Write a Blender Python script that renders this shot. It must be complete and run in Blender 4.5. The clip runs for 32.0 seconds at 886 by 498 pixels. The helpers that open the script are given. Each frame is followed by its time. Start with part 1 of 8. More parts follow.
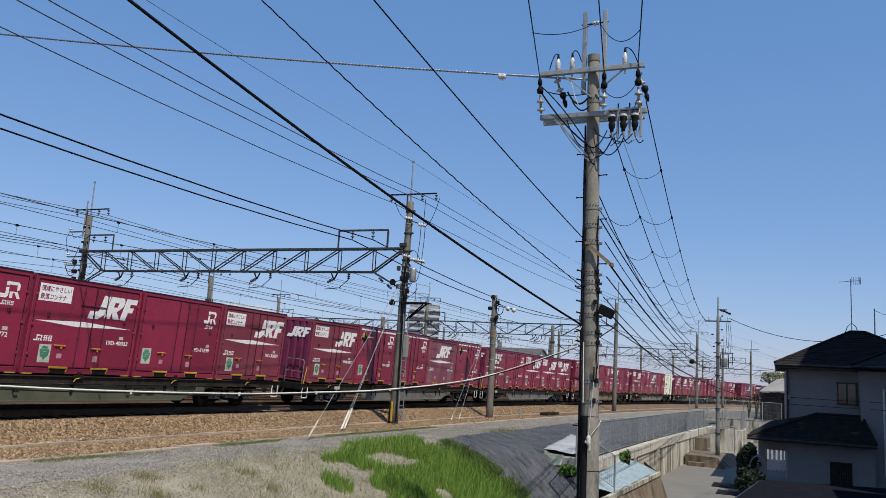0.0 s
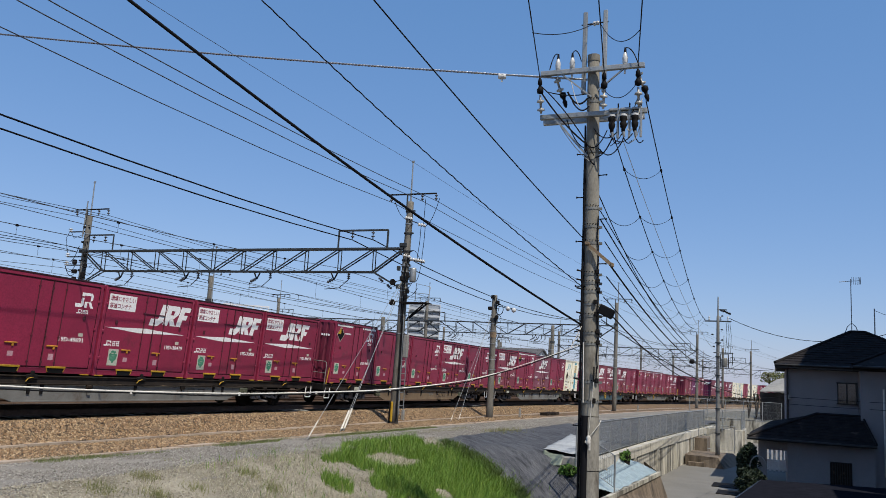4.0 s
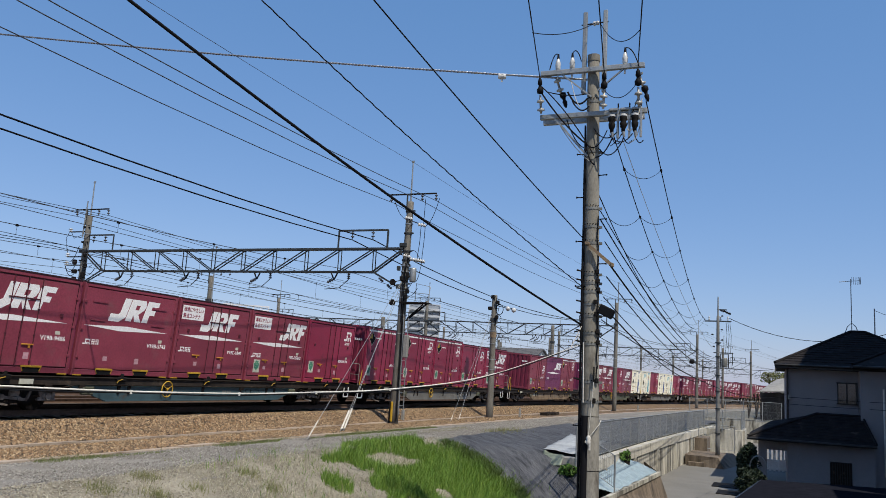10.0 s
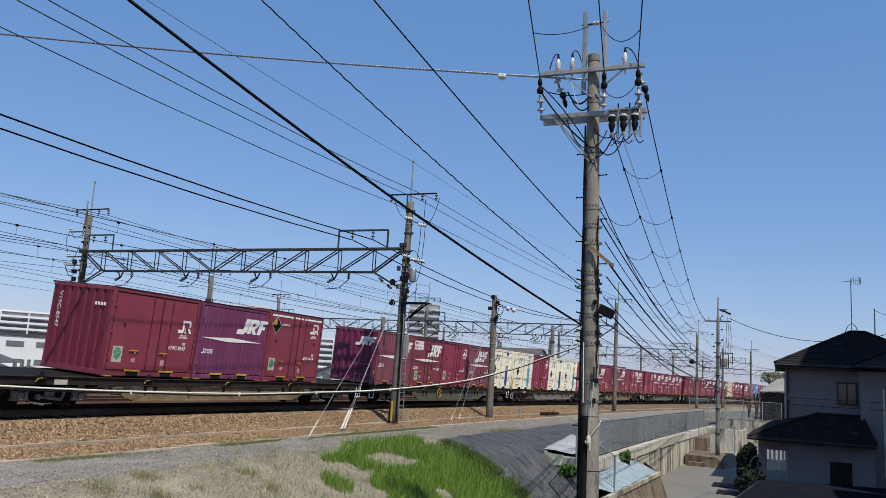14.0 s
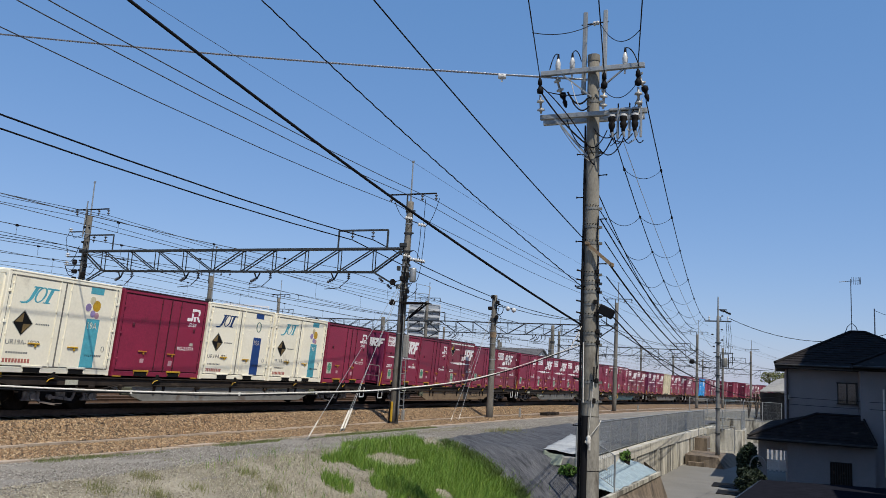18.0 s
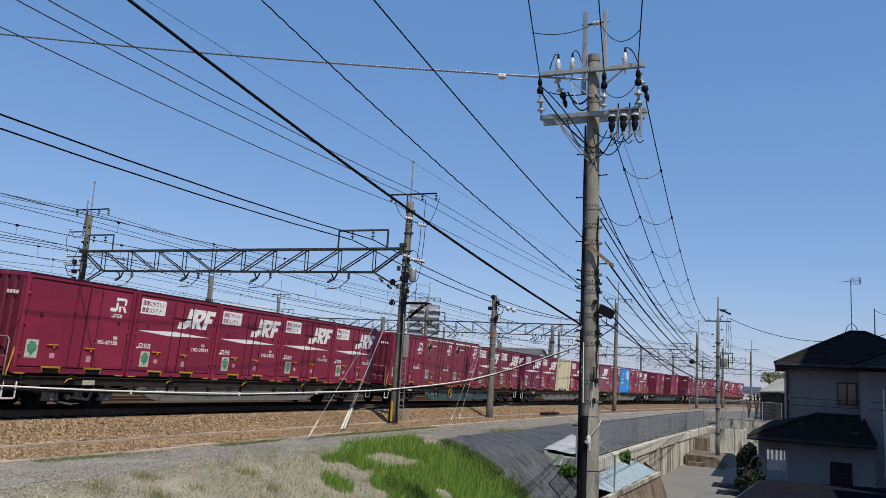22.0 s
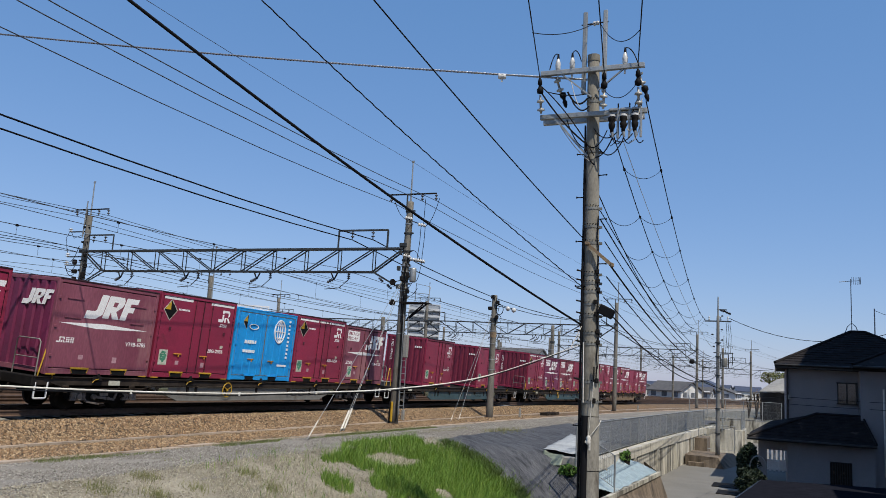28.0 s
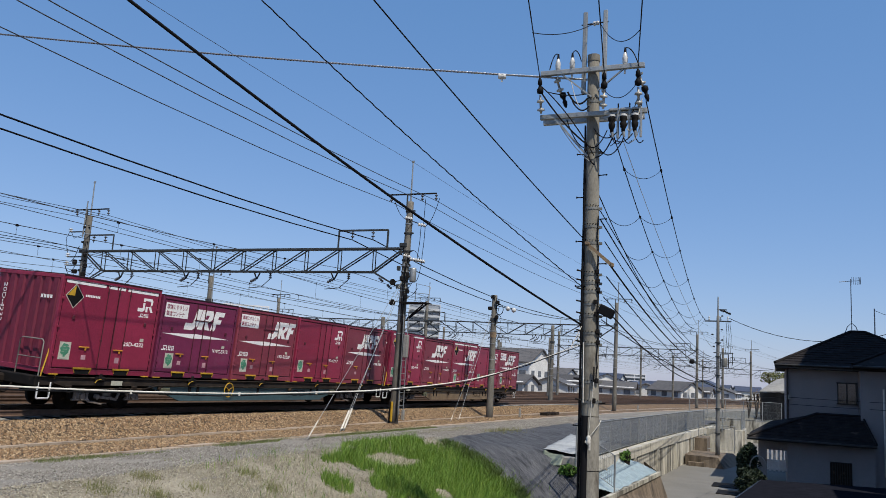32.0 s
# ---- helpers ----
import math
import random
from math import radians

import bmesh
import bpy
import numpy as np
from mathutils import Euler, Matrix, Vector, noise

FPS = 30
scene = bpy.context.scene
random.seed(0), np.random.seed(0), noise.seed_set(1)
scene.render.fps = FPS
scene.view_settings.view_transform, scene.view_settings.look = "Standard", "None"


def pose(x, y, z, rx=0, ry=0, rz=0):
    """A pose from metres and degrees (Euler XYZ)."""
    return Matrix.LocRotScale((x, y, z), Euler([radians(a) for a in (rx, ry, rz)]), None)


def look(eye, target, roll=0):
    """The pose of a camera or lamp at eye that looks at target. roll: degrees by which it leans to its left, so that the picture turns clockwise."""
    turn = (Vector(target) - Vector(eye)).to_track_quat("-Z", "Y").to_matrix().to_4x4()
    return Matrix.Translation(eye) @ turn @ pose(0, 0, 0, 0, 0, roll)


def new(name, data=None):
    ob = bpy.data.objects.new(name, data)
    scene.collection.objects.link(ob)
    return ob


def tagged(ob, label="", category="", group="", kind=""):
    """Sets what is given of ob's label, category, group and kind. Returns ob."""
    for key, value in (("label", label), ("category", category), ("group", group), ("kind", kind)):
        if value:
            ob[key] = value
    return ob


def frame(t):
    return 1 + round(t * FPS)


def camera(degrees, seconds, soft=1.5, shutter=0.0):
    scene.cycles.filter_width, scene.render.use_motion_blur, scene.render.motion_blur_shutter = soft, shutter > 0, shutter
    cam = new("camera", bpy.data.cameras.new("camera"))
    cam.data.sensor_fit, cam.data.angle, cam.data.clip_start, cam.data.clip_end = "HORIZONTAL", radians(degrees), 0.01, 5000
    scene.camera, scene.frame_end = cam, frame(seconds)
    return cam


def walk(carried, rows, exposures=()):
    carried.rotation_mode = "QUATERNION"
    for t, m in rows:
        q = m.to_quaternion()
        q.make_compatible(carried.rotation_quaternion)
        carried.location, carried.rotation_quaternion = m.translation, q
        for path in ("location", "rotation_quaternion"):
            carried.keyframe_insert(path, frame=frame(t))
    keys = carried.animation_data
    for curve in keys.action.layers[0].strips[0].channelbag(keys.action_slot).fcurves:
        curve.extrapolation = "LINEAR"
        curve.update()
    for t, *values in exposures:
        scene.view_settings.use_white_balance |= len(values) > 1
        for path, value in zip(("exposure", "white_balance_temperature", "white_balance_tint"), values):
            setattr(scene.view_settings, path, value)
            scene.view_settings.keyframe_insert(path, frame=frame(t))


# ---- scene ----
cam = camera(57.758, 32.0, soft=0.45)
EYE = Vector((0.0, 0.0, 4.2))
YAW, PITCH, ROLL = radians(22.683), radians(8.942), 3.283
AIM = EYE + Vector((-math.sin(YAW) * math.cos(PITCH), math.cos(YAW) * math.cos(PITCH), math.sin(PITCH)))
walk(cam, [(0.0, look(EYE, AIM, ROLL)), (32.0, look(EYE, AIM, ROLL))], exposures=[(0.0, 0.0), (32.0, 0.0)])

# ---- world and sun ----
SUN_WAY = Vector((-0.79, 0.61, 0)).normalized()
SUN_EL = radians(56)
world = bpy.data.worlds.new("world")
scene.world = world
world.use_nodes = True
wn = world.node_tree
sky = wn.nodes.new("ShaderNodeTexSky")
sky.sky_type = "NISHITA"
sky.sun_disc = False
sky.sun_elevation = SUN_EL
sky.sun_rotation = math.atan2(-SUN_WAY.x, -SUN_WAY.y)
sky.air_density, sky.dust_density, sky.ozone_density = 1.0, 0.5, 5.0
haze = wn.nodes.new("ShaderNodeVectorMath")
haze.operation = "MULTIPLY_ADD"
wn.links.new(sky.outputs[0], haze.inputs[0])
haze.inputs[1].default_value = (0.92, 0.72, 0.66)
haze.inputs[2].default_value = (0.35, 1.45, 3.40)
wn.links.new(haze.outputs[0], wn.nodes["Background"].inputs[0])
wn.nodes["Background"].inputs[1].default_value = 0.10
sun = new("sun", bpy.data.lights.new("sun", "SUN"))
sun.data.energy, sun.data.angle, sun.data.color = 4.9, radians(0.53), (1.0, 0.93, 0.81)
sun.matrix_world = look((0, 0, 60), Vector((0, 0, 60)) + Vector((SUN_WAY.x * math.cos(SUN_EL), SUN_WAY.y * math.cos(SUN_EL), -math.sin(SUN_EL))))


# ---- materials ----
def mat(name, a, b=None, rough=0.7, metal=0.0, scale=6.0, bump=0.15, fine=60.0, spots=None, spot_amount=0.35, vary=0.12, stretch=(1, 1, 1), bump_dist=0.01, spec=0.4, turn=0.0, grain=1.0):
    """Two-scale noise between colours a and b, fine relief, dirt spots, and a change from object to object."""
    m = bpy.data.materials.new(name)
    m.use_nodes = True
    nt = m.node_tree
    N, L = nt.nodes, nt.links
    bs = N["Principled BSDF"]
    b = b or tuple(0.75 * c for c in a)
    a, b = tuple(0.8 * c for c in a), tuple(0.8 * c for c in b)
    spots = spots and tuple(0.8 * c for c in spots)
    tc = N.new("ShaderNodeTexCoord")
    mp = N.new("ShaderNodeMapping")
    mp.inputs["Scale"].default_value = stretch
    if turn:
        tn = N.new("ShaderNodeMapping")
        tn.inputs["Rotation"].default_value = (0, 0, turn)
        L.new(tc.outputs["Object"], tn.inputs[0])
        L.new(tn.outputs[0], mp.inputs[0])
    else:
        L.new(tc.outputs["Object"], mp.inputs[0])
    oi = N.new("ShaderNodeObjectInfo")
    ad = N.new("ShaderNodeVectorMath")
    ad.operation = "MULTIPLY_ADD"
    L.new(oi.outputs["Random"], ad.inputs[0])
    ad.inputs[1].default_value = (37, 17, 53)
    L.new(mp.outputs[0], ad.inputs[2])
    n1 = N.new("ShaderNodeTexNoise")
    n1.inputs["Scale"].default_value, n1.inputs["Detail"].default_value = scale, 5
    L.new(ad.outputs[0], n1.inputs["Vector"])
    n2 = N.new("ShaderNodeTexNoise")
    n2.inputs["Scale"].default_value, n2.inputs["Detail"].default_value = fine, 4
    L.new(ad.outputs[0], n2.inputs["Vector"])
    r1 = N.new("ShaderNodeMapRange")
    r1.inputs[1].default_value, r1.inputs[2].default_value = 0.3, 0.7
    L.new(n1.outputs[0], r1.inputs[0])
    mx = N.new("ShaderNodeMix")
    mx.data_type = "RGBA"
    mx.inputs[6].default_value, mx.inputs[7].default_value = (*a, 1), (*b, 1)
    L.new(r1.outputs[0], mx.inputs[0])
    last = mx.outputs[2]
    g = N.new("ShaderNodeMix")
    g.data_type, g.blend_type = "RGBA", "MULTIPLY"
    g.inputs[0].default_value = 1.0
    r2 = N.new("ShaderNodeMapRange")
    r2.inputs[1].default_value, r2.inputs[2].default_value = 0.25, 0.75
    r2.inputs[3].default_value, r2.inputs[4].default_value = 1 - 0.22 * grain, 1 + 0.2 * grain
    L.new(n2.outputs[0], r2.inputs[0])
    L.new(last, g.inputs[6])
    L.new(r2.outputs[0], g.inputs[7])
    last = g.outputs[2]
    if spots:
        n3 = N.new("ShaderNodeTexNoise")
        n3.inputs["Scale"].default_value, n3.inputs["Detail"].default_value = scale * 0.6, 9
        n3.inputs["Roughness"].default_value = 0.7
        L.new(ad.outputs[0], n3.inputs["Vector"])
        r3 = N.new("ShaderNodeMapRange")
        r3.inputs[1].default_value, r3.inputs[2].default_value = 0.68 - spot_amount * 0.3, 0.78 - spot_amount * 0.2
        L.new(n3.outputs[0], r3.inputs[0])
        s = N.new("ShaderNodeMix")
        s.data_type = "RGBA"
        s.inputs[7].default_value = (*spots, 1)
        L.new(r3.outputs[0], s.inputs[0])
        L.new(last, s.inputs[6])
        last = s.outputs[2]
    hv = N.new("ShaderNodeHueSaturation")
    r4 = N.new("ShaderNodeMapRange")
    r4.inputs[3].default_value, r4.inputs[4].default_value = 1 - vary, 1 + vary
    L.new(oi.outputs["Random"], r4.inputs[0])
    L.new(r4.outputs[0], hv.inputs["Value"])
    L.new(last, hv.inputs["Color"])
    L.new(hv.outputs[0], bs.inputs["Base Color"])
    bs.inputs["Roughness"].default_value, bs.inputs["Metallic"].default_value = rough, metal
    bs.inputs["Specular IOR Level"].default_value = spec
    if bump:
        bp = N.new("ShaderNodeBump")
        bp.inputs["Strength"].default_value, bp.inputs["Distance"].default_value = bump, bump_dist
        L.new(n2.outputs[0], bp.inputs["Height"])
        L.new(bp.outputs[0], bs.inputs["Normal"])
    return m


MAROON = mat("maroon_paint", (0.315, 0.027, 0.070), (0.255, 0.025, 0.060), 0.42, scale=1.2, fine=25, bump=0.05, spots=(0.10, 0.03, 0.035), spot_amount=0.25, vary=0.12)
BROWNRED = mat("faded_red_paint", (0.275, 0.048, 0.076), (0.22, 0.038, 0.062), 0.52, scale=1.3, fine=22, bump=0.06, spots=(0.22, 0.075, 0.085), spot_amount=0.4, vary=0.12)
PINKRED = mat("chalky_pink_red_paint", (0.27, 0.085, 0.12), (0.20, 0.05, 0.08), 0.65, scale=1.1, fine=20, bump=0.06, spots=(0.33, 0.15, 0.16), spot_amount=0.5, stretch=(1, 1, 0.3), vary=0.1)
PURPLE = mat("purple_paint", (0.20, 0.024, 0.082), (0.155, 0.021, 0.064), 0.5, scale=1.4, fine=24, bump=0.05, spots=(0.17, 0.06, 0.10), spot_amount=0.3, vary=0.1)
WHITE = mat("white_marking_paint", (1.0, 0.99, 0.97), (0.90, 0.88, 0.86), 0.6, scale=8, fine=60, bump=0.02, vary=0.05)
CREAM = mat("cream_white_paint", (1.08, 1.02, 0.83), (1.0, 0.94, 0.74), 0.5, scale=1.5, fine=14, bump=0.02, grain=0.25, spots=(0.72, 0.66, 0.52), spot_amount=0.2, vary=0.04)
TANBOX = mat("dirty_cream_paint", (0.80, 0.72, 0.50), (0.60, 0.53, 0.35), 0.6, scale=2.2, fine=18, bump=0.05, spots=(0.10, 0.085, 0.05), spot_amount=0.55, stretch=(1, 1, 0.35), vary=0.04)
BLUEBOX = mat("bright_blue_paint", (0.015, 0.37, 0.86), (0.013, 0.30, 0.74), 0.45, scale=1.5, fine=30, bump=0.04, vary=0.03)
TEAL = mat("teal_marking", (0.10, 0.45, 0.55), None, 0.6, fine=40, bump=0.0)
NAVY = mat("navy_marking", (0.02, 0.08, 0.30), None, 0.6, fine=40, bump=0.0)
YELLOW = mat("yellow_paint", (0.66, 0.40, 0.025), (0.48, 0.28, 0.025), 0.55, scale=9, fine=60, bump=0.05, spots=(0.15, 0.08, 0.03), spot_amount=0.3)
ORANGE = mat("orange_paint", (0.60, 0.26, 0.03), None, 0.55, scale=9, bump=0.05)
BLACK = mat("black_marking", (0.010, 0.010, 0.010), None, 0.7, fine=40, bump=0.0, spec=0.15)
SEAL = mat("dark_door_rubber", (0.028, 0.007, 0.012), (0.015, 0.006, 0.008), 0.7, scale=5, bump=0.0, spec=0.15)
ROD = mat("dark_maroon_rod_paint", (0.11, 0.016, 0.030), (0.06, 0.012, 0.02), 0.6, scale=6, bump=0.05)
AXLE = mat("dusty_axle_box", (0.34, 0.29, 0.25), (0.14, 0.115, 0.095), 0.8, scale=7, bump=0.2, spec=0.2)
GREEN = mat("green_marking", (0.09, 0.33, 0.20), None, 0.6, fine=40, bump=0.0)
PALE = mat("pale_label", (0.62, 0.62, 0.52), (0.5, 0.5, 0.4), 0.6, scale=14, bump=0.0)
PINK = mat("pink_label", (0.62, 0.36, 0.40), None, 0.6, scale=14, bump=0.0)
ROOF = mat("dark_maroon_roof_paint", (0.035, 0.008, 0.013), (0.022, 0.007, 0.010), 0.7, scale=3, bump=0.1)
GREYSTEEL = mat("grey_wagon_paint", (0.25, 0.245, 0.225), (0.17, 0.165, 0.145), 0.6, scale=2, bump=0.1, spots=(0.10, 0.06, 0.035), spot_amount=0.4)
BROWNSTEEL = mat("rusty_brown_wagon_paint", (0.29, 0.21, 0.125), (0.20, 0.135, 0.08), 0.65, scale=2, bump=0.1, spots=(0.08, 0.05, 0.03), spot_amount=0.45)
TEALSTEEL = mat("blue_green_wagon_paint", (0.058, 0.108, 0.122), (0.038, 0.075, 0.088), 0.6, scale=2, bump=0.1, spots=(0.09, 0.06, 0.04), spot_amount=0.3)
OLIVESTEEL = mat("olive_grey_wagon_paint", (0.13, 0.135, 0.085), (0.09, 0.095, 0.06), 0.65, scale=2, bump=0.1, spots=(0.09, 0.06, 0.04), spot_amount=0.4)
# grimy steel, taken near black to deepen the shade under the wagons
DARKSTEEL = mat("grimy_black_steel", (0.016, 0.014, 0.013), (0.008, 0.007, 0.007), 0.8, scale=5, bump=0.2, spots=(0.05, 0.032, 0.022), spot_amount=0.25, spec=0.15)
BEAM = mat("sooty_brown_beam_paint", (0.050, 0.038, 0.030), (0.022, 0.017, 0.014), 0.75, scale=2.5, bump=0.15, spots=(0.11, 0.08, 0.055), spot_amount=0.35, spec=0.2)
# pale spots are grime and also stand for highlights on the bogies
BROWNGRIME = mat("brown_grimy_steel", (0.030, 0.022, 0.017), (0.014, 0.011, 0.009), 0.8, scale=5, bump=0.2, spots=(0.15, 0.105, 0.07), spot_amount=0.42, spec=0.15)
RUSTRAIL = mat("rusty_rail_side", (0.15, 0.092, 0.062), (0.09, 0.055, 0.04), 0.85, scale=6, bump=0.2)
KERBSTONE = mat("warm_weathered_kerb", (0.50, 0.41, 0.32), (0.38, 0.30, 0.22), 0.9, scale=2.0, fine=35, bump=0.3, spots=(0.17, 0.12, 0.08), spot_amount=0.4)
CONCRETE = mat("grey_concrete", (0.36, 0.35, 0.32), (0.27, 0.26, 0.235), 0.85, scale=2.0, fine=35, bump=0.25, spots=(0.16, 0.15, 0.13), spot_amount=0.35)
RAILPOLE = mat("grimy_railway_pole_concrete", (0.215, 0.20, 0.17), (0.125, 0.115, 0.096), 0.85, scale=3, fine=40, bump=0.25, spots=(0.065, 0.054, 0.04), spot_amount=0.5, stretch=(1, 1, 0.35))
POLECONC = mat("weathered_pole_concrete", (0.29, 0.27, 0.225), (0.17, 0.155, 0.125), 0.85, scale=3, fine=40, bump=0.25, spots=(0.075, 0.062, 0.045), spot_amount=0.45, stretch=(1, 1, 0.35))
WALLCAP = mat("pale_wall_coping", (0.72, 0.68, 0.58), (0.54, 0.50, 0.41), 0.9, scale=3, fine=30, bump=0.3, spots=(0.16, 0.14, 0.10), spot_amount=0.45, stretch=(1, 1, 0.3))
WALLCONC = mat("streaked_wall_concrete", (0.78, 0.74, 0.63), (0.42, 0.39, 0.31), 0.9, scale=2.4, fine=9, bump=0.3, spots=(0.075, 0.066, 0.052), spot_amount=0.78, stretch=(1.0, 1.0, 0.16))
BLOCKCONC = mat("brown_stained_concrete", (0.25, 0.195, 0.14), (0.105, 0.08, 0.057), 0.9, scale=3.5, fine=30, bump=0.3, spots=(0.045, 0.036, 0.026), spot_amount=0.6, stretch=(1.0, 1.0, 0.15))
GALV = mat("galvanised_steel", (0.42, 0.43, 0.42), (0.32, 0.33, 0.325), 0.5, 0.55, scale=5, fine=50, bump=0.08)
TRUSS = mat("dull_grey_green_steel", (0.055, 0.062, 0.066), (0.026, 0.03, 0.033), 0.7, 0.0, scale=4, bump=0.1, spots=(0.13, 0.12, 0.11), spot_amount=0.3, spec=0.25)
PORCELAIN = mat("white_porcelain", (0.75, 0.74, 0.70), None, 0.25, fine=30, bump=0.02)
WIREBLACK = mat("black_cable_sheath", (0.009, 0.009, 0.011), None, 0.7, bump=0.0, spec=0.12)
WIREGREY = mat("grey_stranded_wire", (0.10, 0.10, 0.10), None, 0.5, 0.5, bump=0.0)
SLEEVE = mat("white_plastic_sleeve", (0.74, 0.71, 0.64), (0.60, 0.56, 0.48), 0.6, scale=4, fine=30, bump=0.05)
BALLAST = mat("rusty_ballast_stone", (0.22, 0.145, 0.082), (0.13, 0.085, 0.05), 0.95, scale=1.3, fine=26, bump=1.0, spots=(0.20, 0.14, 0.09), spot_amount=0.45, bump_dist=0.05)
BALLASTGREY = mat("grey_brown_ballast_stone", (0.21, 0.165, 0.125), (0.13, 0.10, 0.075), 0.95, scale=0.8, fine=26, bump=1.0, spots=(0.27, 0.21, 0.15), spot_amount=0.4, bump_dist=0.05)
GRAVEL = mat("grey_road_gravel", (0.30, 0.28, 0.245), (0.20, 0.183, 0.155), 0.95, scale=0.7, fine=24, bump=0.9, spots=(0.16, 0.145, 0.115), spot_amount=0.45, bump_dist=0.03)
SOIL = mat("dry_stony_soil", (0.345, 0.31, 0.235), (0.25, 0.222, 0.165), 0.95, scale=1.5, fine=22, bump=1.0, spots=(0.13, 0.105, 0.07), spot_amount=0.5, bump_dist=0.04)
SHEET = mat("dark_weed_control_sheet", (0.150, 0.153, 0.163), (0.078, 0.080, 0.088), 0.8, scale=5.5, fine=26, bump=1.0, spots=(0.030, 0.031, 0.035), spot_amount=0.62, stretch=(0.16, 1.1, 0.5), bump_dist=0.07, spec=0.3, turn=0.72)
ASPHALT = mat("light_worn_asphalt", (0.235, 0.225, 0.205), (0.185, 0.178, 0.16), 0.9, scale=0.6, fine=45, bump=0.3, spots=(0.16, 0.155, 0.145), spot_amount=0.35)
TOWN = mat("far_ground_earth", (0.17, 0.16, 0.135), (0.12, 0.12, 0.095), 0.95, scale=0.06, fine=0.9, bump=0.2)
STUCCO = mat("grey_render_wall", (0.34, 0.315, 0.315), (0.30, 0.28, 0.28), 0.9, scale=1.0, fine=50, bump=0.2, spots=(0.30, 0.28, 0.27), spot_amount=0.2)
TILE = mat("dark_roof_tile", (0.030, 0.027, 0.028), (0.015, 0.014, 0.016), 0.85, scale=3, fine=25, bump=0.2, spots=(0.10, 0.085, 0.07), spot_amount=0.22, spec=0.12)
DARKFRAME = mat("dark_bronze_frame", (0.03, 0.028, 0.027), None, 0.45, 0.3, bump=0.0)
LEAF = mat("fresh_grass_blade", (0.13, 0.25, 0.035), (0.08, 0.17, 0.022), 0.75, scale=1.2, fine=9, bump=0.0, spots=(0.20, 0.24, 0.07), spot_amount=0.3)
HEDGE = mat("dark_hedge_leaf", (0.020, 0.038, 0.014), (0.012, 0.024, 0.009), 0.7, scale=2, fine=9, bump=0.0)
TARP = mat("pale_blue_tarpaulin", (0.34, 0.43, 0.47), (0.25, 0.33, 0.37), 0.7, scale=2, fine=9, bump=0.4, spots=(0.45, 0.46, 0.43), spot_amount=0.3, bump_dist=0.05)
GLASS = mat("dark_window_glass", (0.02, 0.025, 0.03), None, 0.06, bump=0.0, spec=0.6)


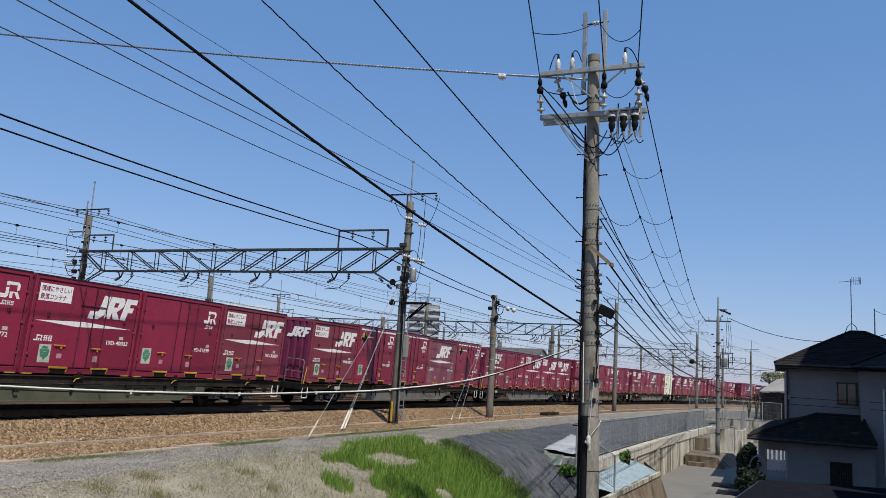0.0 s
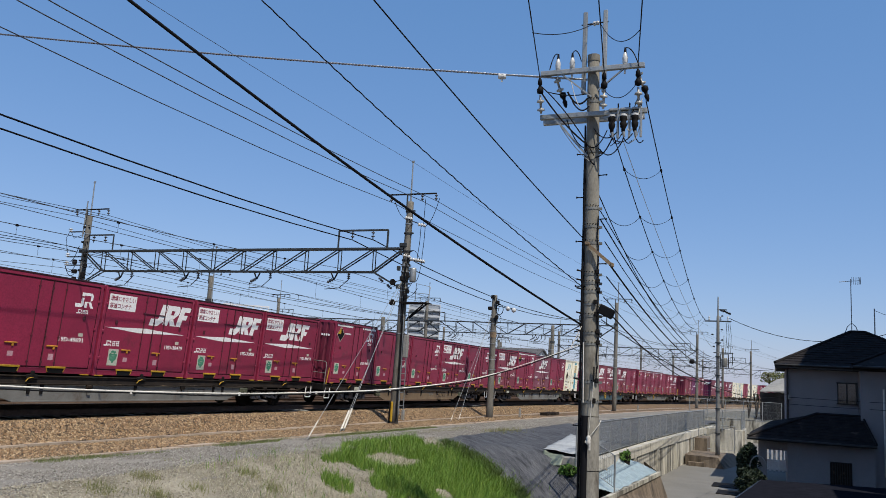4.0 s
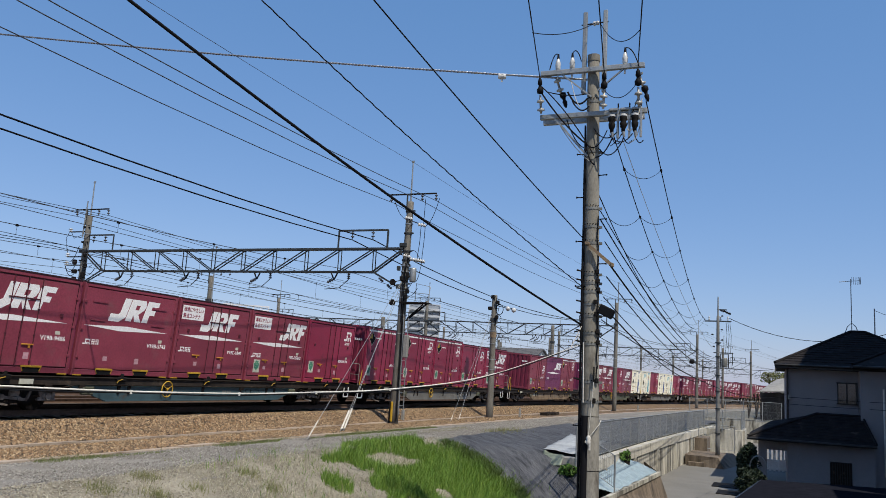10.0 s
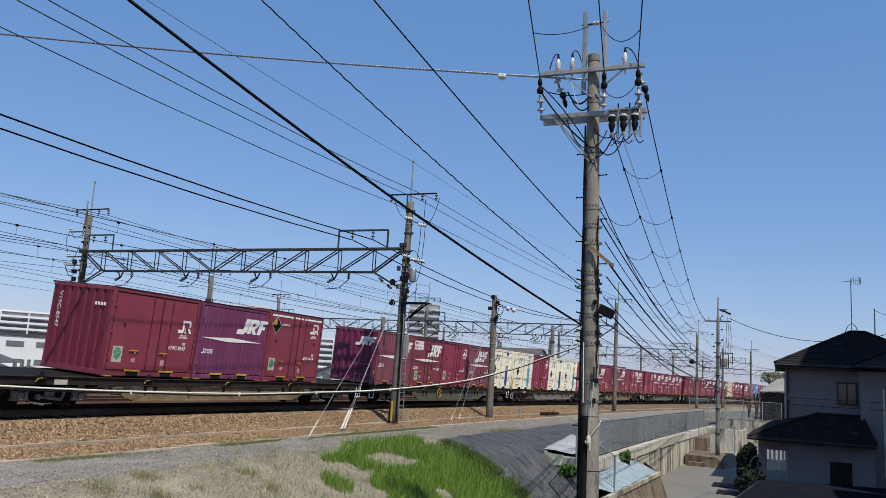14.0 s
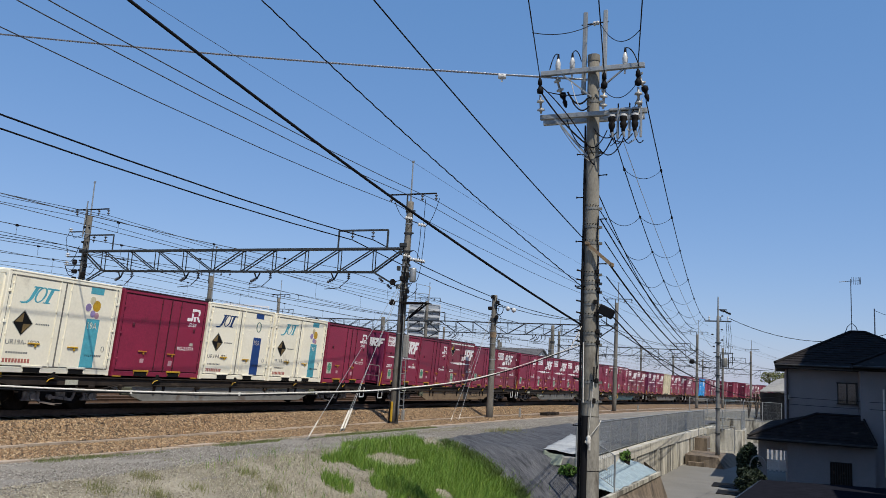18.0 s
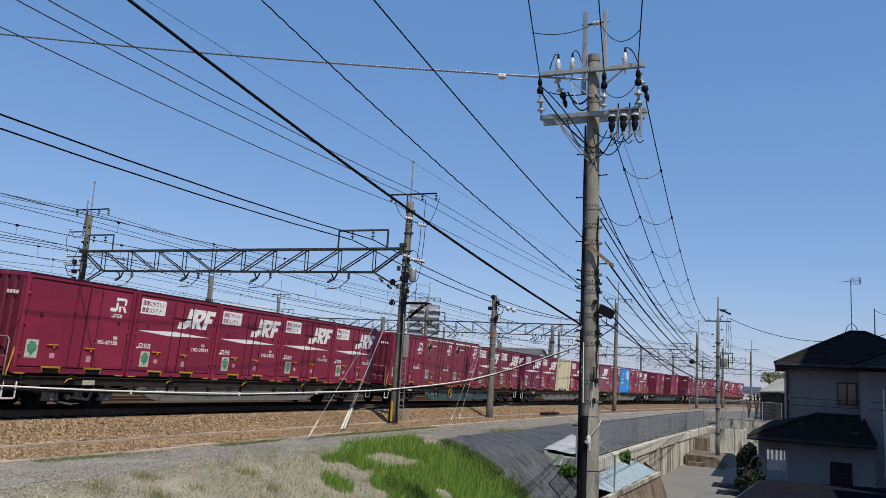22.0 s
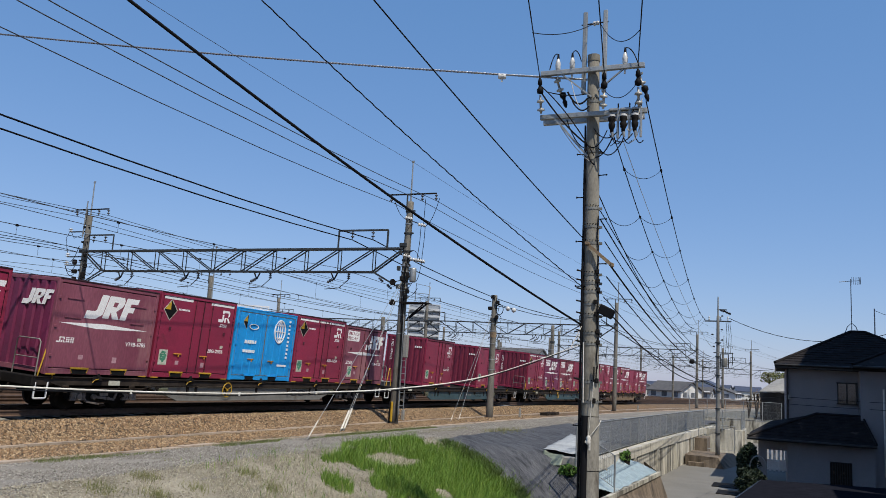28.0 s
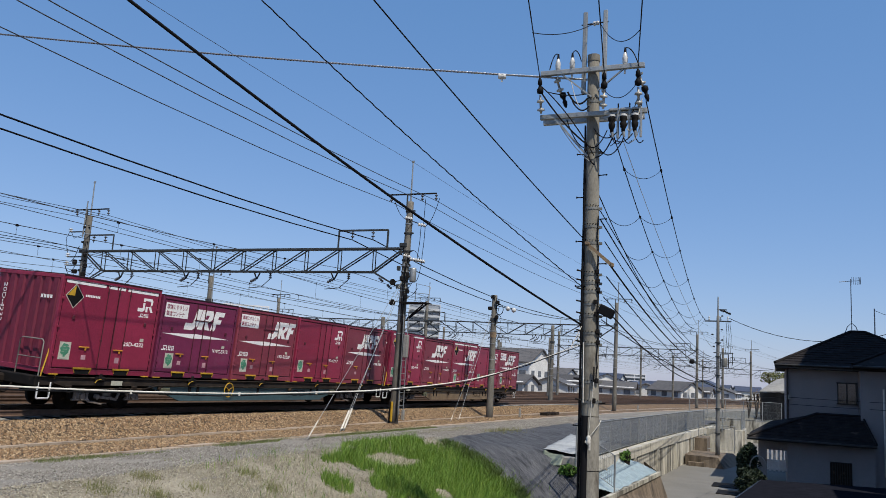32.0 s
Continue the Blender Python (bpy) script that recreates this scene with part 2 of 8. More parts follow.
# ---- mesh building ----
class Mesh:
    def __init__(self):
        self.v, self.f, self.s = [], [], []

    def add(self, verts, faces, smooth=False):
        n = len(self.v)
        self.v += [tuple(p) for p in verts]
        self.f += [tuple(i + n for i in q) for q in faces]
        self.s += [smooth] * len(faces)
        return self

    def box(self, c, size, m=None, bevel=0.0):
        x, y, z = (a / 2 for a in size)
        if not bevel:
            vs = [Vector((sx * x, sy * y, sz * z)) for sx in (-1, 1) for sy in (-1, 1) for sz in (-1, 1)]
            fs = [(0, 1, 3, 2), (4, 6, 7, 5), (0, 4, 5, 1), (2, 3, 7, 6), (0, 2, 6, 4), (1, 5, 7, 3)]
        else:
            b = min(bevel, x * 0.9, y * 0.9, z * 0.9)
            vs, idx = [], {}
            for sx in (-1, 1):
                for sy in (-1, 1):
                    for sz in (-1, 1):
                        idx[sx, sy, sz] = len(vs)
                        vs += [Vector((sx * x, sy * (y - b), sz * (z - b))), Vector((sx * (x - b), sy * y, sz * (z - b))), Vector((sx * (x - b), sy * (y - b), sz * z))]
            def I(sx, sy, sz, k):
                return idx[sx, sy, sz] + k
            fs = []
            for s in (-1, 1):
                fs.append(tuple(I(s, p, q, 0) for p, q in ((-1, -1), (1, -1), (1, 1), (-1, 1))[::s]))
                fs.append(tuple(I(p, s, q, 1) for p, q in ((-1, -1), (1, -1), (1, 1), (-1, 1))[::-s]))
                fs.append(tuple(I(p, q, s, 2) for p, q in ((-1, -1), (1, -1), (1, 1), (-1, 1))[::s]))
            for s1 in (-1, 1):
                for s2 in (-1, 1):
                    fs.append((I(s1, s2, -1, 0), I(s1, s2, -1, 1), I(s1, s2, 1, 1), I(s1, s2, 1, 0))[::s1 * s2])
                    fs.append((I(s1, -1, s2, 0), I(s1, 1, s2, 0), I(s1, 1, s2, 2), I(s1, -1, s2, 2))[::s1 * s2])
                    fs.append((I(-1, s1, s2, 1), I(-1, s1, s2, 2), I(1, s1, s2, 2), I(1, s1, s2, 1))[::s1 * s2])
            for sx in (-1, 1):
                for sy in (-1, 1):
                    for sz in (-1, 1):
                        fs.append((I(sx, sy, sz, 0), I(sx, sy, sz, 1), I(sx, sy, sz, 2))[::sx * sy * sz])
        m = Matrix.Translation(c) @ (m or Matrix())
        return self.add([m @ p for p in vs], fs)

    def beam(self, p, q, w, h=None, up=(0, 0, 1)):
        """A square bar from p to q."""
        p, q = Vector(p), Vector(q)
        d = q - p
        n = d.length
        z = d.normalized()
        x = Vector(up).cross(z)
        x = x.normalized() if x.length > 1e-4 else Vector((1, 0, 0))
        y = z.cross(x)
        h = h or w
        r = Matrix((x, y, z)).transposed().to_4x4()
        return self.box((p + q) / 2, (w, h, n), r)

    def cyl(self, p, q, r, r2=None, n=10, caps=True):
        p, q = Vector(p), Vector(q)
        z = (q - p).normalized()
        x = z.orthogonal().normalized()
        y = z.cross(x)
        r2 = r if r2 is None else r2
        vs = []
        for c, rr in ((p, r), (q, r2)):
            vs += [c + rr * (math.cos(2 * math.pi * i / n) * x + math.sin(2 * math.pi * i / n) * y) for i in range(n)]
        self.add(vs, [(i, (i + 1) % n, n + (i + 1) % n, n + i) for i in range(n)], True)
        if caps:
            self.add(vs, [tuple(range(n))[::-1], tuple(range(n, 2 * n))])
        return self

    def tube(self, pts, r, n=5):
        pts = [Vector(p) for p in pts]
        vs, k = [], len(pts)
        for i, p in enumerate(pts):
            z = (pts[min(i + 1, k - 1)] - pts[max(i - 1, 0)]).normalized()
            x = z.cross(Vector((0.31, 0.17, 0.93)))
            x = x.normalized() if x.length > 1e-3 else Vector((1, 0, 0))
            y = z.cross(x)
            vs += [p + r * (math.cos(2 * math.pi * j / n) * x + math.sin(2 * math.pi * j / n) * y) for j in range(n)]
        return self.add(vs, [(i * n + j, i * n + (j + 1) % n, (i + 1) * n + (j + 1) % n, (i + 1) * n + j) for i in range(k - 1) for j in range(n)], True)

    def prism(self, outline, a, b, axis=0):
        """An outline extruded along an axis from a to b; the outline lies in the two other axes."""
        n = len(outline)
        def P(u, w, t):
            return {0: (t, u, w), 1: (u, t, w), 2: (u, w, t)}[axis]
        vs = [P(u, w, a) for u, w in outline] + [P(u, w, b) for u, w in outline]
        return self.add(vs, [tuple(range(n))[::-1], tuple(range(n, 2 * n))] + [(i, (i + 1) % n, n + (i + 1) % n, n + i) for i in range(n)])

    def lathe(self, p, profile, n=10, axis=(0, 0, 1)):
        """A turned form: rows of (radius, height) about an axis at p."""
        p, z = Vector(p), Vector(axis).normalized()
        x = z.orthogonal().normalized()
        y = z.cross(x)
        vs = []
        for r, h in profile:
            vs += [p + z * h + r * (math.cos(2 * math.pi * i / n) * x + math.sin(2 * math.pi * i / n) * y) for i in range(n)]
        return self.add(vs, [(k * n + i, k * n + (i + 1) % n, (k + 1) * n + (i + 1) % n, (k + 1) * n + i) for k in range(len(profile) - 1) for i in range(n)], True)

    def data(self, name, material):
        me = bpy.data.meshes.new(name)
        me.from_pydata(self.v, [], self.f)
        me.polygons.foreach_set("use_smooth", self.s)
        me.update()
        bm = bmesh.new()
        bm.from_mesh(me)
        bmesh.ops.recalc_face_normals(bm, faces=bm.faces)
        bm.to_mesh(me)
        bm.free()
        me.materials.append(material)
        return me


def part(name, mesh, material, parent, label=""):
    """Links a mesh as one object under a thing or under a part."""
    me = mesh.data(name, material) if isinstance(mesh, Mesh) else mesh
    ob = new(name, me)
    ob.parent = parent
    return tagged(ob, label)


def thing(name, label, category, m=None, group="", kind=""):
    ob = new(name)
    ob.empty_display_size = 0.2
    if m is not None:
        ob.matrix_world = m
    return tagged(ob, label, category, group, kind)


def solid(name, mesh, material, label, category="", group="", kind="", m=None):
    """A thing that is one mesh."""
    ob = new(name, mesh.data(name, material))
    if m is not None:
        ob.matrix_world = m
    return tagged(ob, label, category, group, kind)


# ---- the line of the track ----
BEND, TURN, GRADE, CANT = 1.3135e-3, 20.0, -0.0026, 0.0618
FACE = -17.159


def side(y):
    """The x of the train's near face at y; the track bends gently."""
    if y < -20:
        return FACE + BEND * (-20 - TURN) ** 2 / 2 + BEND * (-20 - TURN) * (y + 20)
    return FACE + BEND * (y - TURN) ** 2 / 2


def heading(y):
    return BEND * (max(y, -20) - TURN)


def fall(y):
    return GRADE * (max(min(y, 420), -60) - TURN)


def along(y, o, z):
    """A point at o metres to the near side of the train's face, z above the level datum."""
    h = heading(y)
    return Vector((side(y) + o, y, z + fall(y)))


RAIL_Z = 2.727
CENTRE = -1.439


def rail_pose(s, across=0.0, cant=CANT):
    p = along(s, CENTRE + across, RAIL_Z)
    return Matrix.Translation(p) @ Matrix.Rotation(-heading(s), 4, "Z") @ Matrix.Rotation(cant, 4, "Y")



# ---- ground ----
def smooth(a, b, t):
    t = min(1, max(0, (t - a) / (b - a)))
    return t * t * (3 - 2 * t)


WALL_O = 11.55


def level(x, y):
    """Height of the ground: raised railway land, a bank or wall, and the lower street."""
    o = x - side(y)
    low = 0.0
    if o <= 0.0:
        z = 2.42
    elif o <= 2.0:
        z = 2.42 - 0.36 * smooth(0.0, 1.6, o)
    elif o <= 6.0:
        z = 2.06 - 0.06 * (o - 2) / 4
    else:
        near = 2.0 - 0.29 * (o - 6.0) - 0.02 * (o - 6) ** 2
        far = 2.0 - 0.21 * (o - 6.0) / (WALL_O - 6.0)
        k = smooth(24.0, 28.0, y)
        z = near * (1 - k) + far * k
        if o > WALL_O:
            z = low if y > 24 else max(low, z)
    z = max(z, low) if o > 6 else z
    return z + fall(y) * (1 - smooth(9, 13, o))


def sheet_mesh(us, ys, height, lift=0.0, rough=0.0, seed=1):
    """A grid over offsets from the track and distances along it."""
    M = Mesh()
    vs = []
    for y in ys:
        for o in us:
            x = side(y) + o
            n = rough * noise.noise(Vector((x * 0.9, y * 0.9, seed))) + rough * 0.5 * noise.noise(Vector((x * 2.7, y * 2.7, seed + 5))) if rough else 0
            vs.append((x, y, height(x, y) + lift + n))
    w = len(us)
    M.add(vs, [(j * w + i, j * w + i + 1, (j + 1) * w + i + 1, (j + 1) * w + i) for j in range(len(ys) - 1) for i in range(w - 1)], True)
    return M


def steps(a, b, d):
    n = max(1, round((b - a) / d))
    return [a + (b - a) * i / n for i in range(n + 1)]


far_y = [-3000, -800, -200] + steps(-60, 8, 8) + steps(10, 60, 1.5) + steps(65, 160, 6) + [180, 220, 280, 360, 420, 700, 1500, 4500]
far_o = [-4000, -1200, -400, -150, -80, -45] + steps(-38, 0, 6) + [0.4, 0.8, 1.2, 1.6, 2, 3, 4.5, 6, 7, 8, 9, 10, 11, 11.54, 11.56, 13, 16, 22, 40, 90, 250, 900, 4000]
ground = solid("ground", sheet_mesh(far_o, far_y, level, -0.05), TOWN, "grey-brown earth of the town and railway land", kind="structure")

# ballast bed of the near track, with its sloping shoulder
def ballast_top(x, y):
    o = x - side(y)
    return (2.475 - 0.03 * smooth(-0.05, -0.45, o) if o < 0.2 else 2.475 - 0.345 * smooth(0.2, 1.55, o)) + fall(y)


near_ys = steps(6, 60, 0.45) + steps(62, 150, 3) + steps(160, 420, 20)
long_ys = [-420, -300, -200, -120, -60] + steps(-30, 4, 4) + near_ys
# near-black stone colour stands for the shade under the train
SHADE_BALLAST = mat("shade_dark_ballast", (0.020, 0.016, 0.013), (0.011, 0.009, 0.008), 0.9, scale=1.3, fine=26, bump=1.0, spots=(0.06, 0.042, 0.03), spot_amount=0.3, bump_dist=0.05, spec=0.15)
solid("ballast_bed", sheet_mesh([-0.12, 0.0, 0.1, 0.2, 0.35, 0.6, 0.85, 1.1, 1.35, 1.6], long_ys, ballast_top, 0, 0.05), BALLAST, "rust-brown crushed stone ballast beside the track", kind="structure")
solid("track_bed", sheet_mesh([-3.4, -2.6, -1.9, -1.4, -0.9, -0.5, -0.3, -0.12], long_ys, ballast_top, 0, 0.05), SHADE_BALLAST, "ballast under the rails, coloured dark for the train's shade", kind="structure")
solid("ballast_verge", sheet_mesh(steps(1.62, 3.4, 0.3), steps(-30, 4, 4) + near_ys, lambda x, y: 2.06 + fall(y), 0.015, 0.05, 3), BALLAST, "flat strip of orange-brown ballast stones", kind="structure")
solid("yard_bed", sheet_mesh([-42, -36, -30, -24, -18, -12, -8, -5, -3.3], steps(-30, 60, 6) + steps(70, 420, 14), lambda x, y: (2.43 if x - side(y) > -4 else 2.5) + fall(y), 0, 0.03), BALLASTGREY, "grey-brown ballast of the wide railway yard", kind="structure")
solid("gravel_road", sheet_mesh(steps(3.55, 6.6, 0.3), steps(-30, 4, 4) + near_ys, lambda x, y: 2.045 + fall(y) - 0.20 * smooth(5.7, 6.6, x - side(y)), 0.0, 0.035, 9), GRAVEL, "compacted grey gravel service road", kind="structure")

# concrete edging along the ballast
def strip(o0, o1, z0, z1, y0, y1, d):
    M = Mesh()
    ys = steps(y0, y1, d)
    vs = []
    for y in ys:
        for o, z in ((o0, z0), (o0, z1), (o1, z1), (o1, z0)):
            vs.append(along(y, o, z))
    n = len(ys)
    fs = [(4 * i + j, 4 * i + (j + 1) % 4, 4 * i + 4 + (j + 1) % 4, 4 * i + 4 + j) for i in range(n - 1) for j in range(4)]
    fs += [(0, 1, 2, 3), (4 * n - 4, 4 * n - 1, 4 * n - 2, 4 * n - 3)]
    return M.add(vs, fs)


kerb_1 = thing("kerb", "low weathered concrete edging along the ballast", "kerb", kind="structure")
kerb_2 = thing("kerb", "narrow concrete cable trough beside the gravel road", "kerb", kind="structure")
for o0, o1, z1, kb in ((1.62, 1.76, 2.14, kerb_1), (3.38, 3.60, 2.09, kerb_2)):
    for i in range(36):
        y = 6 + 1.5 * i
        part("kerb_stone", strip(o0 + random.uniform(-0.02, 0.02), o1 + random.uniform(-0.02, 0.02), 1.9, z1 + random.uniform(-0.012, 0.012), y + 0.01, y + 1.49, 0.75), KERBSTONE, kb)
    part("kerb_run", strip(o0, o1, 1.9, z1, 60, 150, 6), KERBSTONE, kb)

# ---- rails ----
RAILSEC = [(-0.06, 0), (0.06, 0), (0.06, 0.02), (0.012, 0.035), (0.012, 0.115), (0.034, 0.125), (0.034, 0.153), (-0.034, 0.153), (-0.034, 0.125), (-0.012, 0.115), (-0.012, 0.035), (-0.06, 0.02)]


SLEEPER = Mesh().box((0, 0, -0.33), (2.0, 0.24, 0.15), bevel=0.02).data("sleeper", CONCRETE)
TRACKS = [(0.0, CANT), (-4.2, 0.03), (-8.4, 0.0), (-12.6, 0.0), (-17.0, 0.0), (-21.5, 0.0), (-26.0, 0.0)]
for i, (a, cant) in enumerate(TRACKS):
    tk = thing("railway_track", "steel railway track on sleepers in ballast", "railway track", group="railway tracks", kind="structure")
    for s in (-0.55, 0.55):
        M = Mesh()
        ys = (steps(-420, -60, 30) if i == 0 else []) + steps(-40, 150, 6) + steps(165, 420, 15)
        vs = []
        for y in ys:
            m = rail_pose(y, a, cant)
            vs += [m @ Vector((s + u, 0, w - 0.153)) for u, w in RAILSEC]
        n = len(RAILSEC)
        M.add(vs, [(p * n + j, p * n + (j + 1) % n, (p + 1) * n + (j + 1) % n, (p + 1) * n + j) for p in range(len(ys) - 1) for j in range(n)])
        part("rail", M, RUSTRAIL, tk)
    if i < 3:
        for j in range(110 if i == 0 else 60):
            y = 6 + 0.66 * j if i == 0 else 20 + 1.3 * j
            ob = part("sleeper", SLEEPER, CONCRETE, tk)
            ob.matrix_world = rail_pose(y, a, cant)


# loose stones on the shoulder and verge
def stones(name, count, y0, y1, o0, o1, height, size, material, label, seed):
    rng = np.random.RandomState(seed)
    vs, fs = [], []
    base = np.array([(1, 0, 0.1), (-0.4, 0.9, 0), (-0.6, -0.8, 0.05), (0.1, 0.05, 0.8), (0.05, 0, -0.6)])
    tri = [(0, 1, 3), (1, 2, 3), (2, 0, 3), (1, 0, 4), (2, 1, 4), (0, 2, 4)]
    for i in range(count):
        y = y0 + (y1 - y0) * rng.rand() ** 1.5
        o = rng.uniform(o0, o1)
        x = side(y) + o
        z = height(x, y)
        a = rng.rand() * 6.283
        c, s = math.cos(a), math.sin(a)
        r = size * rng.uniform(0.5, 1.3)
        p = base * rng.uniform(0.6, 1.3, (5, 3)) * r
        q = np.column_stack((p[:, 0] * c - p[:, 1] * s + x, p[:, 0] * s + p[:, 1] * c + y, p[:, 2] + z + r * 0.4))
        n = len(vs)
        vs += [tuple(t) for t in q]
        fs += [tuple(k + n for k in t) for t in tri]
    me = bpy.data.meshes.new(name)
    me.from_pydata(vs, [], fs)
    me.materials.append(material)
    return tagged(new(name, me), label, "stones", kind="stuff")


def stone_mat(name, cols, rough=0.95):
    m = bpy.data.materials.new(name)
    m.use_nodes = True
    nt = m.node_tree
    g = nt.nodes.new("ShaderNodeNewGeometry")
    r = nt.nodes.new("ShaderNodeValToRGB")
    while len(r.color_ramp.elements) < len(cols):
        r.color_ramp.elements.new(0.5)
    for i, c in enumerate(cols):
        r.color_ramp.elements[i].position = i / (len(cols) - 1)
        r.color_ramp.elements[i].color = (*c, 1)
    nt.links.new(g.outputs["Random Per Island"], r.inputs[0])
    nt.links.new(r.outputs[0], nt.nodes["Principled BSDF"].inputs["Base Color"])
    nt.nodes["Principled BSDF"].inputs["Roughness"].default_value = rough
    return m


STONES = stone_mat("ballast_stones", [(0.020, 0.015, 0.010), (0.25, 0.155, 0.078), (0.055, 0.038, 0.024), (0.45, 0.335, 0.205), (0.24, 0.135, 0.060), (0.026, 0.019, 0.014), (0.33, 0.23, 0.135), (0.10, 0.066, 0.040)])
PEBBLES = stone_mat("road_pebbles", [(0.15, 0.14, 0.122), (0.25, 0.232, 0.205), (0.195, 0.18, 0.157), (0.36, 0.34, 0.305), (0.105, 0.096, 0.083), (0.225, 0.207, 0.182)])
stones("ballast_stones", 92000, 8, 66, -0.1, 1.62, ballast_top, 0.038, STONES, "loose rust-brown ballast stones", 2)
stones("ballast_stones", 38000, 8, 50, 1.75, 3.4, lambda x, y: 2.07 + fall(y), 0.034, STONES, "loose orange-brown stones on the verge", 3)
stones("road_pebbles", 52000, 8, 52, 3.6, 6.4, lambda x, y: 2.045 + fall(y) - 0.20 * smooth(5.7, 6.6, x - side(y)), 0.020, PEBBLES, "loose grey pebbles on the gravel road", 4)

SOILSTONES = stone_mat("soil_stones", [(0.21, 0.185, 0.14), (0.31, 0.28, 0.22), (0.25, 0.22, 0.165), (0.40, 0.37, 0.30), (0.17, 0.145, 0.105)])
stones("bank_stones", 22000, 9, 27, 5.9, 9.5, lambda x, y: level(x, y) + 0.04, 0.021, SOILSTONES, "loose grey-brown stones in the bank soil", 6)



# ---- the container train ----
CL, CW = 3.715, 1.225
CACHE = {}
FADEDINK = mat("faded_black_ink", (0.16, 0.17, 0.18), (0.08, 0.085, 0.09), 0.7, scale=20, bump=0.0)
INKBLUE = mat("dark_ink_blue", (0.014, 0.05, 0.16), None, 0.6, fine=40, bump=0.0)
REDINK = mat("faded_red_ink", (0.55, 0.18, 0.14), None, 0.7, scale=20, bump=0.0)
LILAC = mat("lilac_print", (0.36, 0.28, 0.52), None, 0.6, bump=0.0)
TREEGREEN = mat("grey_green_print", (0.20, 0.32, 0.27), None, 0.6, bump=0.0)
DULLGOLD = mat("dull_bronze_marking", (0.22, 0.15, 0.06), None, 0.6, fine=40, bump=0.0)


def cached(key, make, material):
    if key not in CACHE:
        CACHE[key] = make().data(key[0], material)
    return CACHE[key]


def lettering(text, height, material, width=None):
    """A flat text mesh, its lower left corner at the origin; height of a capital in metres."""
    key = ("lettering", text, height, material.name, width)
    if key in CACHE:
        return CACHE[key]
    cu = bpy.data.curves.new("lettering", "FONT")
    cu.body, cu.resolution_u, cu.extrude, cu.offset = text, 2, 0.002, 0.012 if width and width < 0.95 else 0.0
    tmp = bpy.data.objects.new("lettering", cu)
    me = bpy.data.meshes.new_from_object(tmp)
    bpy.data.objects.remove(tmp)
    n = len(me.vertices)
    co = np.empty(n * 3)
    me.vertices.foreach_get("co", co)
    co = co.reshape(-1, 3)
    lo, hi = co.min(0), co.max(0)
    k = height / (hi[1] - lo[1])
    kx = k if width is None else width / (hi[0] - lo[0])
    co = (co - [lo[0], lo[1], 0]) * [kx, k, 1]
    me.vertices.foreach_set("co", co.ravel())
    me.materials.clear()
    me.materials.append(material)
    CACHE[key] = me
    return me


ON_SIDE = Matrix(((0, 0, 1, 0), (1, 0, 0, 0), (0, 1, 0, 0), (0, 0, 0, 1)))
ON_END = Matrix(((1, 0, 0, 0), (0, 0, -1, 0), (0, 1, 0, 0), (0, 0, 0, 1)))
FACE_X = CW - 0.012


def flat(outlines, depth=0.003):
    """Flat painted shapes, in metres along the face and up, lying on the near side."""
    M = Mesh()
    for o in outlines:
        M.prism([(a - CL / 2, h) for a, h in o], FACE_X, FACE_X + depth, 0)
    return M


def rect(a0, a1, h0, h1):
    return [(a0, h0), (a1, h0), (a1, h1), (a0, h1)]


def bars(a0, a1, h0, h1, n, fill=0.72):
    w = (a1 - a0) / n
    return [rect(a0 + i * w, a0 + (i + fill) * w, h0, h1) for i in range(n)]


def small_caption(a0, a1, h0, h1):
    """A short caption as plain shapes: two emblem letters and two boxed characters."""
    w, t = (a1 - a0) / 4, h1 - h0
    out = emblem_two(a0, h0, 1.85 * w, t)
    for k in (2, 3):
        c = a0 + k * w + 0.08 * w
        out += [rect(c, c + 0.84 * w, h0 + t * y, h0 + t * (y + 0.13)) for y in (0.12, 0.48, 0.84)]
        out += [rect(c + 0.84 * w * x, c + 0.84 * w * (x + 0.16), h0, h1 - 0.03 * t) for x in (0.12, 0.68)]
    return out


def emblem_two(a, h, w, t):
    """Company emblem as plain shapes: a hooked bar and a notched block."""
    s = w / 10.0
    u = t / 8.0
    P = lambda *q: [(a + x * s, h + y * u) for x, y in q]
    return [P((0, 0), (3.6, 0), (4.6, 1.2), (4.6, 5.2), (3.2, 5.2), (3.2, 2.0), (0, 2.0)), P((3.2, 6.0), (4.6, 6.0), (4.6, 8), (3.2, 8)),
            P((5.2, 0), (6.6, 0), (6.6, 2.8), (7.4, 2.8), (8.8, 0), (10.4, 0), (8.8, 3.2), (5.2, 3.2)), P((4.6, 6.5), (8.4, 6.5), (8.4, 8), (4.6, 8)), P((8.4, 3.6), (9.6, 4.4), (9.8, 6.6), (9.0, 8), (8.4, 8))]


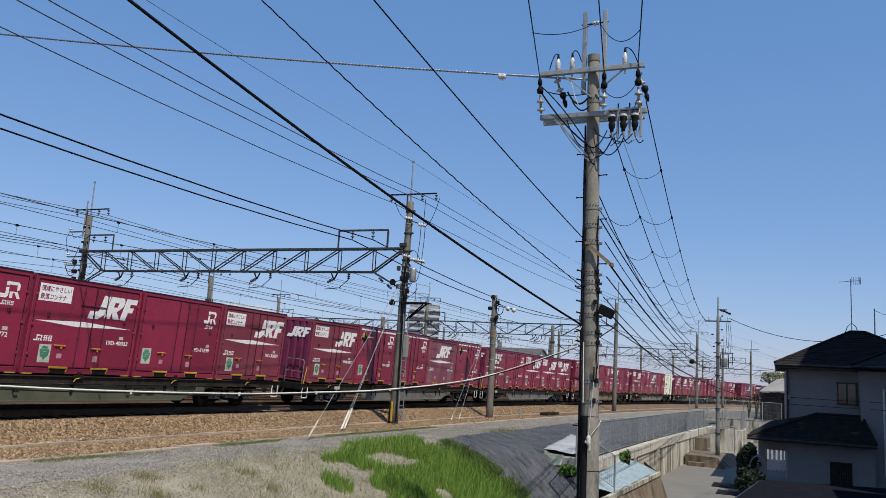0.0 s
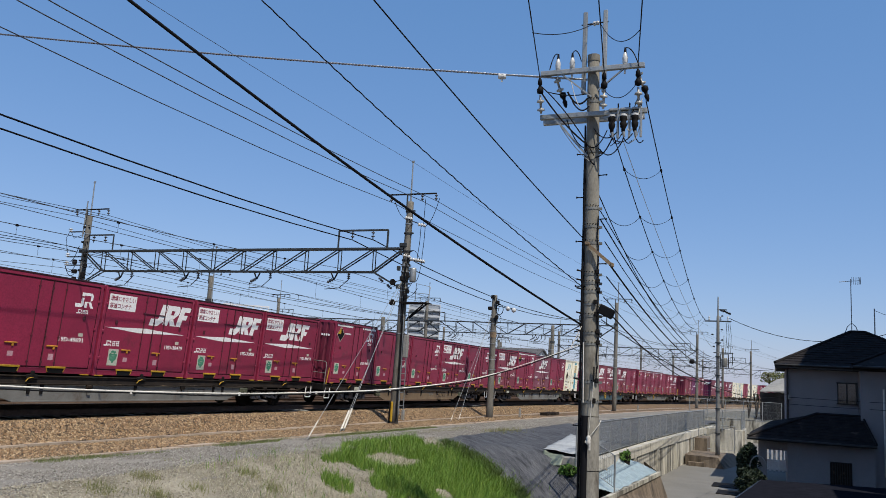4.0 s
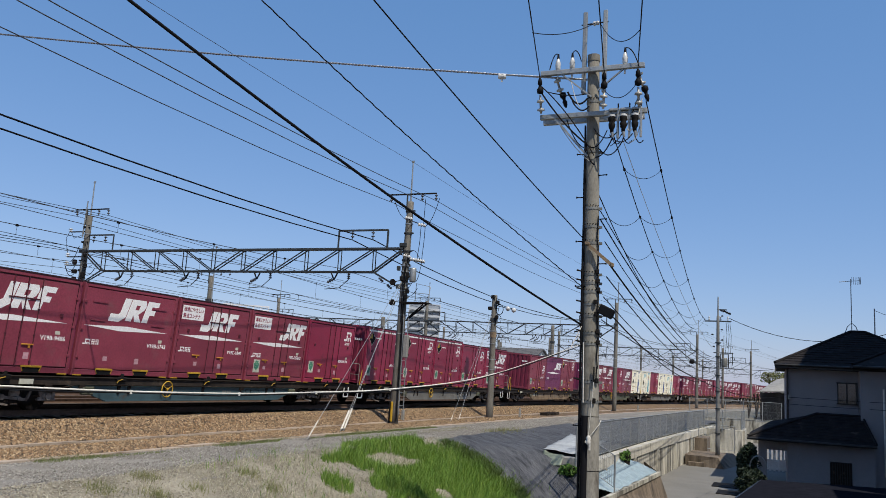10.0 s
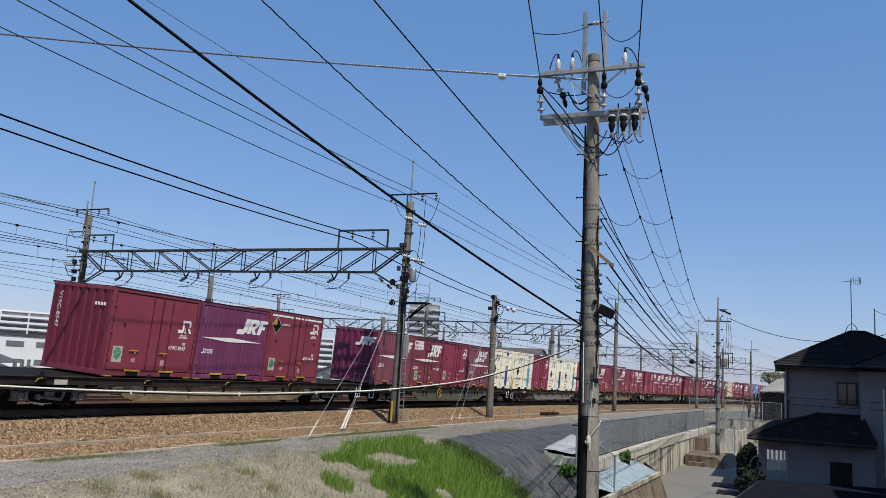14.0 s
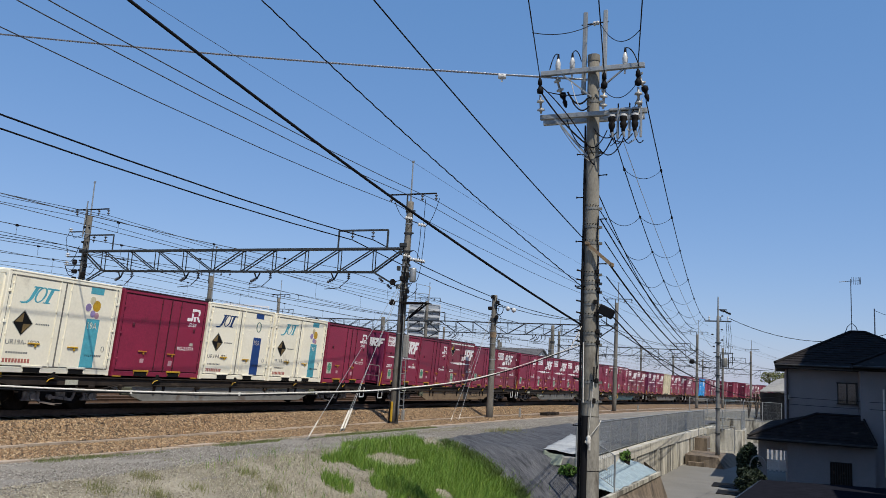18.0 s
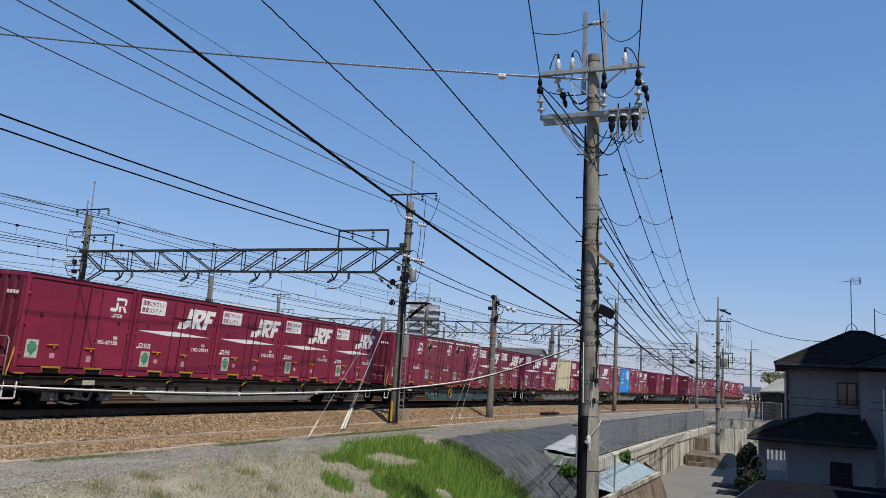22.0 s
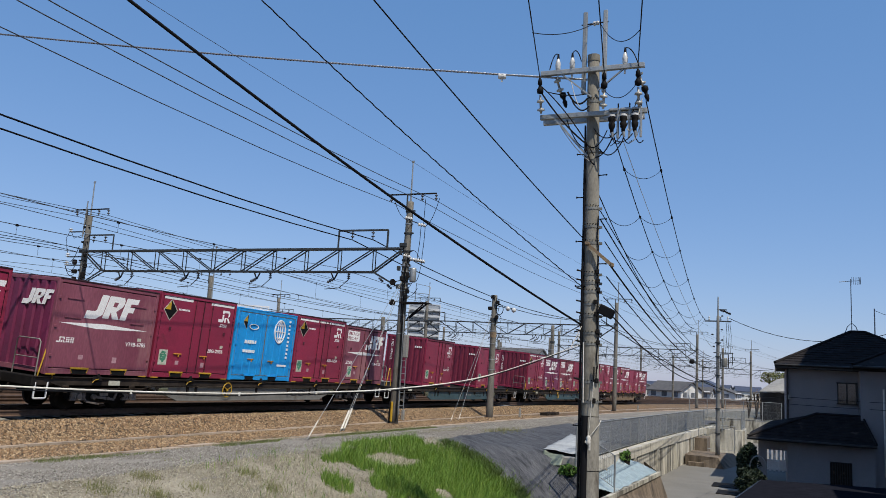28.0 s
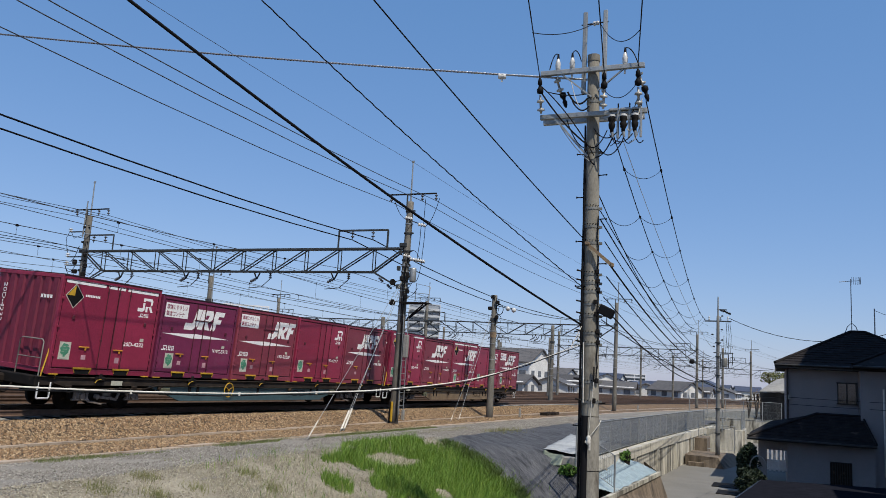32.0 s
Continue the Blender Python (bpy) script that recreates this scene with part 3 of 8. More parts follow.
def emblem_three(a, h, w, t):
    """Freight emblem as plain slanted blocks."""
    s, u = w / 14.0, t / 8.0
    P = lambda *q: [(a + x * s + y * 0.22 * s, h + y * u) for x, y in q]
    return [P((-0.9, -0.6), (2.6, -0.6), (4.4, 1.2), (4.4, 8), (2.1, 8), (2.1, 2.6), (1.6, 2.1), (-0.9, 2.1)), P((4.65, 0), (6.75, 0), (6.75, 8), (4.65, 8)),
            P((6.75, 6.0), (8.2, 6.0), (10.1, 6.9), (9.5, 8), (6.75, 8)), P((8.0, 4.2), (9.9, 4.4), (10.25, 5.6), (10.1, 6.9), (8.2, 6.0)), P((6.75, 2.5), (8.2, 2.5), (9.9, 4.4), (8.0, 4.3), (6.75, 4.3)), P((6.75, 2.5), (7.9, 0), (10.2, 0), (8.4, 2.7)),
            P((10.45, 0), (12.5, 0), (12.5, 8), (10.45, 8)), P((12.5, 6.1), (14.8, 6.1), (14.8, 8), (12.5, 8)), P((12.5, 2.9), (14.2, 2.9), (14.2, 4.8), (12.5, 4.8))]


def body_mesh(H, style):
    M = Mesh()
    x, y = CW, CL / 2
    M.box((-0.02, 0, H / 2 + 0.03), (2 * x - 0.14, CL - 0.10, H - 0.14))
    return M


def frame_mesh(H, top):
    """Side rails and end rails at the top or the foot, one welded frame."""
    M = Mesh()
    x, y = CW, CL / 2
    t, h, z = (0.09, 0.10, H - 0.05) if top else (0.10, 0.14, 0.09)
    for s in (-1, 1):
        M.box((s * (x - t / 2), 0, z), (t, CL - 0.2, h), bevel=0.01)
        M.box((0, s * (y - t / 2), z), (2 * x - 0.16, t, h), bevel=0.01)
    return M


def post_mesh(H, sy):
    M = Mesh()
    M.box((CW - 0.05, sy * (CL / 2 - 0.05), H / 2), (0.10, 0.10, H), bevel=0.012)
    for h in (0.5, 1.25, 2.0):
        M.box((CW + 0.004, sy * (CL / 2 - 0.10), h), (0.03, 0.08, 0.07), bevel=0.008)
    return M


def end_mesh(H, sy):
    """Pressed end wall with upright ribs."""
    M = Mesh()
    if sy:
        y0 = sy * (CL / 2 - 0.045)
        pts = []
        n = 7
        w = (2 * CW - 0.24) / n
        for i in range(n):
            a = -CW + 0.12 + i * w
            pts += [(a, 0), (a + 0.22 * w, 0), (a + 0.36 * w, 1), (a + 0.86 * w, 1), (a + w, 0)]
        vs = []
        for a, k in pts:
            for z in (0.16, H - 0.10):
                vs.append((a, y0 + sy * 0.042 * k, z))
        M.add(vs, [(2 * i, 2 * i + 2, 2 * i + 3, 2 * i + 1) for i in range(len(pts) - 1)])
    return M


def panel(a0, a1, H):
    M = Mesh()
    M.box((FACE_X - 0.025, (a0 + a1) / 2 - CL / 2, (H + 0.06) / 2), (0.05, a1 - a0 - 0.024, H - 0.30), bevel=0.010)
    return M


def ribs_on(panel_ob, a0, a1, H, n, paint, colour):
    """Pressed upright ribs, one part each."""
    for i in range(n):
        a = a0 + (i + 0.5) * (a1 - a0) / n
        part("rib", cached(("rib", H, colour, round(a, 3)), lambda: Mesh().box((FACE_X, a - CL / 2, H / 2 + 0.03), (0.03, (a1 - a0) / n * 0.45, H - 0.34), bevel=0.012), paint), paint, panel_ob)


def rod(a, H):
    M = Mesh()
    M.cyl((FACE_X + 0.012, a - CL / 2, 0.16), (FACE_X + 0.012, a - CL / 2, H - 0.1), 0.013, n=6)
    for h in (0.3, 0.95, 1.6, H - 0.3):
        M.box((FACE_X + 0.008, a - CL / 2, h), (0.03, 0.06, 0.05), bevel=0.006)
    return M


def seal(H, a0, a1):
    """Dark rubber ring round one door."""
    M = Mesh()
    y0, y1, h0, h1, w = a0 - CL / 2, a1 - CL / 2, 0.18, H - 0.105, 0.016
    vs = []
    for x in (FACE_X - 0.01, FACE_X + 0.007):
        vs += [(x, y0, h0), (x, y1, h0), (x, y1, h1), (x, y0, h1), (x, y0 + w, h0 + w), (x, y1 - w, h0 + w), (x, y1 - w, h1 - w), (x, y0 + w, h1 - w)]
    fs = []
    for i in range(4):
        j = (i + 1) % 4
        fs += [(i, j, 4 + j, 4 + i), (8 + i, 12 + i, 12 + j, 8 + j), (i, 8 + i, 8 + j, j), (4 + i, 4 + j, 12 + j, 12 + i)]
    return M.add(vs, fs)


def ringed(a, h, rx, ry, w, lean=0.0, n=18):
    """An oval ring as a run of small blocks."""
    out = []
    for i in range(n):
        t0, t1 = 2 * math.pi * i / n, 2 * math.pi * (i + 1) / n
        q = [(rx * math.cos(t), ry * math.sin(t)) for t in (t0, t1)] + [((rx - w) * math.cos(t), (ry - w * 0.5) * math.sin(t)) for t in (t1, t0)]
        out.append([(a + x + lean * y, h + y) for x, y in q])
    return out


def disc(a, h, r, n=12):
    return [(a + r * math.cos(2 * math.pi * i / n), h + r * 1.1 * math.sin(2 * math.pi * i / n)) for i in range(n)]


def emblem_jot(a, h, w, t):
    """Leasing emblem: a hooked stroke, an oval ring and a barred stroke, all leaning."""
    s, u = w / 10.0, t / 8.0
    P = lambda *q: [(a + x * s + y * 0.22 * s, h + y * u) for x, y in q]
    return [P((1.5, 7.3), (4.2, 7.3), (4.2, 8), (1.5, 8)), P((2.1, 7.3), (3.3, 7.3), (2.9, 1.4), (1.8, 1.2)), P((1.8, 1.2), (2.9, 1.4), (1.9, -0.8), (0.2, -1.2), (-0.6, -0.4), (0.2, -0.3), (1.2, -0.1)),
            P((5.9, 7.2), (9.9, 7.2), (9.9, 8), (5.9, 8)), P((7.3, 0.5), (8.4, 0.5), (8.4, 7.2), (7.3, 7.2)), P((6.7, 0), (9.0, 0), (9.0, 0.5), (6.7, 0.5))] + ringed(a + 4.9 * s + 0.9 * s, h + 4.0 * u, 1.75 * s, 4.1 * u, 0.62 * s, 0.22 * s / u)


def handle(a, h):
    M = Mesh()
    M.box((FACE_X + 0.02, a - CL / 2, h), (0.03, 0.36, 0.04), bevel=0.01)
    M.box((FACE_X + 0.015, a - CL / 2 + 0.06, h - 0.04), (0.03, 0.06, 0.10), bevel=0.01)
    return M


def pocket(a, w=0.62, h=0.16):
    M = Mesh()
    x = CW + 0.006
    M.box((x, a - CL / 2, h + 0.02), (0.03, w, 0.05), bevel=0.006)
    for s in (-1, 1):
        M.beam((x, a - CL / 2 + s * w / 2, h + 0.02), (x, a - CL / 2 + s * (w / 2 - 0.06), 0.06), 0.014, 0.014)
    return M


def pocket_shade(a):
    # solid black plate in place of the shaded inside of the pocket
    return Mesh().box((CW - 0.01, a - CL / 2, 0.09), (0.026, 0.52, 0.13))


SIGN_TEXT = ("環境にやさしい", "鉄道コンテナ")
# maroon darkened so the shade on the container ends is in the paint
SHADE_END = mat("shaded_maroon_end_paint", (0.195, 0.019, 0.048), (0.145, 0.016, 0.038), 0.55, scale=1.2, fine=20, bump=0.05, spots=(0.075, 0.022, 0.03), spot_amount=0.35, stretch=(1, 1, 0.25), vary=0.12)
VIOLET = mat("chalky_violet_red_paint", (0.20, 0.045, 0.125), (0.155, 0.035, 0.095), 0.6, scale=1.2, fine=20, bump=0.05, spots=(0.25, 0.09, 0.16), spot_amount=0.4, stretch=(1, 1, 0.3), vary=0.05)
PAINT = {"v": VIOLET, "m": MAROON, "b": BROWNRED, "p": PURPLE, "k": PINKRED, "w": CREAM, "t": TANBOX, "u": BLUEBOX}
SAY = {"v": "chalky violet-red", "m": "maroon", "b": "faded red-brown", "p": "purple-red", "k": "chalky pink-red", "w": "cream-white", "t": "dirty cream", "u": "bright blue"}


def side_text(text, a, h, height, mt, ob, width=None, name="lettering"):
    p = part(name, lettering(text, height, mt, width), mt, ob)
    p.matrix_local = Matrix.Translation((FACE_X + 0.001, a - CL / 2, h)) @ ON_SIDE
    return p


def container(style, colour="m", number="", end="m", sign=0, sticker="g", strips=0):
    """style: jr, jrf, plainf (no doors), ribf (ribbed side), jot, blue, tan; 20-class boxes are taller."""
    H = 2.6 if strips else 2.5
    paint, endpaint = PAINT[colour], SHADE_END if end == "m" else PAINT[end]
    words = {"jr": "with doors and white emblem", "jrf": "with white emblem and stripe", "plainf": "with plain side and white emblem", "ribf": "with ribbed side and white emblem",
             "jot": "with blue lettering and hazard diamond", "blue": "with white globe emblem and ribbed doors", "tan": "stained, with a black diamond"}[style]
    lab = SAY[colour] + " steel freight container " + words
    if strips and style == "jr":
        lab += ", striped top"
    ob = thing("freight_container", lab, "container", group="containers on the train")
    part("body", cached(("body", H, colour), lambda: body_mesh(H, style), paint), paint, ob)
    part("roof", cached(("roof", H, colour), lambda: Mesh().box((0, 0, H + 0.005), (2 * CW + 0.02, CL - 0.02, 0.045), bevel=0.01), ROOF if colour in "mbpkv" else paint), ROOF, ob)
    for top in (1, 0):
        part("top_frame" if top else "bottom_frame", cached(("rail_frame", H, colour, top), lambda: frame_mesh(H, top), paint), paint, ob)
    for sy in (-1, 1):
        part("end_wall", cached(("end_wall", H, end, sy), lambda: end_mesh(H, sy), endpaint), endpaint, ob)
        part("corner_post", cached(("corner_post", H, colour, sy), lambda: post_mesh(H, sy), paint), paint, ob)
    if style in ("plainf",):
        part("side_panel", cached(("side_panel", H, colour, 3), lambda: panel(0.09, CL - 0.09, H), paint), paint, ob)
        part("stiffener", cached(("stiffener", H, colour), lambda: flat([rect(a, a + 0.55, h, h + 0.035) for a in (0.35, 2.7) for h in (1.5, 2.0)], 0.02), paint), paint, ob)
    elif style in ("ribf", "tan"):
        sp = part("side_panel", cached(("side_panel", H, colour, 14), lambda: panel(0.09, CL - 0.09, H), paint), paint, ob)
        ribs_on(sp, 0.09, CL - 0.09, H, 16, paint, colour)
    else:
        cuts = (0.09, 2.04 if style not in ("jot", "blue") else 1.78, CL - 0.09)
        for i in range(2):
            dr = part("door", cached(("door", H, colour, style, i), lambda: panel(cuts[i], cuts[i + 1], H), paint), paint, ob)
            if style == "blue":
                ribs_on(dr, cuts[i], cuts[i + 1], H, 4, paint, colour)
        for a in (1.62, 2.04, 2.46) if style not in ("jot", "blue") else (0.20, 1.60, 1.96, 3.52):
            part("lock_rod", cached(("lock_rod", H, colour, a), lambda: rod(a, H), ROD if colour in "mbpkv" else paint), paint, ob)
        for i in range(2):
            part("door_seal", cached(("door_seal", H, cuts, i, colour in "mbpkv"), lambda: seal(H, cuts[i] + 0.004, cuts[i + 1] - 0.004), SEAL if colour in "mbpkv" else GREYSTEEL), SEAL, ob, "dark rubber door seal")
        if style == "jrf":
            part("stop_bar", cached(("stop_bar",), lambda: Mesh().box((FACE_X + 0.012, 2.0 - CL / 2, 1.86), (0.024, 0.92, 0.030), bevel=0.006), ROD), ROD, ob)
        for a, h in ((0.55, 1.52), (3.2, 1.52)) if colour in "mbpkv" else ():
            part("stop_block", cached(("stop_block", a, colour), lambda: Mesh().box((FACE_X + 0.014, a - CL / 2, h), (0.035, 0.09, 0.10), bevel=0.01), ROD), ROD, ob)
    hm = ORANGE if style not in ("jot",) else YELLOW
    if style in ("jr", "jrf", "jot", "blue"):
        for a, h in ((1.06, 0.75), (2.30, 0.72)):
            part("door_handle", cached(("door_handle", a, hm.name), lambda: handle(a, h), hm), hm, ob, "orange-yellow door handle")
    for a in (1.12, 2.53):
        fm = YELLOW if colour in "mbpkv" else paint
        part("fork_pocket", cached(("fork_pocket", a, fm.name), lambda: pocket(a), fm), fm, ob, "yellow-edged fork pocket" if colour in "mbpkv" else "")
        part("pocket_opening", cached(("pocket_opening", a), lambda: pocket_shade(a), BLACK), BLACK, ob)
    if colour in "mbpkv":
        for s in (-1, 1):
            part("corner_mark", cached(("corner_mark", s), lambda: Mesh().box((CW + 0.002, s * (CL / 2 - 0.2), 0.014), (0.012, 0.3, 0.028)), YELLOW), YELLOW, ob, "yellow corner mark")
    # markings
    if style == "jr":
        hh = H - 0.70 if number != "V19C-8547" else H - 1.10
        part("emblem", cached(("emblem", "jr", hh), lambda: flat(emblem_two(2.82, hh, 0.60, 0.40)), WHITE), WHITE, ob, "white company emblem")
        tagged(part("caption", cached(("caption", "jr", hh), lambda: flat(small_caption(2.90, 3.30, hh - 0.17, hh - 0.06)), WHITE), WHITE, ob), kind="stuff")
    if style in ("jrf", "plainf", "ribf"):
        part("emblem", cached(("emblem", "jrf", sign, bool(strips)), lambda: flat(emblem_three(*((1.93, 1.58, 1.42, 0.62) if sign == 1 or strips else (1.20, 1.58, 1.56, 0.64) if sign == 2 else (1.10, 1.58, 1.56, 0.64)))), WHITE) if style != "ribf" else cached(("emblem", "ribf"), lambda: Mesh().add([(v[0] + 0.018, v[1] + 0.3, v[2]) for v in flat(emblem_three(1.72, 1.62, 1.42, 0.52)).v], flat(emblem_three(1.72, 1.62, 1.42, 0.52)).f), WHITE), WHITE, ob, "white freight emblem")
        k = 0.018 if style == "ribf" else 0
        part("stripe", cached(("stripe", k), lambda: Mesh().prism([(0.16 - CL / 2, 1.36), (1.5 - CL / 2, 1.27), (3.45 - CL / 2, 1.33), (1.75 - CL / 2, 1.42)], FACE_X + k, FACE_X + k + 0.003, 0), WHITE), WHITE, ob, "pointed white stripe")
        tagged(part("caption", cached(("caption", "jrf", k), lambda: Mesh().add([(v[0] + k, v[1], v[2]) for v in flat(small_caption(0.22, 0.80, 0.84, 0.99)).v], flat(small_caption(0.22, 0.80, 0.84, 0.99)).f), WHITE), WHITE, ob), kind="stuff")
    if sign:
        bd = part("sign_board", cached(("sign_board",), lambda: flat([rect(0.16, 1.20, 1.86, 2.30)]), WHITE), WHITE, ob, "white lettered sign")
        if sign:
            for i, tx in enumerate(SIGN_TEXT):
                p = part("lettering", lettering(tx, 0.15, MAROON, 0.94 if i == 0 else 0.82), MAROON, bd)
                p.matrix_local = Matrix.Translation((FACE_X + 0.004, 0.21 - CL / 2, 2.105 - 0.2 * i)) @ ON_SIDE
    if number and style in ("jr", "jrf", "plainf"):
        side_text(number, 2.48 if style == "jr" else 2.65, 0.86, 0.12, WHITE, ob, 0.80)
        part("tare_label", cached(("tare_label",), lambda: flat([rect(3.10, 3.25, 1.02, 1.11)]), PALE), PALE, ob)
        part("data_label", cached(("data_label", 0), lambda: flat([rect(1.02, 1.18, 0.42, 0.54)]), PINK), PINK, ob)
        part("data_label", cached(("data_label", 1), lambda: flat([rect(2.24, 2.40, 0.36, 0.52)]), PINK), PINK, ob)
    if sticker and style in ("jr", "jrf"):
        a, dh = (0.26, 0.0) if style == "jr" else (0.44, -0.10)
        st = part("eco_sticker", cached(("eco_sticker", style), lambda: flat([rect(a, a + 0.37, 0.40 + dh, 0.86 + dh)]), PALE), PALE, ob, "pale sticker with a green tree")
        part("tree_mark", cached(("tree_mark", style), lambda: flat([[(a + 0.185 + (0.145 + 0.016 * math.sin(7 * t)) * math.cos(t), 0.665 + dh + (0.155 + 0.014 * math.cos(6 * t + 1)) * math.sin(t)) for t in (2 * math.pi * i / 32 for i in range(32))], rect(a + 0.15, a + 0.22, 0.47 + dh, 0.53 + dh)], 0.005), GREEN), GREEN, st)
        tagged(part("sticker_caption", cached(("sticker_caption", style), lambda: flat(bars(a + 0.05, a + 0.32, 0.425 + dh, 0.45 + dh, 5) + [disc(a + 0.275, 0.745 + dh, 0.016), rect(a + 0.10, a + 0.20, 0.735 + dh, 0.747 + dh), rect(a + 0.13, a + 0.25, 0.665 + dh, 0.675 + dh), rect(a + 0.09, a + 0.17, 0.605 + dh, 0.615 + dh)], 0.007), PALE), PALE, st), kind="stuff")
    if strips:
        segs = {1: [(0.14, 1.50), (1.60, 1.92), (1.98, 2.24), (2.34, CL - 0.14)], 2: [(0.14, 1.45), (2.36, CL - 0.14)], 3: [(0.16 + 0.36 * i, 0.16 + 0.36 * i + 0.27) for i in range(9)]}[strips]
        part("top_strip", cached(("top_strip", strips), lambda: flat([rect(a, b, H - 0.19, H - 0.07) for a, b in segs], 0.005), WHITE), WHITE, ob, "white height strip")
    if strips or style in ("jot", "blue", "tan"):
        a, h, w = (0.48, H - 0.52, 0.28) if style in ("jr", "jrf") else (0.64, 1.24, 0.28) if style == "jot" else (0.6, 2.05, 0.22)
        low = YELLOW if style in ("jr", "jrf", "blue") else BLACK
        dm = part("hazard_diamond", cached(("hazard_diamond", style, strips), lambda: flat([[(a - w, h), (a, h - w * 1.08), (a + w, h), (a, h + w * 1.08)]]), BLACK), BLACK, ob, "black and yellow height diamond")
        part("pale_rim", cached(("pale_rim", style, strips), lambda: flat([[(a - 1.1 * w, h), (a, h - w * 1.19), (a + 1.1 * w, h), (a, h + w * 1.19)]], 0.0015), PALE), PALE, dm)
        part("yellow_half", cached(("yellow_half", style), lambda: flat([[(a - w * 0.85, h + 0.02), (a - 0.01, h + 0.02), (a - 0.01, h + w * 0.9)], [(a + 0.01, h - 0.02), (a + w * 0.85, h - 0.02), (a + 0.01, h - w * 0.9)]] if style == "jot" else [[(a - w * 0.93, h + 0.008), (a - 0.006, h + 0.008), (a - 0.006, h + w * 1.0)]], 0.005), YELLOW if style != "jot" else DULLGOLD), YELLOW, dm)
        if style in ("jr", "jrf"):
            tagged(part("caption", cached(("caption", "height"), lambda: flat(bars(0.84, 1.36, H - 0.50, H - 0.44, 9)), WHITE), WHITE, ob), kind="stuff")
    if style == "jot":
        hue = NAVY if sign == 0 and sticker == "n" else TEAL
        part("colour_band", cached(("colour_band", hue.name), lambda: flat([rect(2.62, 3.08, 0.20, 1.52), rect(2.62, 3.08, H - 0.30, H - 0.12)]), hue), hue, ob, "blue colour band")
        part("emblem", cached(("emblem", "jot", hue.name), lambda: flat(emblem_jot(0.50, 1.78, 0.92, 0.40)), INKBLUE if hue is NAVY else TEAL), hue, ob, "blue company emblem")
        side_text("19A", 2.68, 1.24, 0.19, CREAM, ob, 0.34)
        if number.endswith("1726"):
            pl = part("picture_label", cached(("picture_label", 1), lambda: flat([rect(2.60, 3.12, 1.56, 2.14)]), YELLOW), YELLOW, ob, "yellow picture label")
            balls = ((2.78, 1.98, 0.10, PALE), (2.74, 1.76, 0.10, PALE), (2.92, 1.68, 0.09, PALE))
        elif hue is TEAL:
            pl, balls = ob, ((2.74, 2.02, 0.10, TANBOX), (2.62, 1.82, 0.10, LILAC), (2.90, 1.88, 0.14, YELLOW), (2.80, 1.66, 0.09, LILAC), (2.94, 1.62, 0.08, PINK))
        else:
            pl, balls = ob, ((2.85, 1.90, 0.15, TREEGREEN),)
        for k, (pa, ph, pr, pm) in enumerate(balls):
            part("printed_spot", cached(("printed_spot", hue.name, number[-4:] == "1726", k), lambda: flat([disc(pa, ph, pr)] if pm is not TREEGREEN else ringed(pa, ph, 0.15, 0.19, 0.05), 0.005), pm), pm, pl)
        side_text(number, 0.24, 0.70, 0.13, FADEDINK, ob, 0.98)
        tagged(part("caption", cached(("caption", "jot"), lambda: flat(bars(0.30, 0.95, 0.48, 0.53, 9, 0.6) + bars(2.75, 3.35, 0.50, 0.56, 9, 0.6) + bars(1.02, 1.45, 1.22, 1.26, 8, 0.6) + ringed(3.35, 0.72, 0.06, 0.08, 0.02)), FADEDINK), FADEDINK, ob), kind="stuff")
        tagged(part("caption", cached(("caption", "jot", "red"), lambda: flat(bars(0.24, 1.05, 0.26, 0.36, 9, 0.7)), REDINK), REDINK, ob), kind="stuff")
    if style == "blue":
        gl = part("emblem", cached(("emblem", "globe"), lambda: flat(ringed(2.65, 1.84, 0.36, 0.44, 0.06, 0, 24), 0.034), WHITE), WHITE, ob, "white globe emblem")
        tagged(part("globe_line", cached(("globe_line",), lambda: flat(ringed(2.65, 1.84, 0.17, 0.43, 0.035, 0, 20) + [rect(2.635, 2.665, 1.42, 2.26)] + [rect(2.65 - w, 2.65 + w, 1.84 + dz - 0.016, 1.84 + dz + 0.016) for dz, w in ((-0.24, 0.28), (0.0, 0.33), (0.24, 0.28))], 0.034), WHITE), WHITE, gl), kind="stuff")
        tagged(part("caption", cached(("caption", "blue"), lambda: flat(bars(0.60, 1.30, 1.30, 1.42, 5, 0.6) + bars(0.55, 1.25, 0.98, 1.08, 8, 0.6) + bars(2.75, 3.35, 0.55, 0.62, 9, 0.6) + [rect(3.22, 3.30, 0.86 + 0.15 * i, 0.94 + 0.15 * i) for i in range(10)] + ringed(1.0, 1.9, 0.28, 0.10, 0.04), 0.032), WHITE), WHITE, ob), kind="stuff")
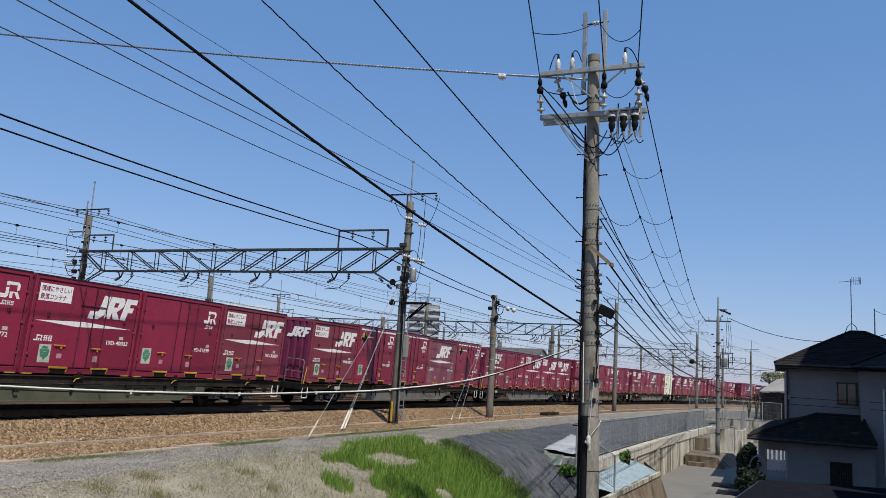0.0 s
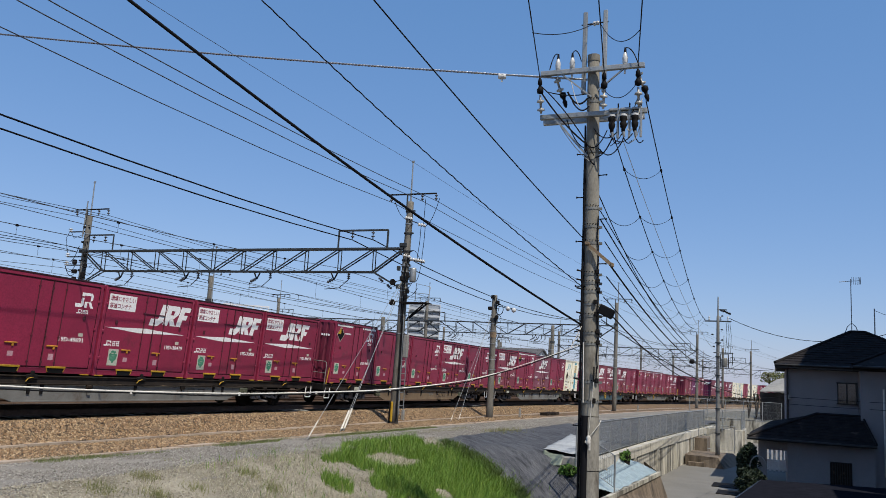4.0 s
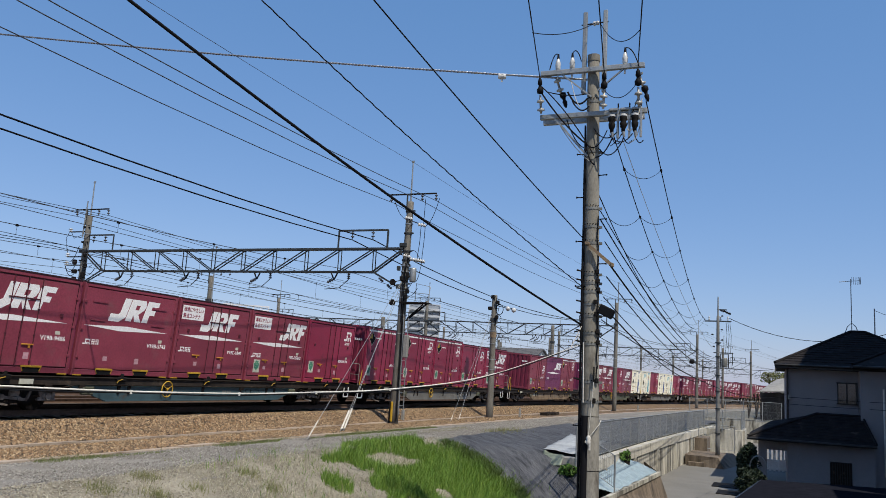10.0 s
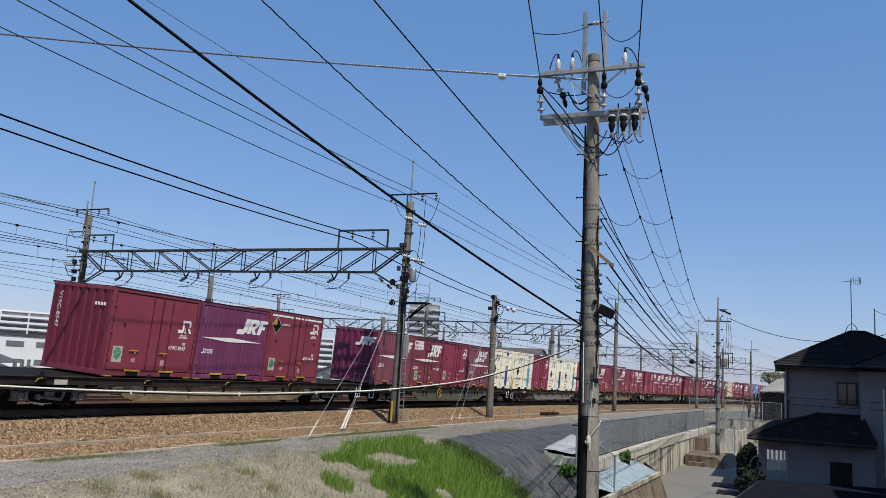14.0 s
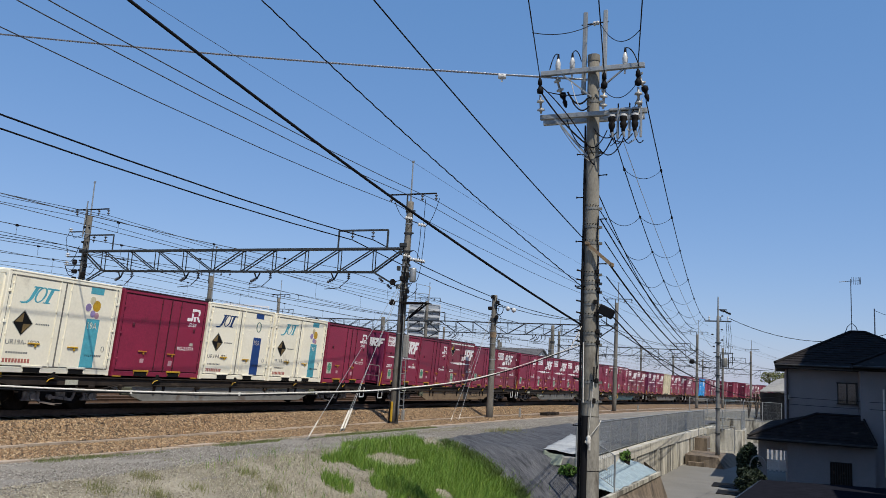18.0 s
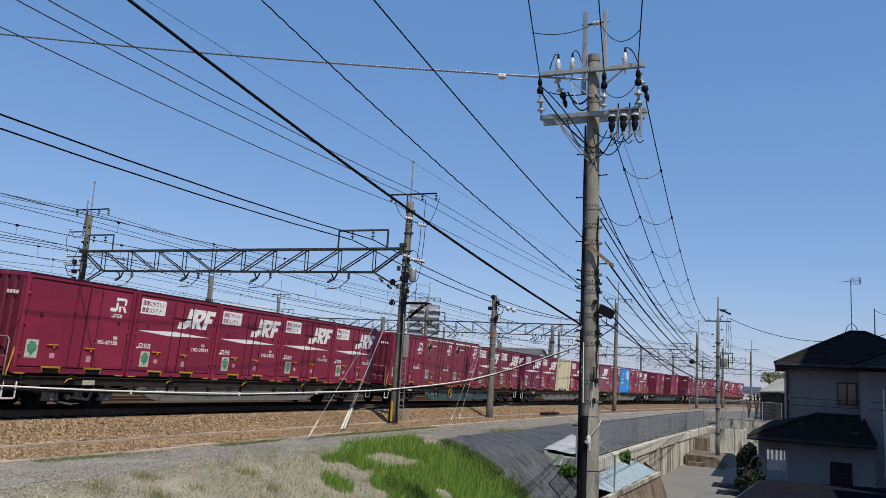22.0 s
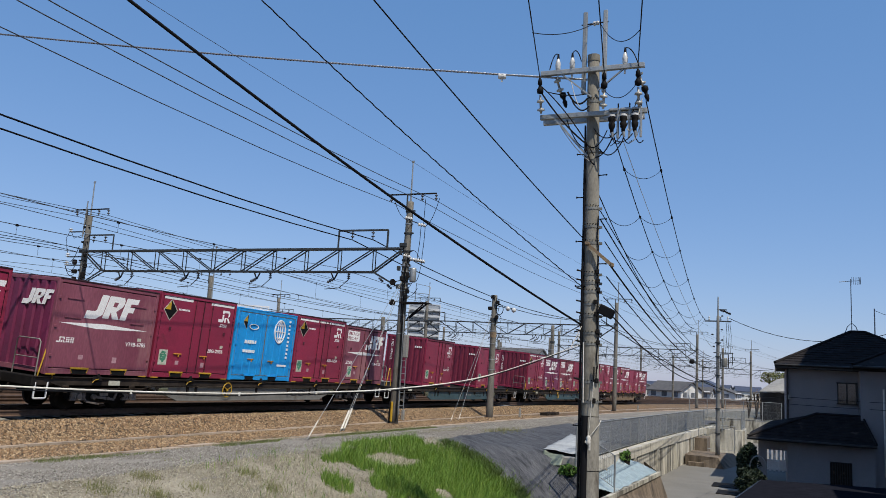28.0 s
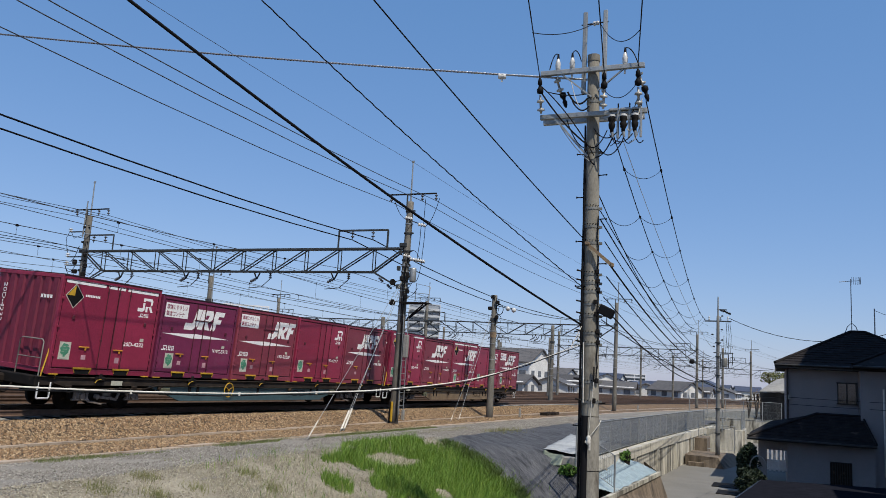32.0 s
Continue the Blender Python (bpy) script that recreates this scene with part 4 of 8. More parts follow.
    if colour in "mbpkv":
        if end == "p":
            part("end_emblem", cached(("end_emblem",), lambda: Mesh().add([(v[1] * 0.62 + 0.15, -CL / 2 - 0.014 + 0.003 * (v[0] > FACE_X + 0.001), v[2] + 0.05) for v in flat(emblem_three(1.72, 1.72, 1.42, 0.40)).v], flat(emblem_three(1.72, 1.72, 1.42, 0.40)).f), WHITE), WHITE, ob, "white freight emblem")
        else:
            tagged(part("end_caption", cached(("end_caption",), lambda: Mesh().add([p for i in range(4) for p in [(0.55 + i * 0.11 + dx, -CL / 2 - 0.012 + dy, 1.95 + dz) for dx in (0, 0.08) for dy in (0, -0.003) for dz in (0, 0.09)]], [tuple(8 * i + k for k in q) for i in range(4) for q in ((0, 1, 3, 2), (4, 6, 7, 5), (0, 4, 5, 1), (2, 3, 7, 6), (0, 2, 6, 4), (1, 5, 7, 3))]), WHITE), WHITE, ob), kind="stuff")
            if number:
                p = part("lettering", lettering(number, 0.13, WHITE, 1.05), WHITE, ob)
                p.matrix_local = Matrix.Translation((-0.86, -CL / 2 - 0.013, 2.25)) @ ON_END @ Matrix.Rotation(-math.pi / 2, 4, "Z")
    return ob, H


FADED = mat("faded_grey_lettering", (0.26, 0.25, 0.22), (0.14, 0.13, 0.11), 0.7, scale=20, bump=0.0)


def side_beam(sx):
    M = Mesh()
    x0, x1 = (1.12, 1.20) if sx > 0 else (-1.20, -1.12)
    M.box(((x0 + x1) / 2, 0, 0.85), (0.075, 19.4, 0.23), bevel=0.012)
    M.box(((x0 + x1) / 2, 0, 0.955), (0.16, 19.4, 0.03), bevel=0.008)
    return M


def belly(sx):
    M = Mesh()
    x0, x1 = (1.13, 1.19) if sx > 0 else (-1.19, -1.13)
    M.prism([(-5.9, 0.80), (-4.3, 0.32), (4.3, 0.32), (5.9, 0.80)], x0, x1, 0)
    M.prism([(-4.3, 0.30), (4.3, 0.30), (4.3, 0.335), (-4.3, 0.335)], x0 - 0.03, x1 + 0.03, 0)
    return M


def stiffener(y):
    """Upright web stiffener on the near belly plate."""
    return Mesh().prism([(y, 0.80), (y + 0.02, 0.50), (y + 0.10, 0.50), (y + 0.12, 0.80)], 1.19, 1.215, 0)


def bogie_side(sx):
    M = Mesh()
    if sx:
        x0, x1 = sx * 0.83, sx * 0.97
        M.prism([(-1.30, 0.52), (-1.15, 0.66), (-0.55, 0.70), (-0.30, 0.58), (0.30, 0.58), (0.55, 0.70), (1.15, 0.66), (1.30, 0.52), (1.22, 0.34), (0.72, 0.36), (0.50, 0.24), (-0.50, 0.24), (-0.72, 0.36), (-1.22, 0.34)], min(x0, x1), max(x0, x1), 0)
    return M


def bogie_bits():
    M = Mesh()
    for sx in (-1, 1):
        for sy in (-0.18, 0.18):
            M.lathe((sx * 0.92, sy, 0.27), [(0.075, 0.0)] + [(0.085 if i % 2 else 0.06, 0.03 * i) for i in range(1, 10)] + [(0.07, 0.30)], 8)
        M.box((sx * 1.04, 0.62, 0.44), (0.06, 0.24, 0.06), bevel=0.01)
    M.box((0, 0, 0.52), (1.9, 0.36, 0.2), bevel=0.03)
    return M


def wheel_mesh():
    M = Mesh()
    for sx in (-1, 1):
        M.lathe((sx * 0.50, 0, 0.405), [(0.02, -0.02 * sx), (0.10, -0.05 * sx), (0.34, 0.0), (0.43, -0.03 * sx), (0.43, 0.0), (0.405, 0.02 * sx), (0.405, 0.105 * sx), (0.34, 0.11 * sx), (0.12, 0.07 * sx), (0.02, 0.1 * sx)], 22, (1, 0, 0))
    M.cyl((-1.0, 0, 0.405), (1.0, 0, 0.405), 0.07, n=8)
    return M


def rails_on_end(sy):
    M = Mesh()
    y = sy * 9.62
    for x0, x1 in ((0.28, 1.12),):
        M.tube([(x0, y, 0.95), (x0, y, 1.84), (x0 + 0.06, y, 1.90), (x1 - 0.06, y, 1.90), (x1, y, 1.84), (x1, y, 0.75)], 0.018, 6)
        M.tube([(x0, y, 1.42), (x1, y, 1.42)], 0.014, 6)
    return M


def yellow_rail(sy):
    y = sy * 9.62
    k = -sy
    return Mesh().tube([(1.2, y, 0.95), (1.2, y + k * 0.14, 1.70), (1.2, y + k * 0.18, 1.80), (1.2, y + k * 0.28, 1.80), (1.2, y + k * 0.33, 1.70), (1.21, y + k * 0.46, 0.92)], 0.02, 6)


def brake_pipe():
    """Bent pipe along the near beam between the bogies."""
    return Mesh().tube([(1.23, -9.2, 0.80), (1.23, -8.6, 0.66), (1.23, -5.9, 0.66), (1.23, -5.4, 0.76), (1.23, 5.4, 0.76), (1.23, 5.9, 0.66), (1.23, 8.6, 0.66), (1.23, 9.2, 0.80)], 0.022, 6)


def hook(y):
    return Mesh().box((1.225, y, 0.70), (0.05, 0.22, 0.10), bevel=0.015).tube([(1.24, y - 0.08, 0.68), (1.25, y - 0.05, 0.56), (1.25, y + 0.06, 0.56)], 0.018, 5)


def step_mesh(sy, x):
    M = Mesh()
    y = sy * 9.45
    M.tube([(x, y - 0.19, 0.82), (x, y - 0.19, 0.42), (x, y - 0.17, 0.40), (x, y + 0.17, 0.40), (x, y + 0.19, 0.42), (x, y + 0.19, 0.82)], 0.024, 6)
    return M


def wagon(colour, yellow_wheel, words, caution=False):
    ob = thing("container_wagon", words + " flat container wagon with low fishbelly side beams", "railway wagon", group="wagons of the train")
    for sx in (1, -1):
        part("side_beam", cached(("side_beam", sx), lambda: side_beam(sx), BEAM), BEAM, ob, "grimy dark brown side beam")
        part("belly_plate", cached(("belly_plate", sx, colour.name), lambda: belly(sx), colour), colour, ob, words + " belly plate")
    for y in (-3.9, -3.5, -0.2, 3.4, 3.9):
        part("web_stiffener", cached(("web_stiffener", y), lambda: stiffener(y), DARKSTEEL), DARKSTEEL, ob)
    part("deck", cached(("deck",), lambda: Mesh().box((0, 0, 0.93), (2.24, 19.3, 0.06), bevel=0.01), DARKSTEEL), DARKSTEEL, ob)
    part("centre_sill", cached(("centre_sill",), lambda: Mesh().box((0, 0, 0.72), (0.5, 19.3, 0.32), bevel=0.02), DARKSTEEL), DARKSTEEL, ob)
    for sy in (-1, 1):
        part("upper_rail", cached(("upper_rail", sy), lambda: Mesh().box((1.17, sy * 7.4, 0.64), (0.06, 3.6, 0.05), bevel=0.01), DARKSTEEL), DARKSTEEL, ob)
    for sy in (-1, 1):
        part("end_beam", cached(("end_beam", sy), lambda: Mesh().box((0, sy * 9.7, 0.84), (2.44, 0.14, 0.26), bevel=0.02), DARKSTEEL), DARKSTEEL, ob)
        part("coupler", cached(("coupler", sy), lambda: Mesh().box((0, sy * 9.95, 0.80), (0.22, 0.5, 0.24), bevel=0.05).box((0.06, sy * 10.16, 0.80), (0.30, 0.14, 0.30), bevel=0.05).tube([(0.4, sy * 9.75, 0.7), (0.42, sy * 9.95, 0.48), (0.36, sy * 10.15, 0.52)], 0.03, 6), BROWNGRIME), BROWNGRIME, ob)
        bg = part("bogie", cached(("bogie",), lambda: bogie_bits(), BROWNGRIME), BROWNGRIME, ob)
        bg.location = (0, sy * 7.1, 0)
        for sx in (-1, 1):
            part("side_frame", cached(("side_frame", sx), lambda: bogie_side(sx), DARKSTEEL), DARKSTEEL, bg)
        for wy in (-0.95, 0.95):
            part("axle_box", cached(("axle_box", wy), lambda: Mesh().box((1.0, wy, 0.43), (0.14, 0.28, 0.25), bevel=0.04).cyl((1.06, wy, 0.43), (1.12, wy, 0.43), 0.09, n=10).box((1.03, wy, 0.60), (0.08, 0.18, 0.09), bevel=0.02), AXLE), AXLE, bg, "dusty grey axle box")
            part("axle_spring", cached(("axle_spring", wy), lambda: Mesh().lathe((1.03, wy - 0.20, 0.36), [(0.05, 0)] + [(0.062 if i % 2 else 0.045, 0.03 * i) for i in range(1, 8)], 8).lathe((1.03, wy + 0.20, 0.36), [(0.05, 0)] + [(0.062 if i % 2 else 0.045, 0.03 * i) for i in range(1, 8)], 8).box((1.03, wy, 0.34), (0.10, 0.56, 0.05), bevel=0.012), AXLE), AXLE, bg)
            w = part("wheelset", cached(("wheelset",), wheel_mesh, BROWNGRIME), BROWNGRIME, bg)
            w.location = (0, wy, 0)
        part("brake_linkage", cached(("brake_linkage",), lambda: Mesh().beam((1.04, -0.42, 0.42), (1.04, 0.36, 0.34), 0.05, 0.07).beam((1.06, 0.34, 0.36), (1.06, 0.46, 0.70), 0.05, 0.06).cyl((1.02, -0.42, 0.42), (1.12, -0.42, 0.42), 0.07, n=10).cyl((1.02, 0.10, 0.38), (1.10, 0.10, 0.38), 0.05, n=10).beam((1.05, -0.70, 0.30), (1.05, -0.20, 0.22), 0.06, 0.05), AXLE), AXLE, bg, "dusty brake linkage")
        part("bolster_end", cached(("bolster_end",), lambda: Mesh().box((0.99, 0, 0.50), (0.08, 0.30, 0.16), bevel=0.02), AXLE), AXLE, bg)
        part("footstep", cached(("footstep", sy), lambda: step_mesh(sy, 1.2), WHITE), WHITE, ob, "white-painted footstep frame")
    part("brake_pipe", cached(("brake_pipe",), brake_pipe, BROWNGRIME), BROWNGRIME, ob)
    for y in (-8.7, -6.3, -5.2, -1.9, 1.9, 5.4, 6.4, 8.7):
        part("hook_bracket", cached(("hook_bracket", y), lambda: hook(y), BROWNGRIME), BROWNGRIME, ob)
    for y in (-5.0, 5.1):
        part("valve_box", cached(("valve_box", y), lambda: Mesh().box((1.21, y, 0.60), (0.10, 0.42, 0.22), bevel=0.02).cyl((1.26, y, 0.60), (1.29, y, 0.60), 0.04, n=8), colour), colour, ob)
    part("handrail", cached(("handrail",), lambda: rails_on_end(-1), GREYSTEEL), GREYSTEEL, ob)
    part("grab_rail", cached(("grab_rail",), lambda: yellow_rail(-1), YELLOW), YELLOW, ob, "yellow grab rail")
    part("brake_gear", cached(("brake_gear",), lambda: Mesh().cyl((0.5, -1.6, 0.55), (0.5, -0.8, 0.55), 0.17, n=12).cyl((0.5, 1.0, 0.5), (0.5, 2.2, 0.5), 0.2, n=12).box((0.8, -2.6, 0.56), (0.3, 0.5, 0.26), bevel=0.03).cyl((0.3, -6, 0.5), (0.3, 6, 0.5), 0.025, n=6), BROWNGRIME), BROWNGRIME, ob)
    for i in range(5):
        lb = part("locking_block", cached(("locking_block",), lambda: Mesh().box((1.21, 0, 0.93), (0.12, 0.34, 0.13), bevel=0.02).box((1.24, 0, 1.02), (0.06, 0.12, 0.14), bevel=0.02), DARKSTEEL), DARKSTEEL, ob)
        lb.location = (0, -7.66 + 3.83 * i, 0)
        part("release_lever", cached(("release_lever",), lambda: Mesh().tube([(1.28, -0.20, 0.82), (1.29, -0.14, 0.90), (1.29, 0, 0.93)], 0.011, 5), YELLOW), YELLOW, lb, "yellow release lever")
    part("data_board", cached(("data_board",), lambda: Mesh().box((1.218, -7.0, 0.82), (0.012, 0.42, 0.13)), PALE), PALE, ob)
    if caution:
        p = part("lettering", lettering("突放禁止", 0.17, PALE, 0.86), PALE, ob, "faded white caution lettering")
        p.matrix_local = Matrix.Translation((1.192, -4.35, 0.56)) @ ON_SIDE
    for i in range(4):
        part("number_bar", cached(("number_bar", i), lambda: Mesh().prism([(0.9 + 0.13 * i, 0.52), (0.97 + 0.13 * i, 0.52), (0.97 + 0.13 * i, 0.62), (0.9 + 0.13 * i, 0.62)], 1.191, 1.194, 0), FADED), FADED, ob)
    for k in (0, 1):
        part("label_frame", cached(("label_frame", k), lambda: Mesh().tube([(1.194, 2.2 + 0.5 * k, 0.48), (1.194, 2.5 + 0.5 * k, 0.48), (1.194, 2.5 + 0.5 * k, 0.66), (1.194, 2.2 + 0.5 * k, 0.66), (1.194, 2.2 + 0.5 * k, 0.48)], 0.012, 4), DARKSTEEL), DARKSTEEL, ob)
    if yellow_wheel:
        M = Mesh()
        c = Vector((1.26, -1.9, 0.66))
        M.tube([c + Vector((0, 0.24 * math.cos(t), 0.24 * math.sin(t))) for t in (2 * math.pi * i / 16 for i in range(17))], 0.018, 5)
        for t in (0.5, 2.6, 4.7):
            M.tube([c, c + Vector((0, 0.24 * math.cos(t), 0.24 * math.sin(t)))], 0.012, 4)
        M.cyl(c - Vector((0.08, 0, 0)), c + Vector((0.02, 0, 0)), 0.04, n=8)
        CACHE.setdefault(("brake_wheel",), M.data("brake_wheel", YELLOW))
        part("brake_wheel", CACHE[("brake_wheel",)], YELLOW, ob, "yellow hand brake wheel")
    return ob


G_, B_, T_, O_ = (GREYSTEEL, "weathered grey"), (BROWNSTEEL, "rusty tan"), (TEALSTEEL, "blue-green"), (OLIVESTEEL, "olive-grey")
jr = lambda n, c="m", **k: ("jr", c, n, "m", 0, "g", 0) if not k else ("jr", c, n, k.get("end", "m"), 0, k.get("st", "g"), k.get("strips", 0))
jf = lambda n, c="m", sign=1, end="p", st="g", strips=0: ("jrf", c, n, end, sign, st, strips)
pf = lambda n, c="k", end="p", strips=0: ("plainf", c, n, end, 0, "", strips)
jt = lambda n, blue: ("jot", "w", n, "w", 0, "n" if blue else "t", 0)
# each wagon: distance of its first place along the train, colour, hand wheel, five places
TRAIN = [
    (7.03, O_, 0, [jf("19D-38410"), jr("19D-49772"), jf("19D-40033"), jr("19D-51299"), jf("19D-30829", "b")]),
    (28.05, G_, 0, [jf("V19B-5811", "b", 1), jr("20D-1251", strips=1), jr("20D-6389", strips=1), pf("V19B-600"), jr("20G-2002", strips=3, st="")]),
    (47.94, G_, 0, [jf("V19B-5711", "b", 0, st=""), jr("19D-49691"), jf("19D-38419"), jf("19D-30808"), jf("19D-36018", "m", 2)]),
    (68.34, B_, 0, [jr("20D-8411", strips=2), jr("19D-44370"), jr("19D-45554"), jf("19D-32090", "m", 2), jr("19D-42395")]),
    (88.70, G_, 0, [jf("19D-40709", "b"), jr("20D-2869", strips=1), jf("V19B-8848", "k", 0, st=""), jr("19D-52217"), jt("UR19A-1726", 0)]),
    (109.46, T_, 1, [jf("V19B-9486", "b", 0, st=""), pf("V19B-5742", "b"), jf("V19C-1840", "b", 2, st=""), jf("19D-35212", "b"), jr("19D-50644")]),
    (129.67, G_, 1, [jr("20D-2544", strips=1), jr("20D-3806", strips=1), jr("20D-6818", strips=1), jr("19D-50537"), jf("19D-40149")]),
    (149.92, B_, 0, [None, jr("V19C-8547", "b"), ("ribf", "v", "", "p", 0, "", 0), jr("20D-1414", "b", strips=1), None]),
    (170.14, O_, 1, [("ribf", "k", "", "p", 0, "", 0), jf("V19C-400", "b"), jr("19D-49009"), jf("V19B-3326", "k", 0, st=""), jt("UR19A-1224", 1)]),
    (189.97, G_, 0, [jt("UR19A-1828", 0), jr("19G-21771", st=""), jt("UR19A-871", 1), jt("UR19A-1757", 0), jr("19G-22312")]),
    (210.69, B_, 0, [jf("19D-31840"), jr("19D-43104"), jf("20D-255", "b", 0, strips=1), jr("19D-48646"), jf("V19C-1005", "b", 2, st="")]),
    (230.58, G_, 0, [jr("19D-47150"), jf("19D-39591"), jf("19D-33592"), jf("19D-40305"), jf("19D-33783")]),
    (251.37, T_, 1, [jr("19D-50996"), jr("20D-1129", "b", strips=1), jr("20D-6599", strips=1), jf("19D-40087", "b"), jf("19D-39372", "b")]),
    (271.70, G_, 0, [jf("19D-40846", "p"), jf("19D-35983"), ("tan", "t", "", "t", 0, "", 0), jf("19D-41262"), jf("19D-33813")]),
    (292.17, G_, 1, [pf("V19B-6785", "k", "p"), jr("20G-2836", strips=2), ("blue", "u", "", "u", 0, "", 0), jr("20D-6350", strips=1), jf("19D-41122", "k")]),
    (312.05, T_, 0, [None, jr("19D-47452"), None, jr("19D-47577"), None]),
    (333.10, T_, 1, [jr("20D-4232", strips=1), jf("V19C-5913", "p", 2), jf("19D-33200", "b"), jr("19D-42917"), jf("V19B-7004", "b", 0, st="")]),
    (352.70, B_, 0, [jr("20D-4414", strips=2), jf("V19B-808", "b", 0, st=""), jf("20D-310", "m", 0, strips=1), jr("19D-48120"), jf("19D-40310", "b", 2)]),
]
PITCH_C = 3.829
MOVERS = []
for u, (paint, words), wheel, places in TRAIN:
    wg = wagon(paint, wheel, words, round(u) in (150, 231, 251))
    MOVERS.append((wg, u + (4 * PITCH_C + CL) / 2, 0.0))
    for i, spec in enumerate(places):
        if spec:
            ob, H = container(*spec)
            MOVERS.append((ob, u + PITCH_C * i + CL / 2, 1.0))


def gone(t):
    """Metres that the train has moved since the start; it gathers speed slowly."""
    return 9.6001 * t + 0.010154 * t * t


def motions():
    for ob, u, z in MOVERS:
        rows = []
        for i in range(17):
            t = 2.0 * i
            rows.append((t, rail_pose(u - gone(t)) @ Matrix.Translation((0, 0, z))))
        walk(ob, rows)



# ---- railway poles, gantries and overhead line ----
def insulator(p, q, r=0.07, n=3):
    """A string of ribbed discs from p to q."""
    p, q = Vector(p), Vector(q)
    d = (q - p).length
    prof = [(0.02, 0)]
    for i in range(n):
        h = d * (i + 0.3) / (n + 0.2)
        prof += [(0.025, h - 0.01), (r, h + 0.01), (r * 0.85, h + 0.05), (0.025, h + 0.06)]
    prof.append((0.02, d))
    return Mesh().lathe(p, prof, 8, q - p)


def shaft(p, q, r0, r1, n=14):
    p, q = Vector(p), Vector(q)
    L = (q - p).length
    return Mesh().lathe(p, [(0.0, 0)] + [(r0 + (r1 - r0) * i / 8, L * i / 8) for i in range(9)] + [(r1 * 0.85, L + 0.02), (0.0, L + 0.02)], n, q - p)


def bands(p, q, r0, r1, ts, h=0.05):
    p, q = Vector(p), Vector(q)
    d = (q - p).normalized()
    M = Mesh()
    for t in ts:
        c = p.lerp(q, t)
        r = r0 + (r1 - r0) * t + 0.012
        M.cyl(c - d * h / 2, c + d * h / 2, r, r, 14)
        M.box(c + Vector((r + 0.02, -0.02, 0)), (0.06, 0.05, h * 1.1))
    return M


STRAINPORC = mat("sooty_white_porcelain", (0.62, 0.60, 0.54), (0.16, 0.15, 0.13), 0.35, scale=9, fine=30, bump=0.02)
GREYPORC = mat("grimy_grey_porcelain", (0.13, 0.135, 0.15), (0.05, 0.05, 0.058), 0.4, scale=14, fine=30, bump=0.02)


def railway_pole(y, o, top=11.75, base=2.0, arm=True, rod=True, lean=0.0, kind="weathered concrete railway pole with a steel crossarm and insulators"):
    b = along(y, o, base)
    t = along(y, o, top) + Vector((lean, 0, 0))
    ob = thing("catenary_pole", kind, "railway pole", Matrix.Translation(b), group="railway poles")
    B, T = Vector((0, 0, -0.3)), t - b
    part("shaft", shaft(B, T, 0.20, 0.145), RAILPOLE, ob)
    for f in (0.42, 0.5, 0.62, 0.72, 0.78, 0.9):
        part("steel_band", bands(B, T, 0.20, 0.145, (f,)), GALV, ob)
    part("bracing_plate", Mesh().box((0, 0, T.z * 0.8), (0.36, 0.36, 0.18), bevel=0.02), TRUSS, ob)
    if arm:
        z = T.z + 0.36
        part("crossarm", Mesh().box((0.22, 0, z), (2.35, 0.07, 0.06), bevel=0.008), DARKSTEEL, ob, "dark steel crossarm")
        part("arm_post", Mesh().box((T.x - 0.13, -0.08, z - 0.42), (0.06, 0.06, 0.86), bevel=0.008), TRUSS, ob)
        for dx in (-0.80, 0.72, 1.38):
            part("insulator", insulator((dx, 0, z - 0.03), (dx, 0, z - 0.34), 0.075, 2), GREYPORC, ob, "grimy ribbed insulator")
    if rod:
        part("lightning_rod", Mesh().cyl((0.16, 0, T.z - 1.6), (0.16, 0, T.z + 1.85), 0.045, 0.03, 8).box((0.16, 0, T.z + 1.85), (0.12, 0.05, 0.1)), GALV, ob, "galvanised lightning rod")
    return ob


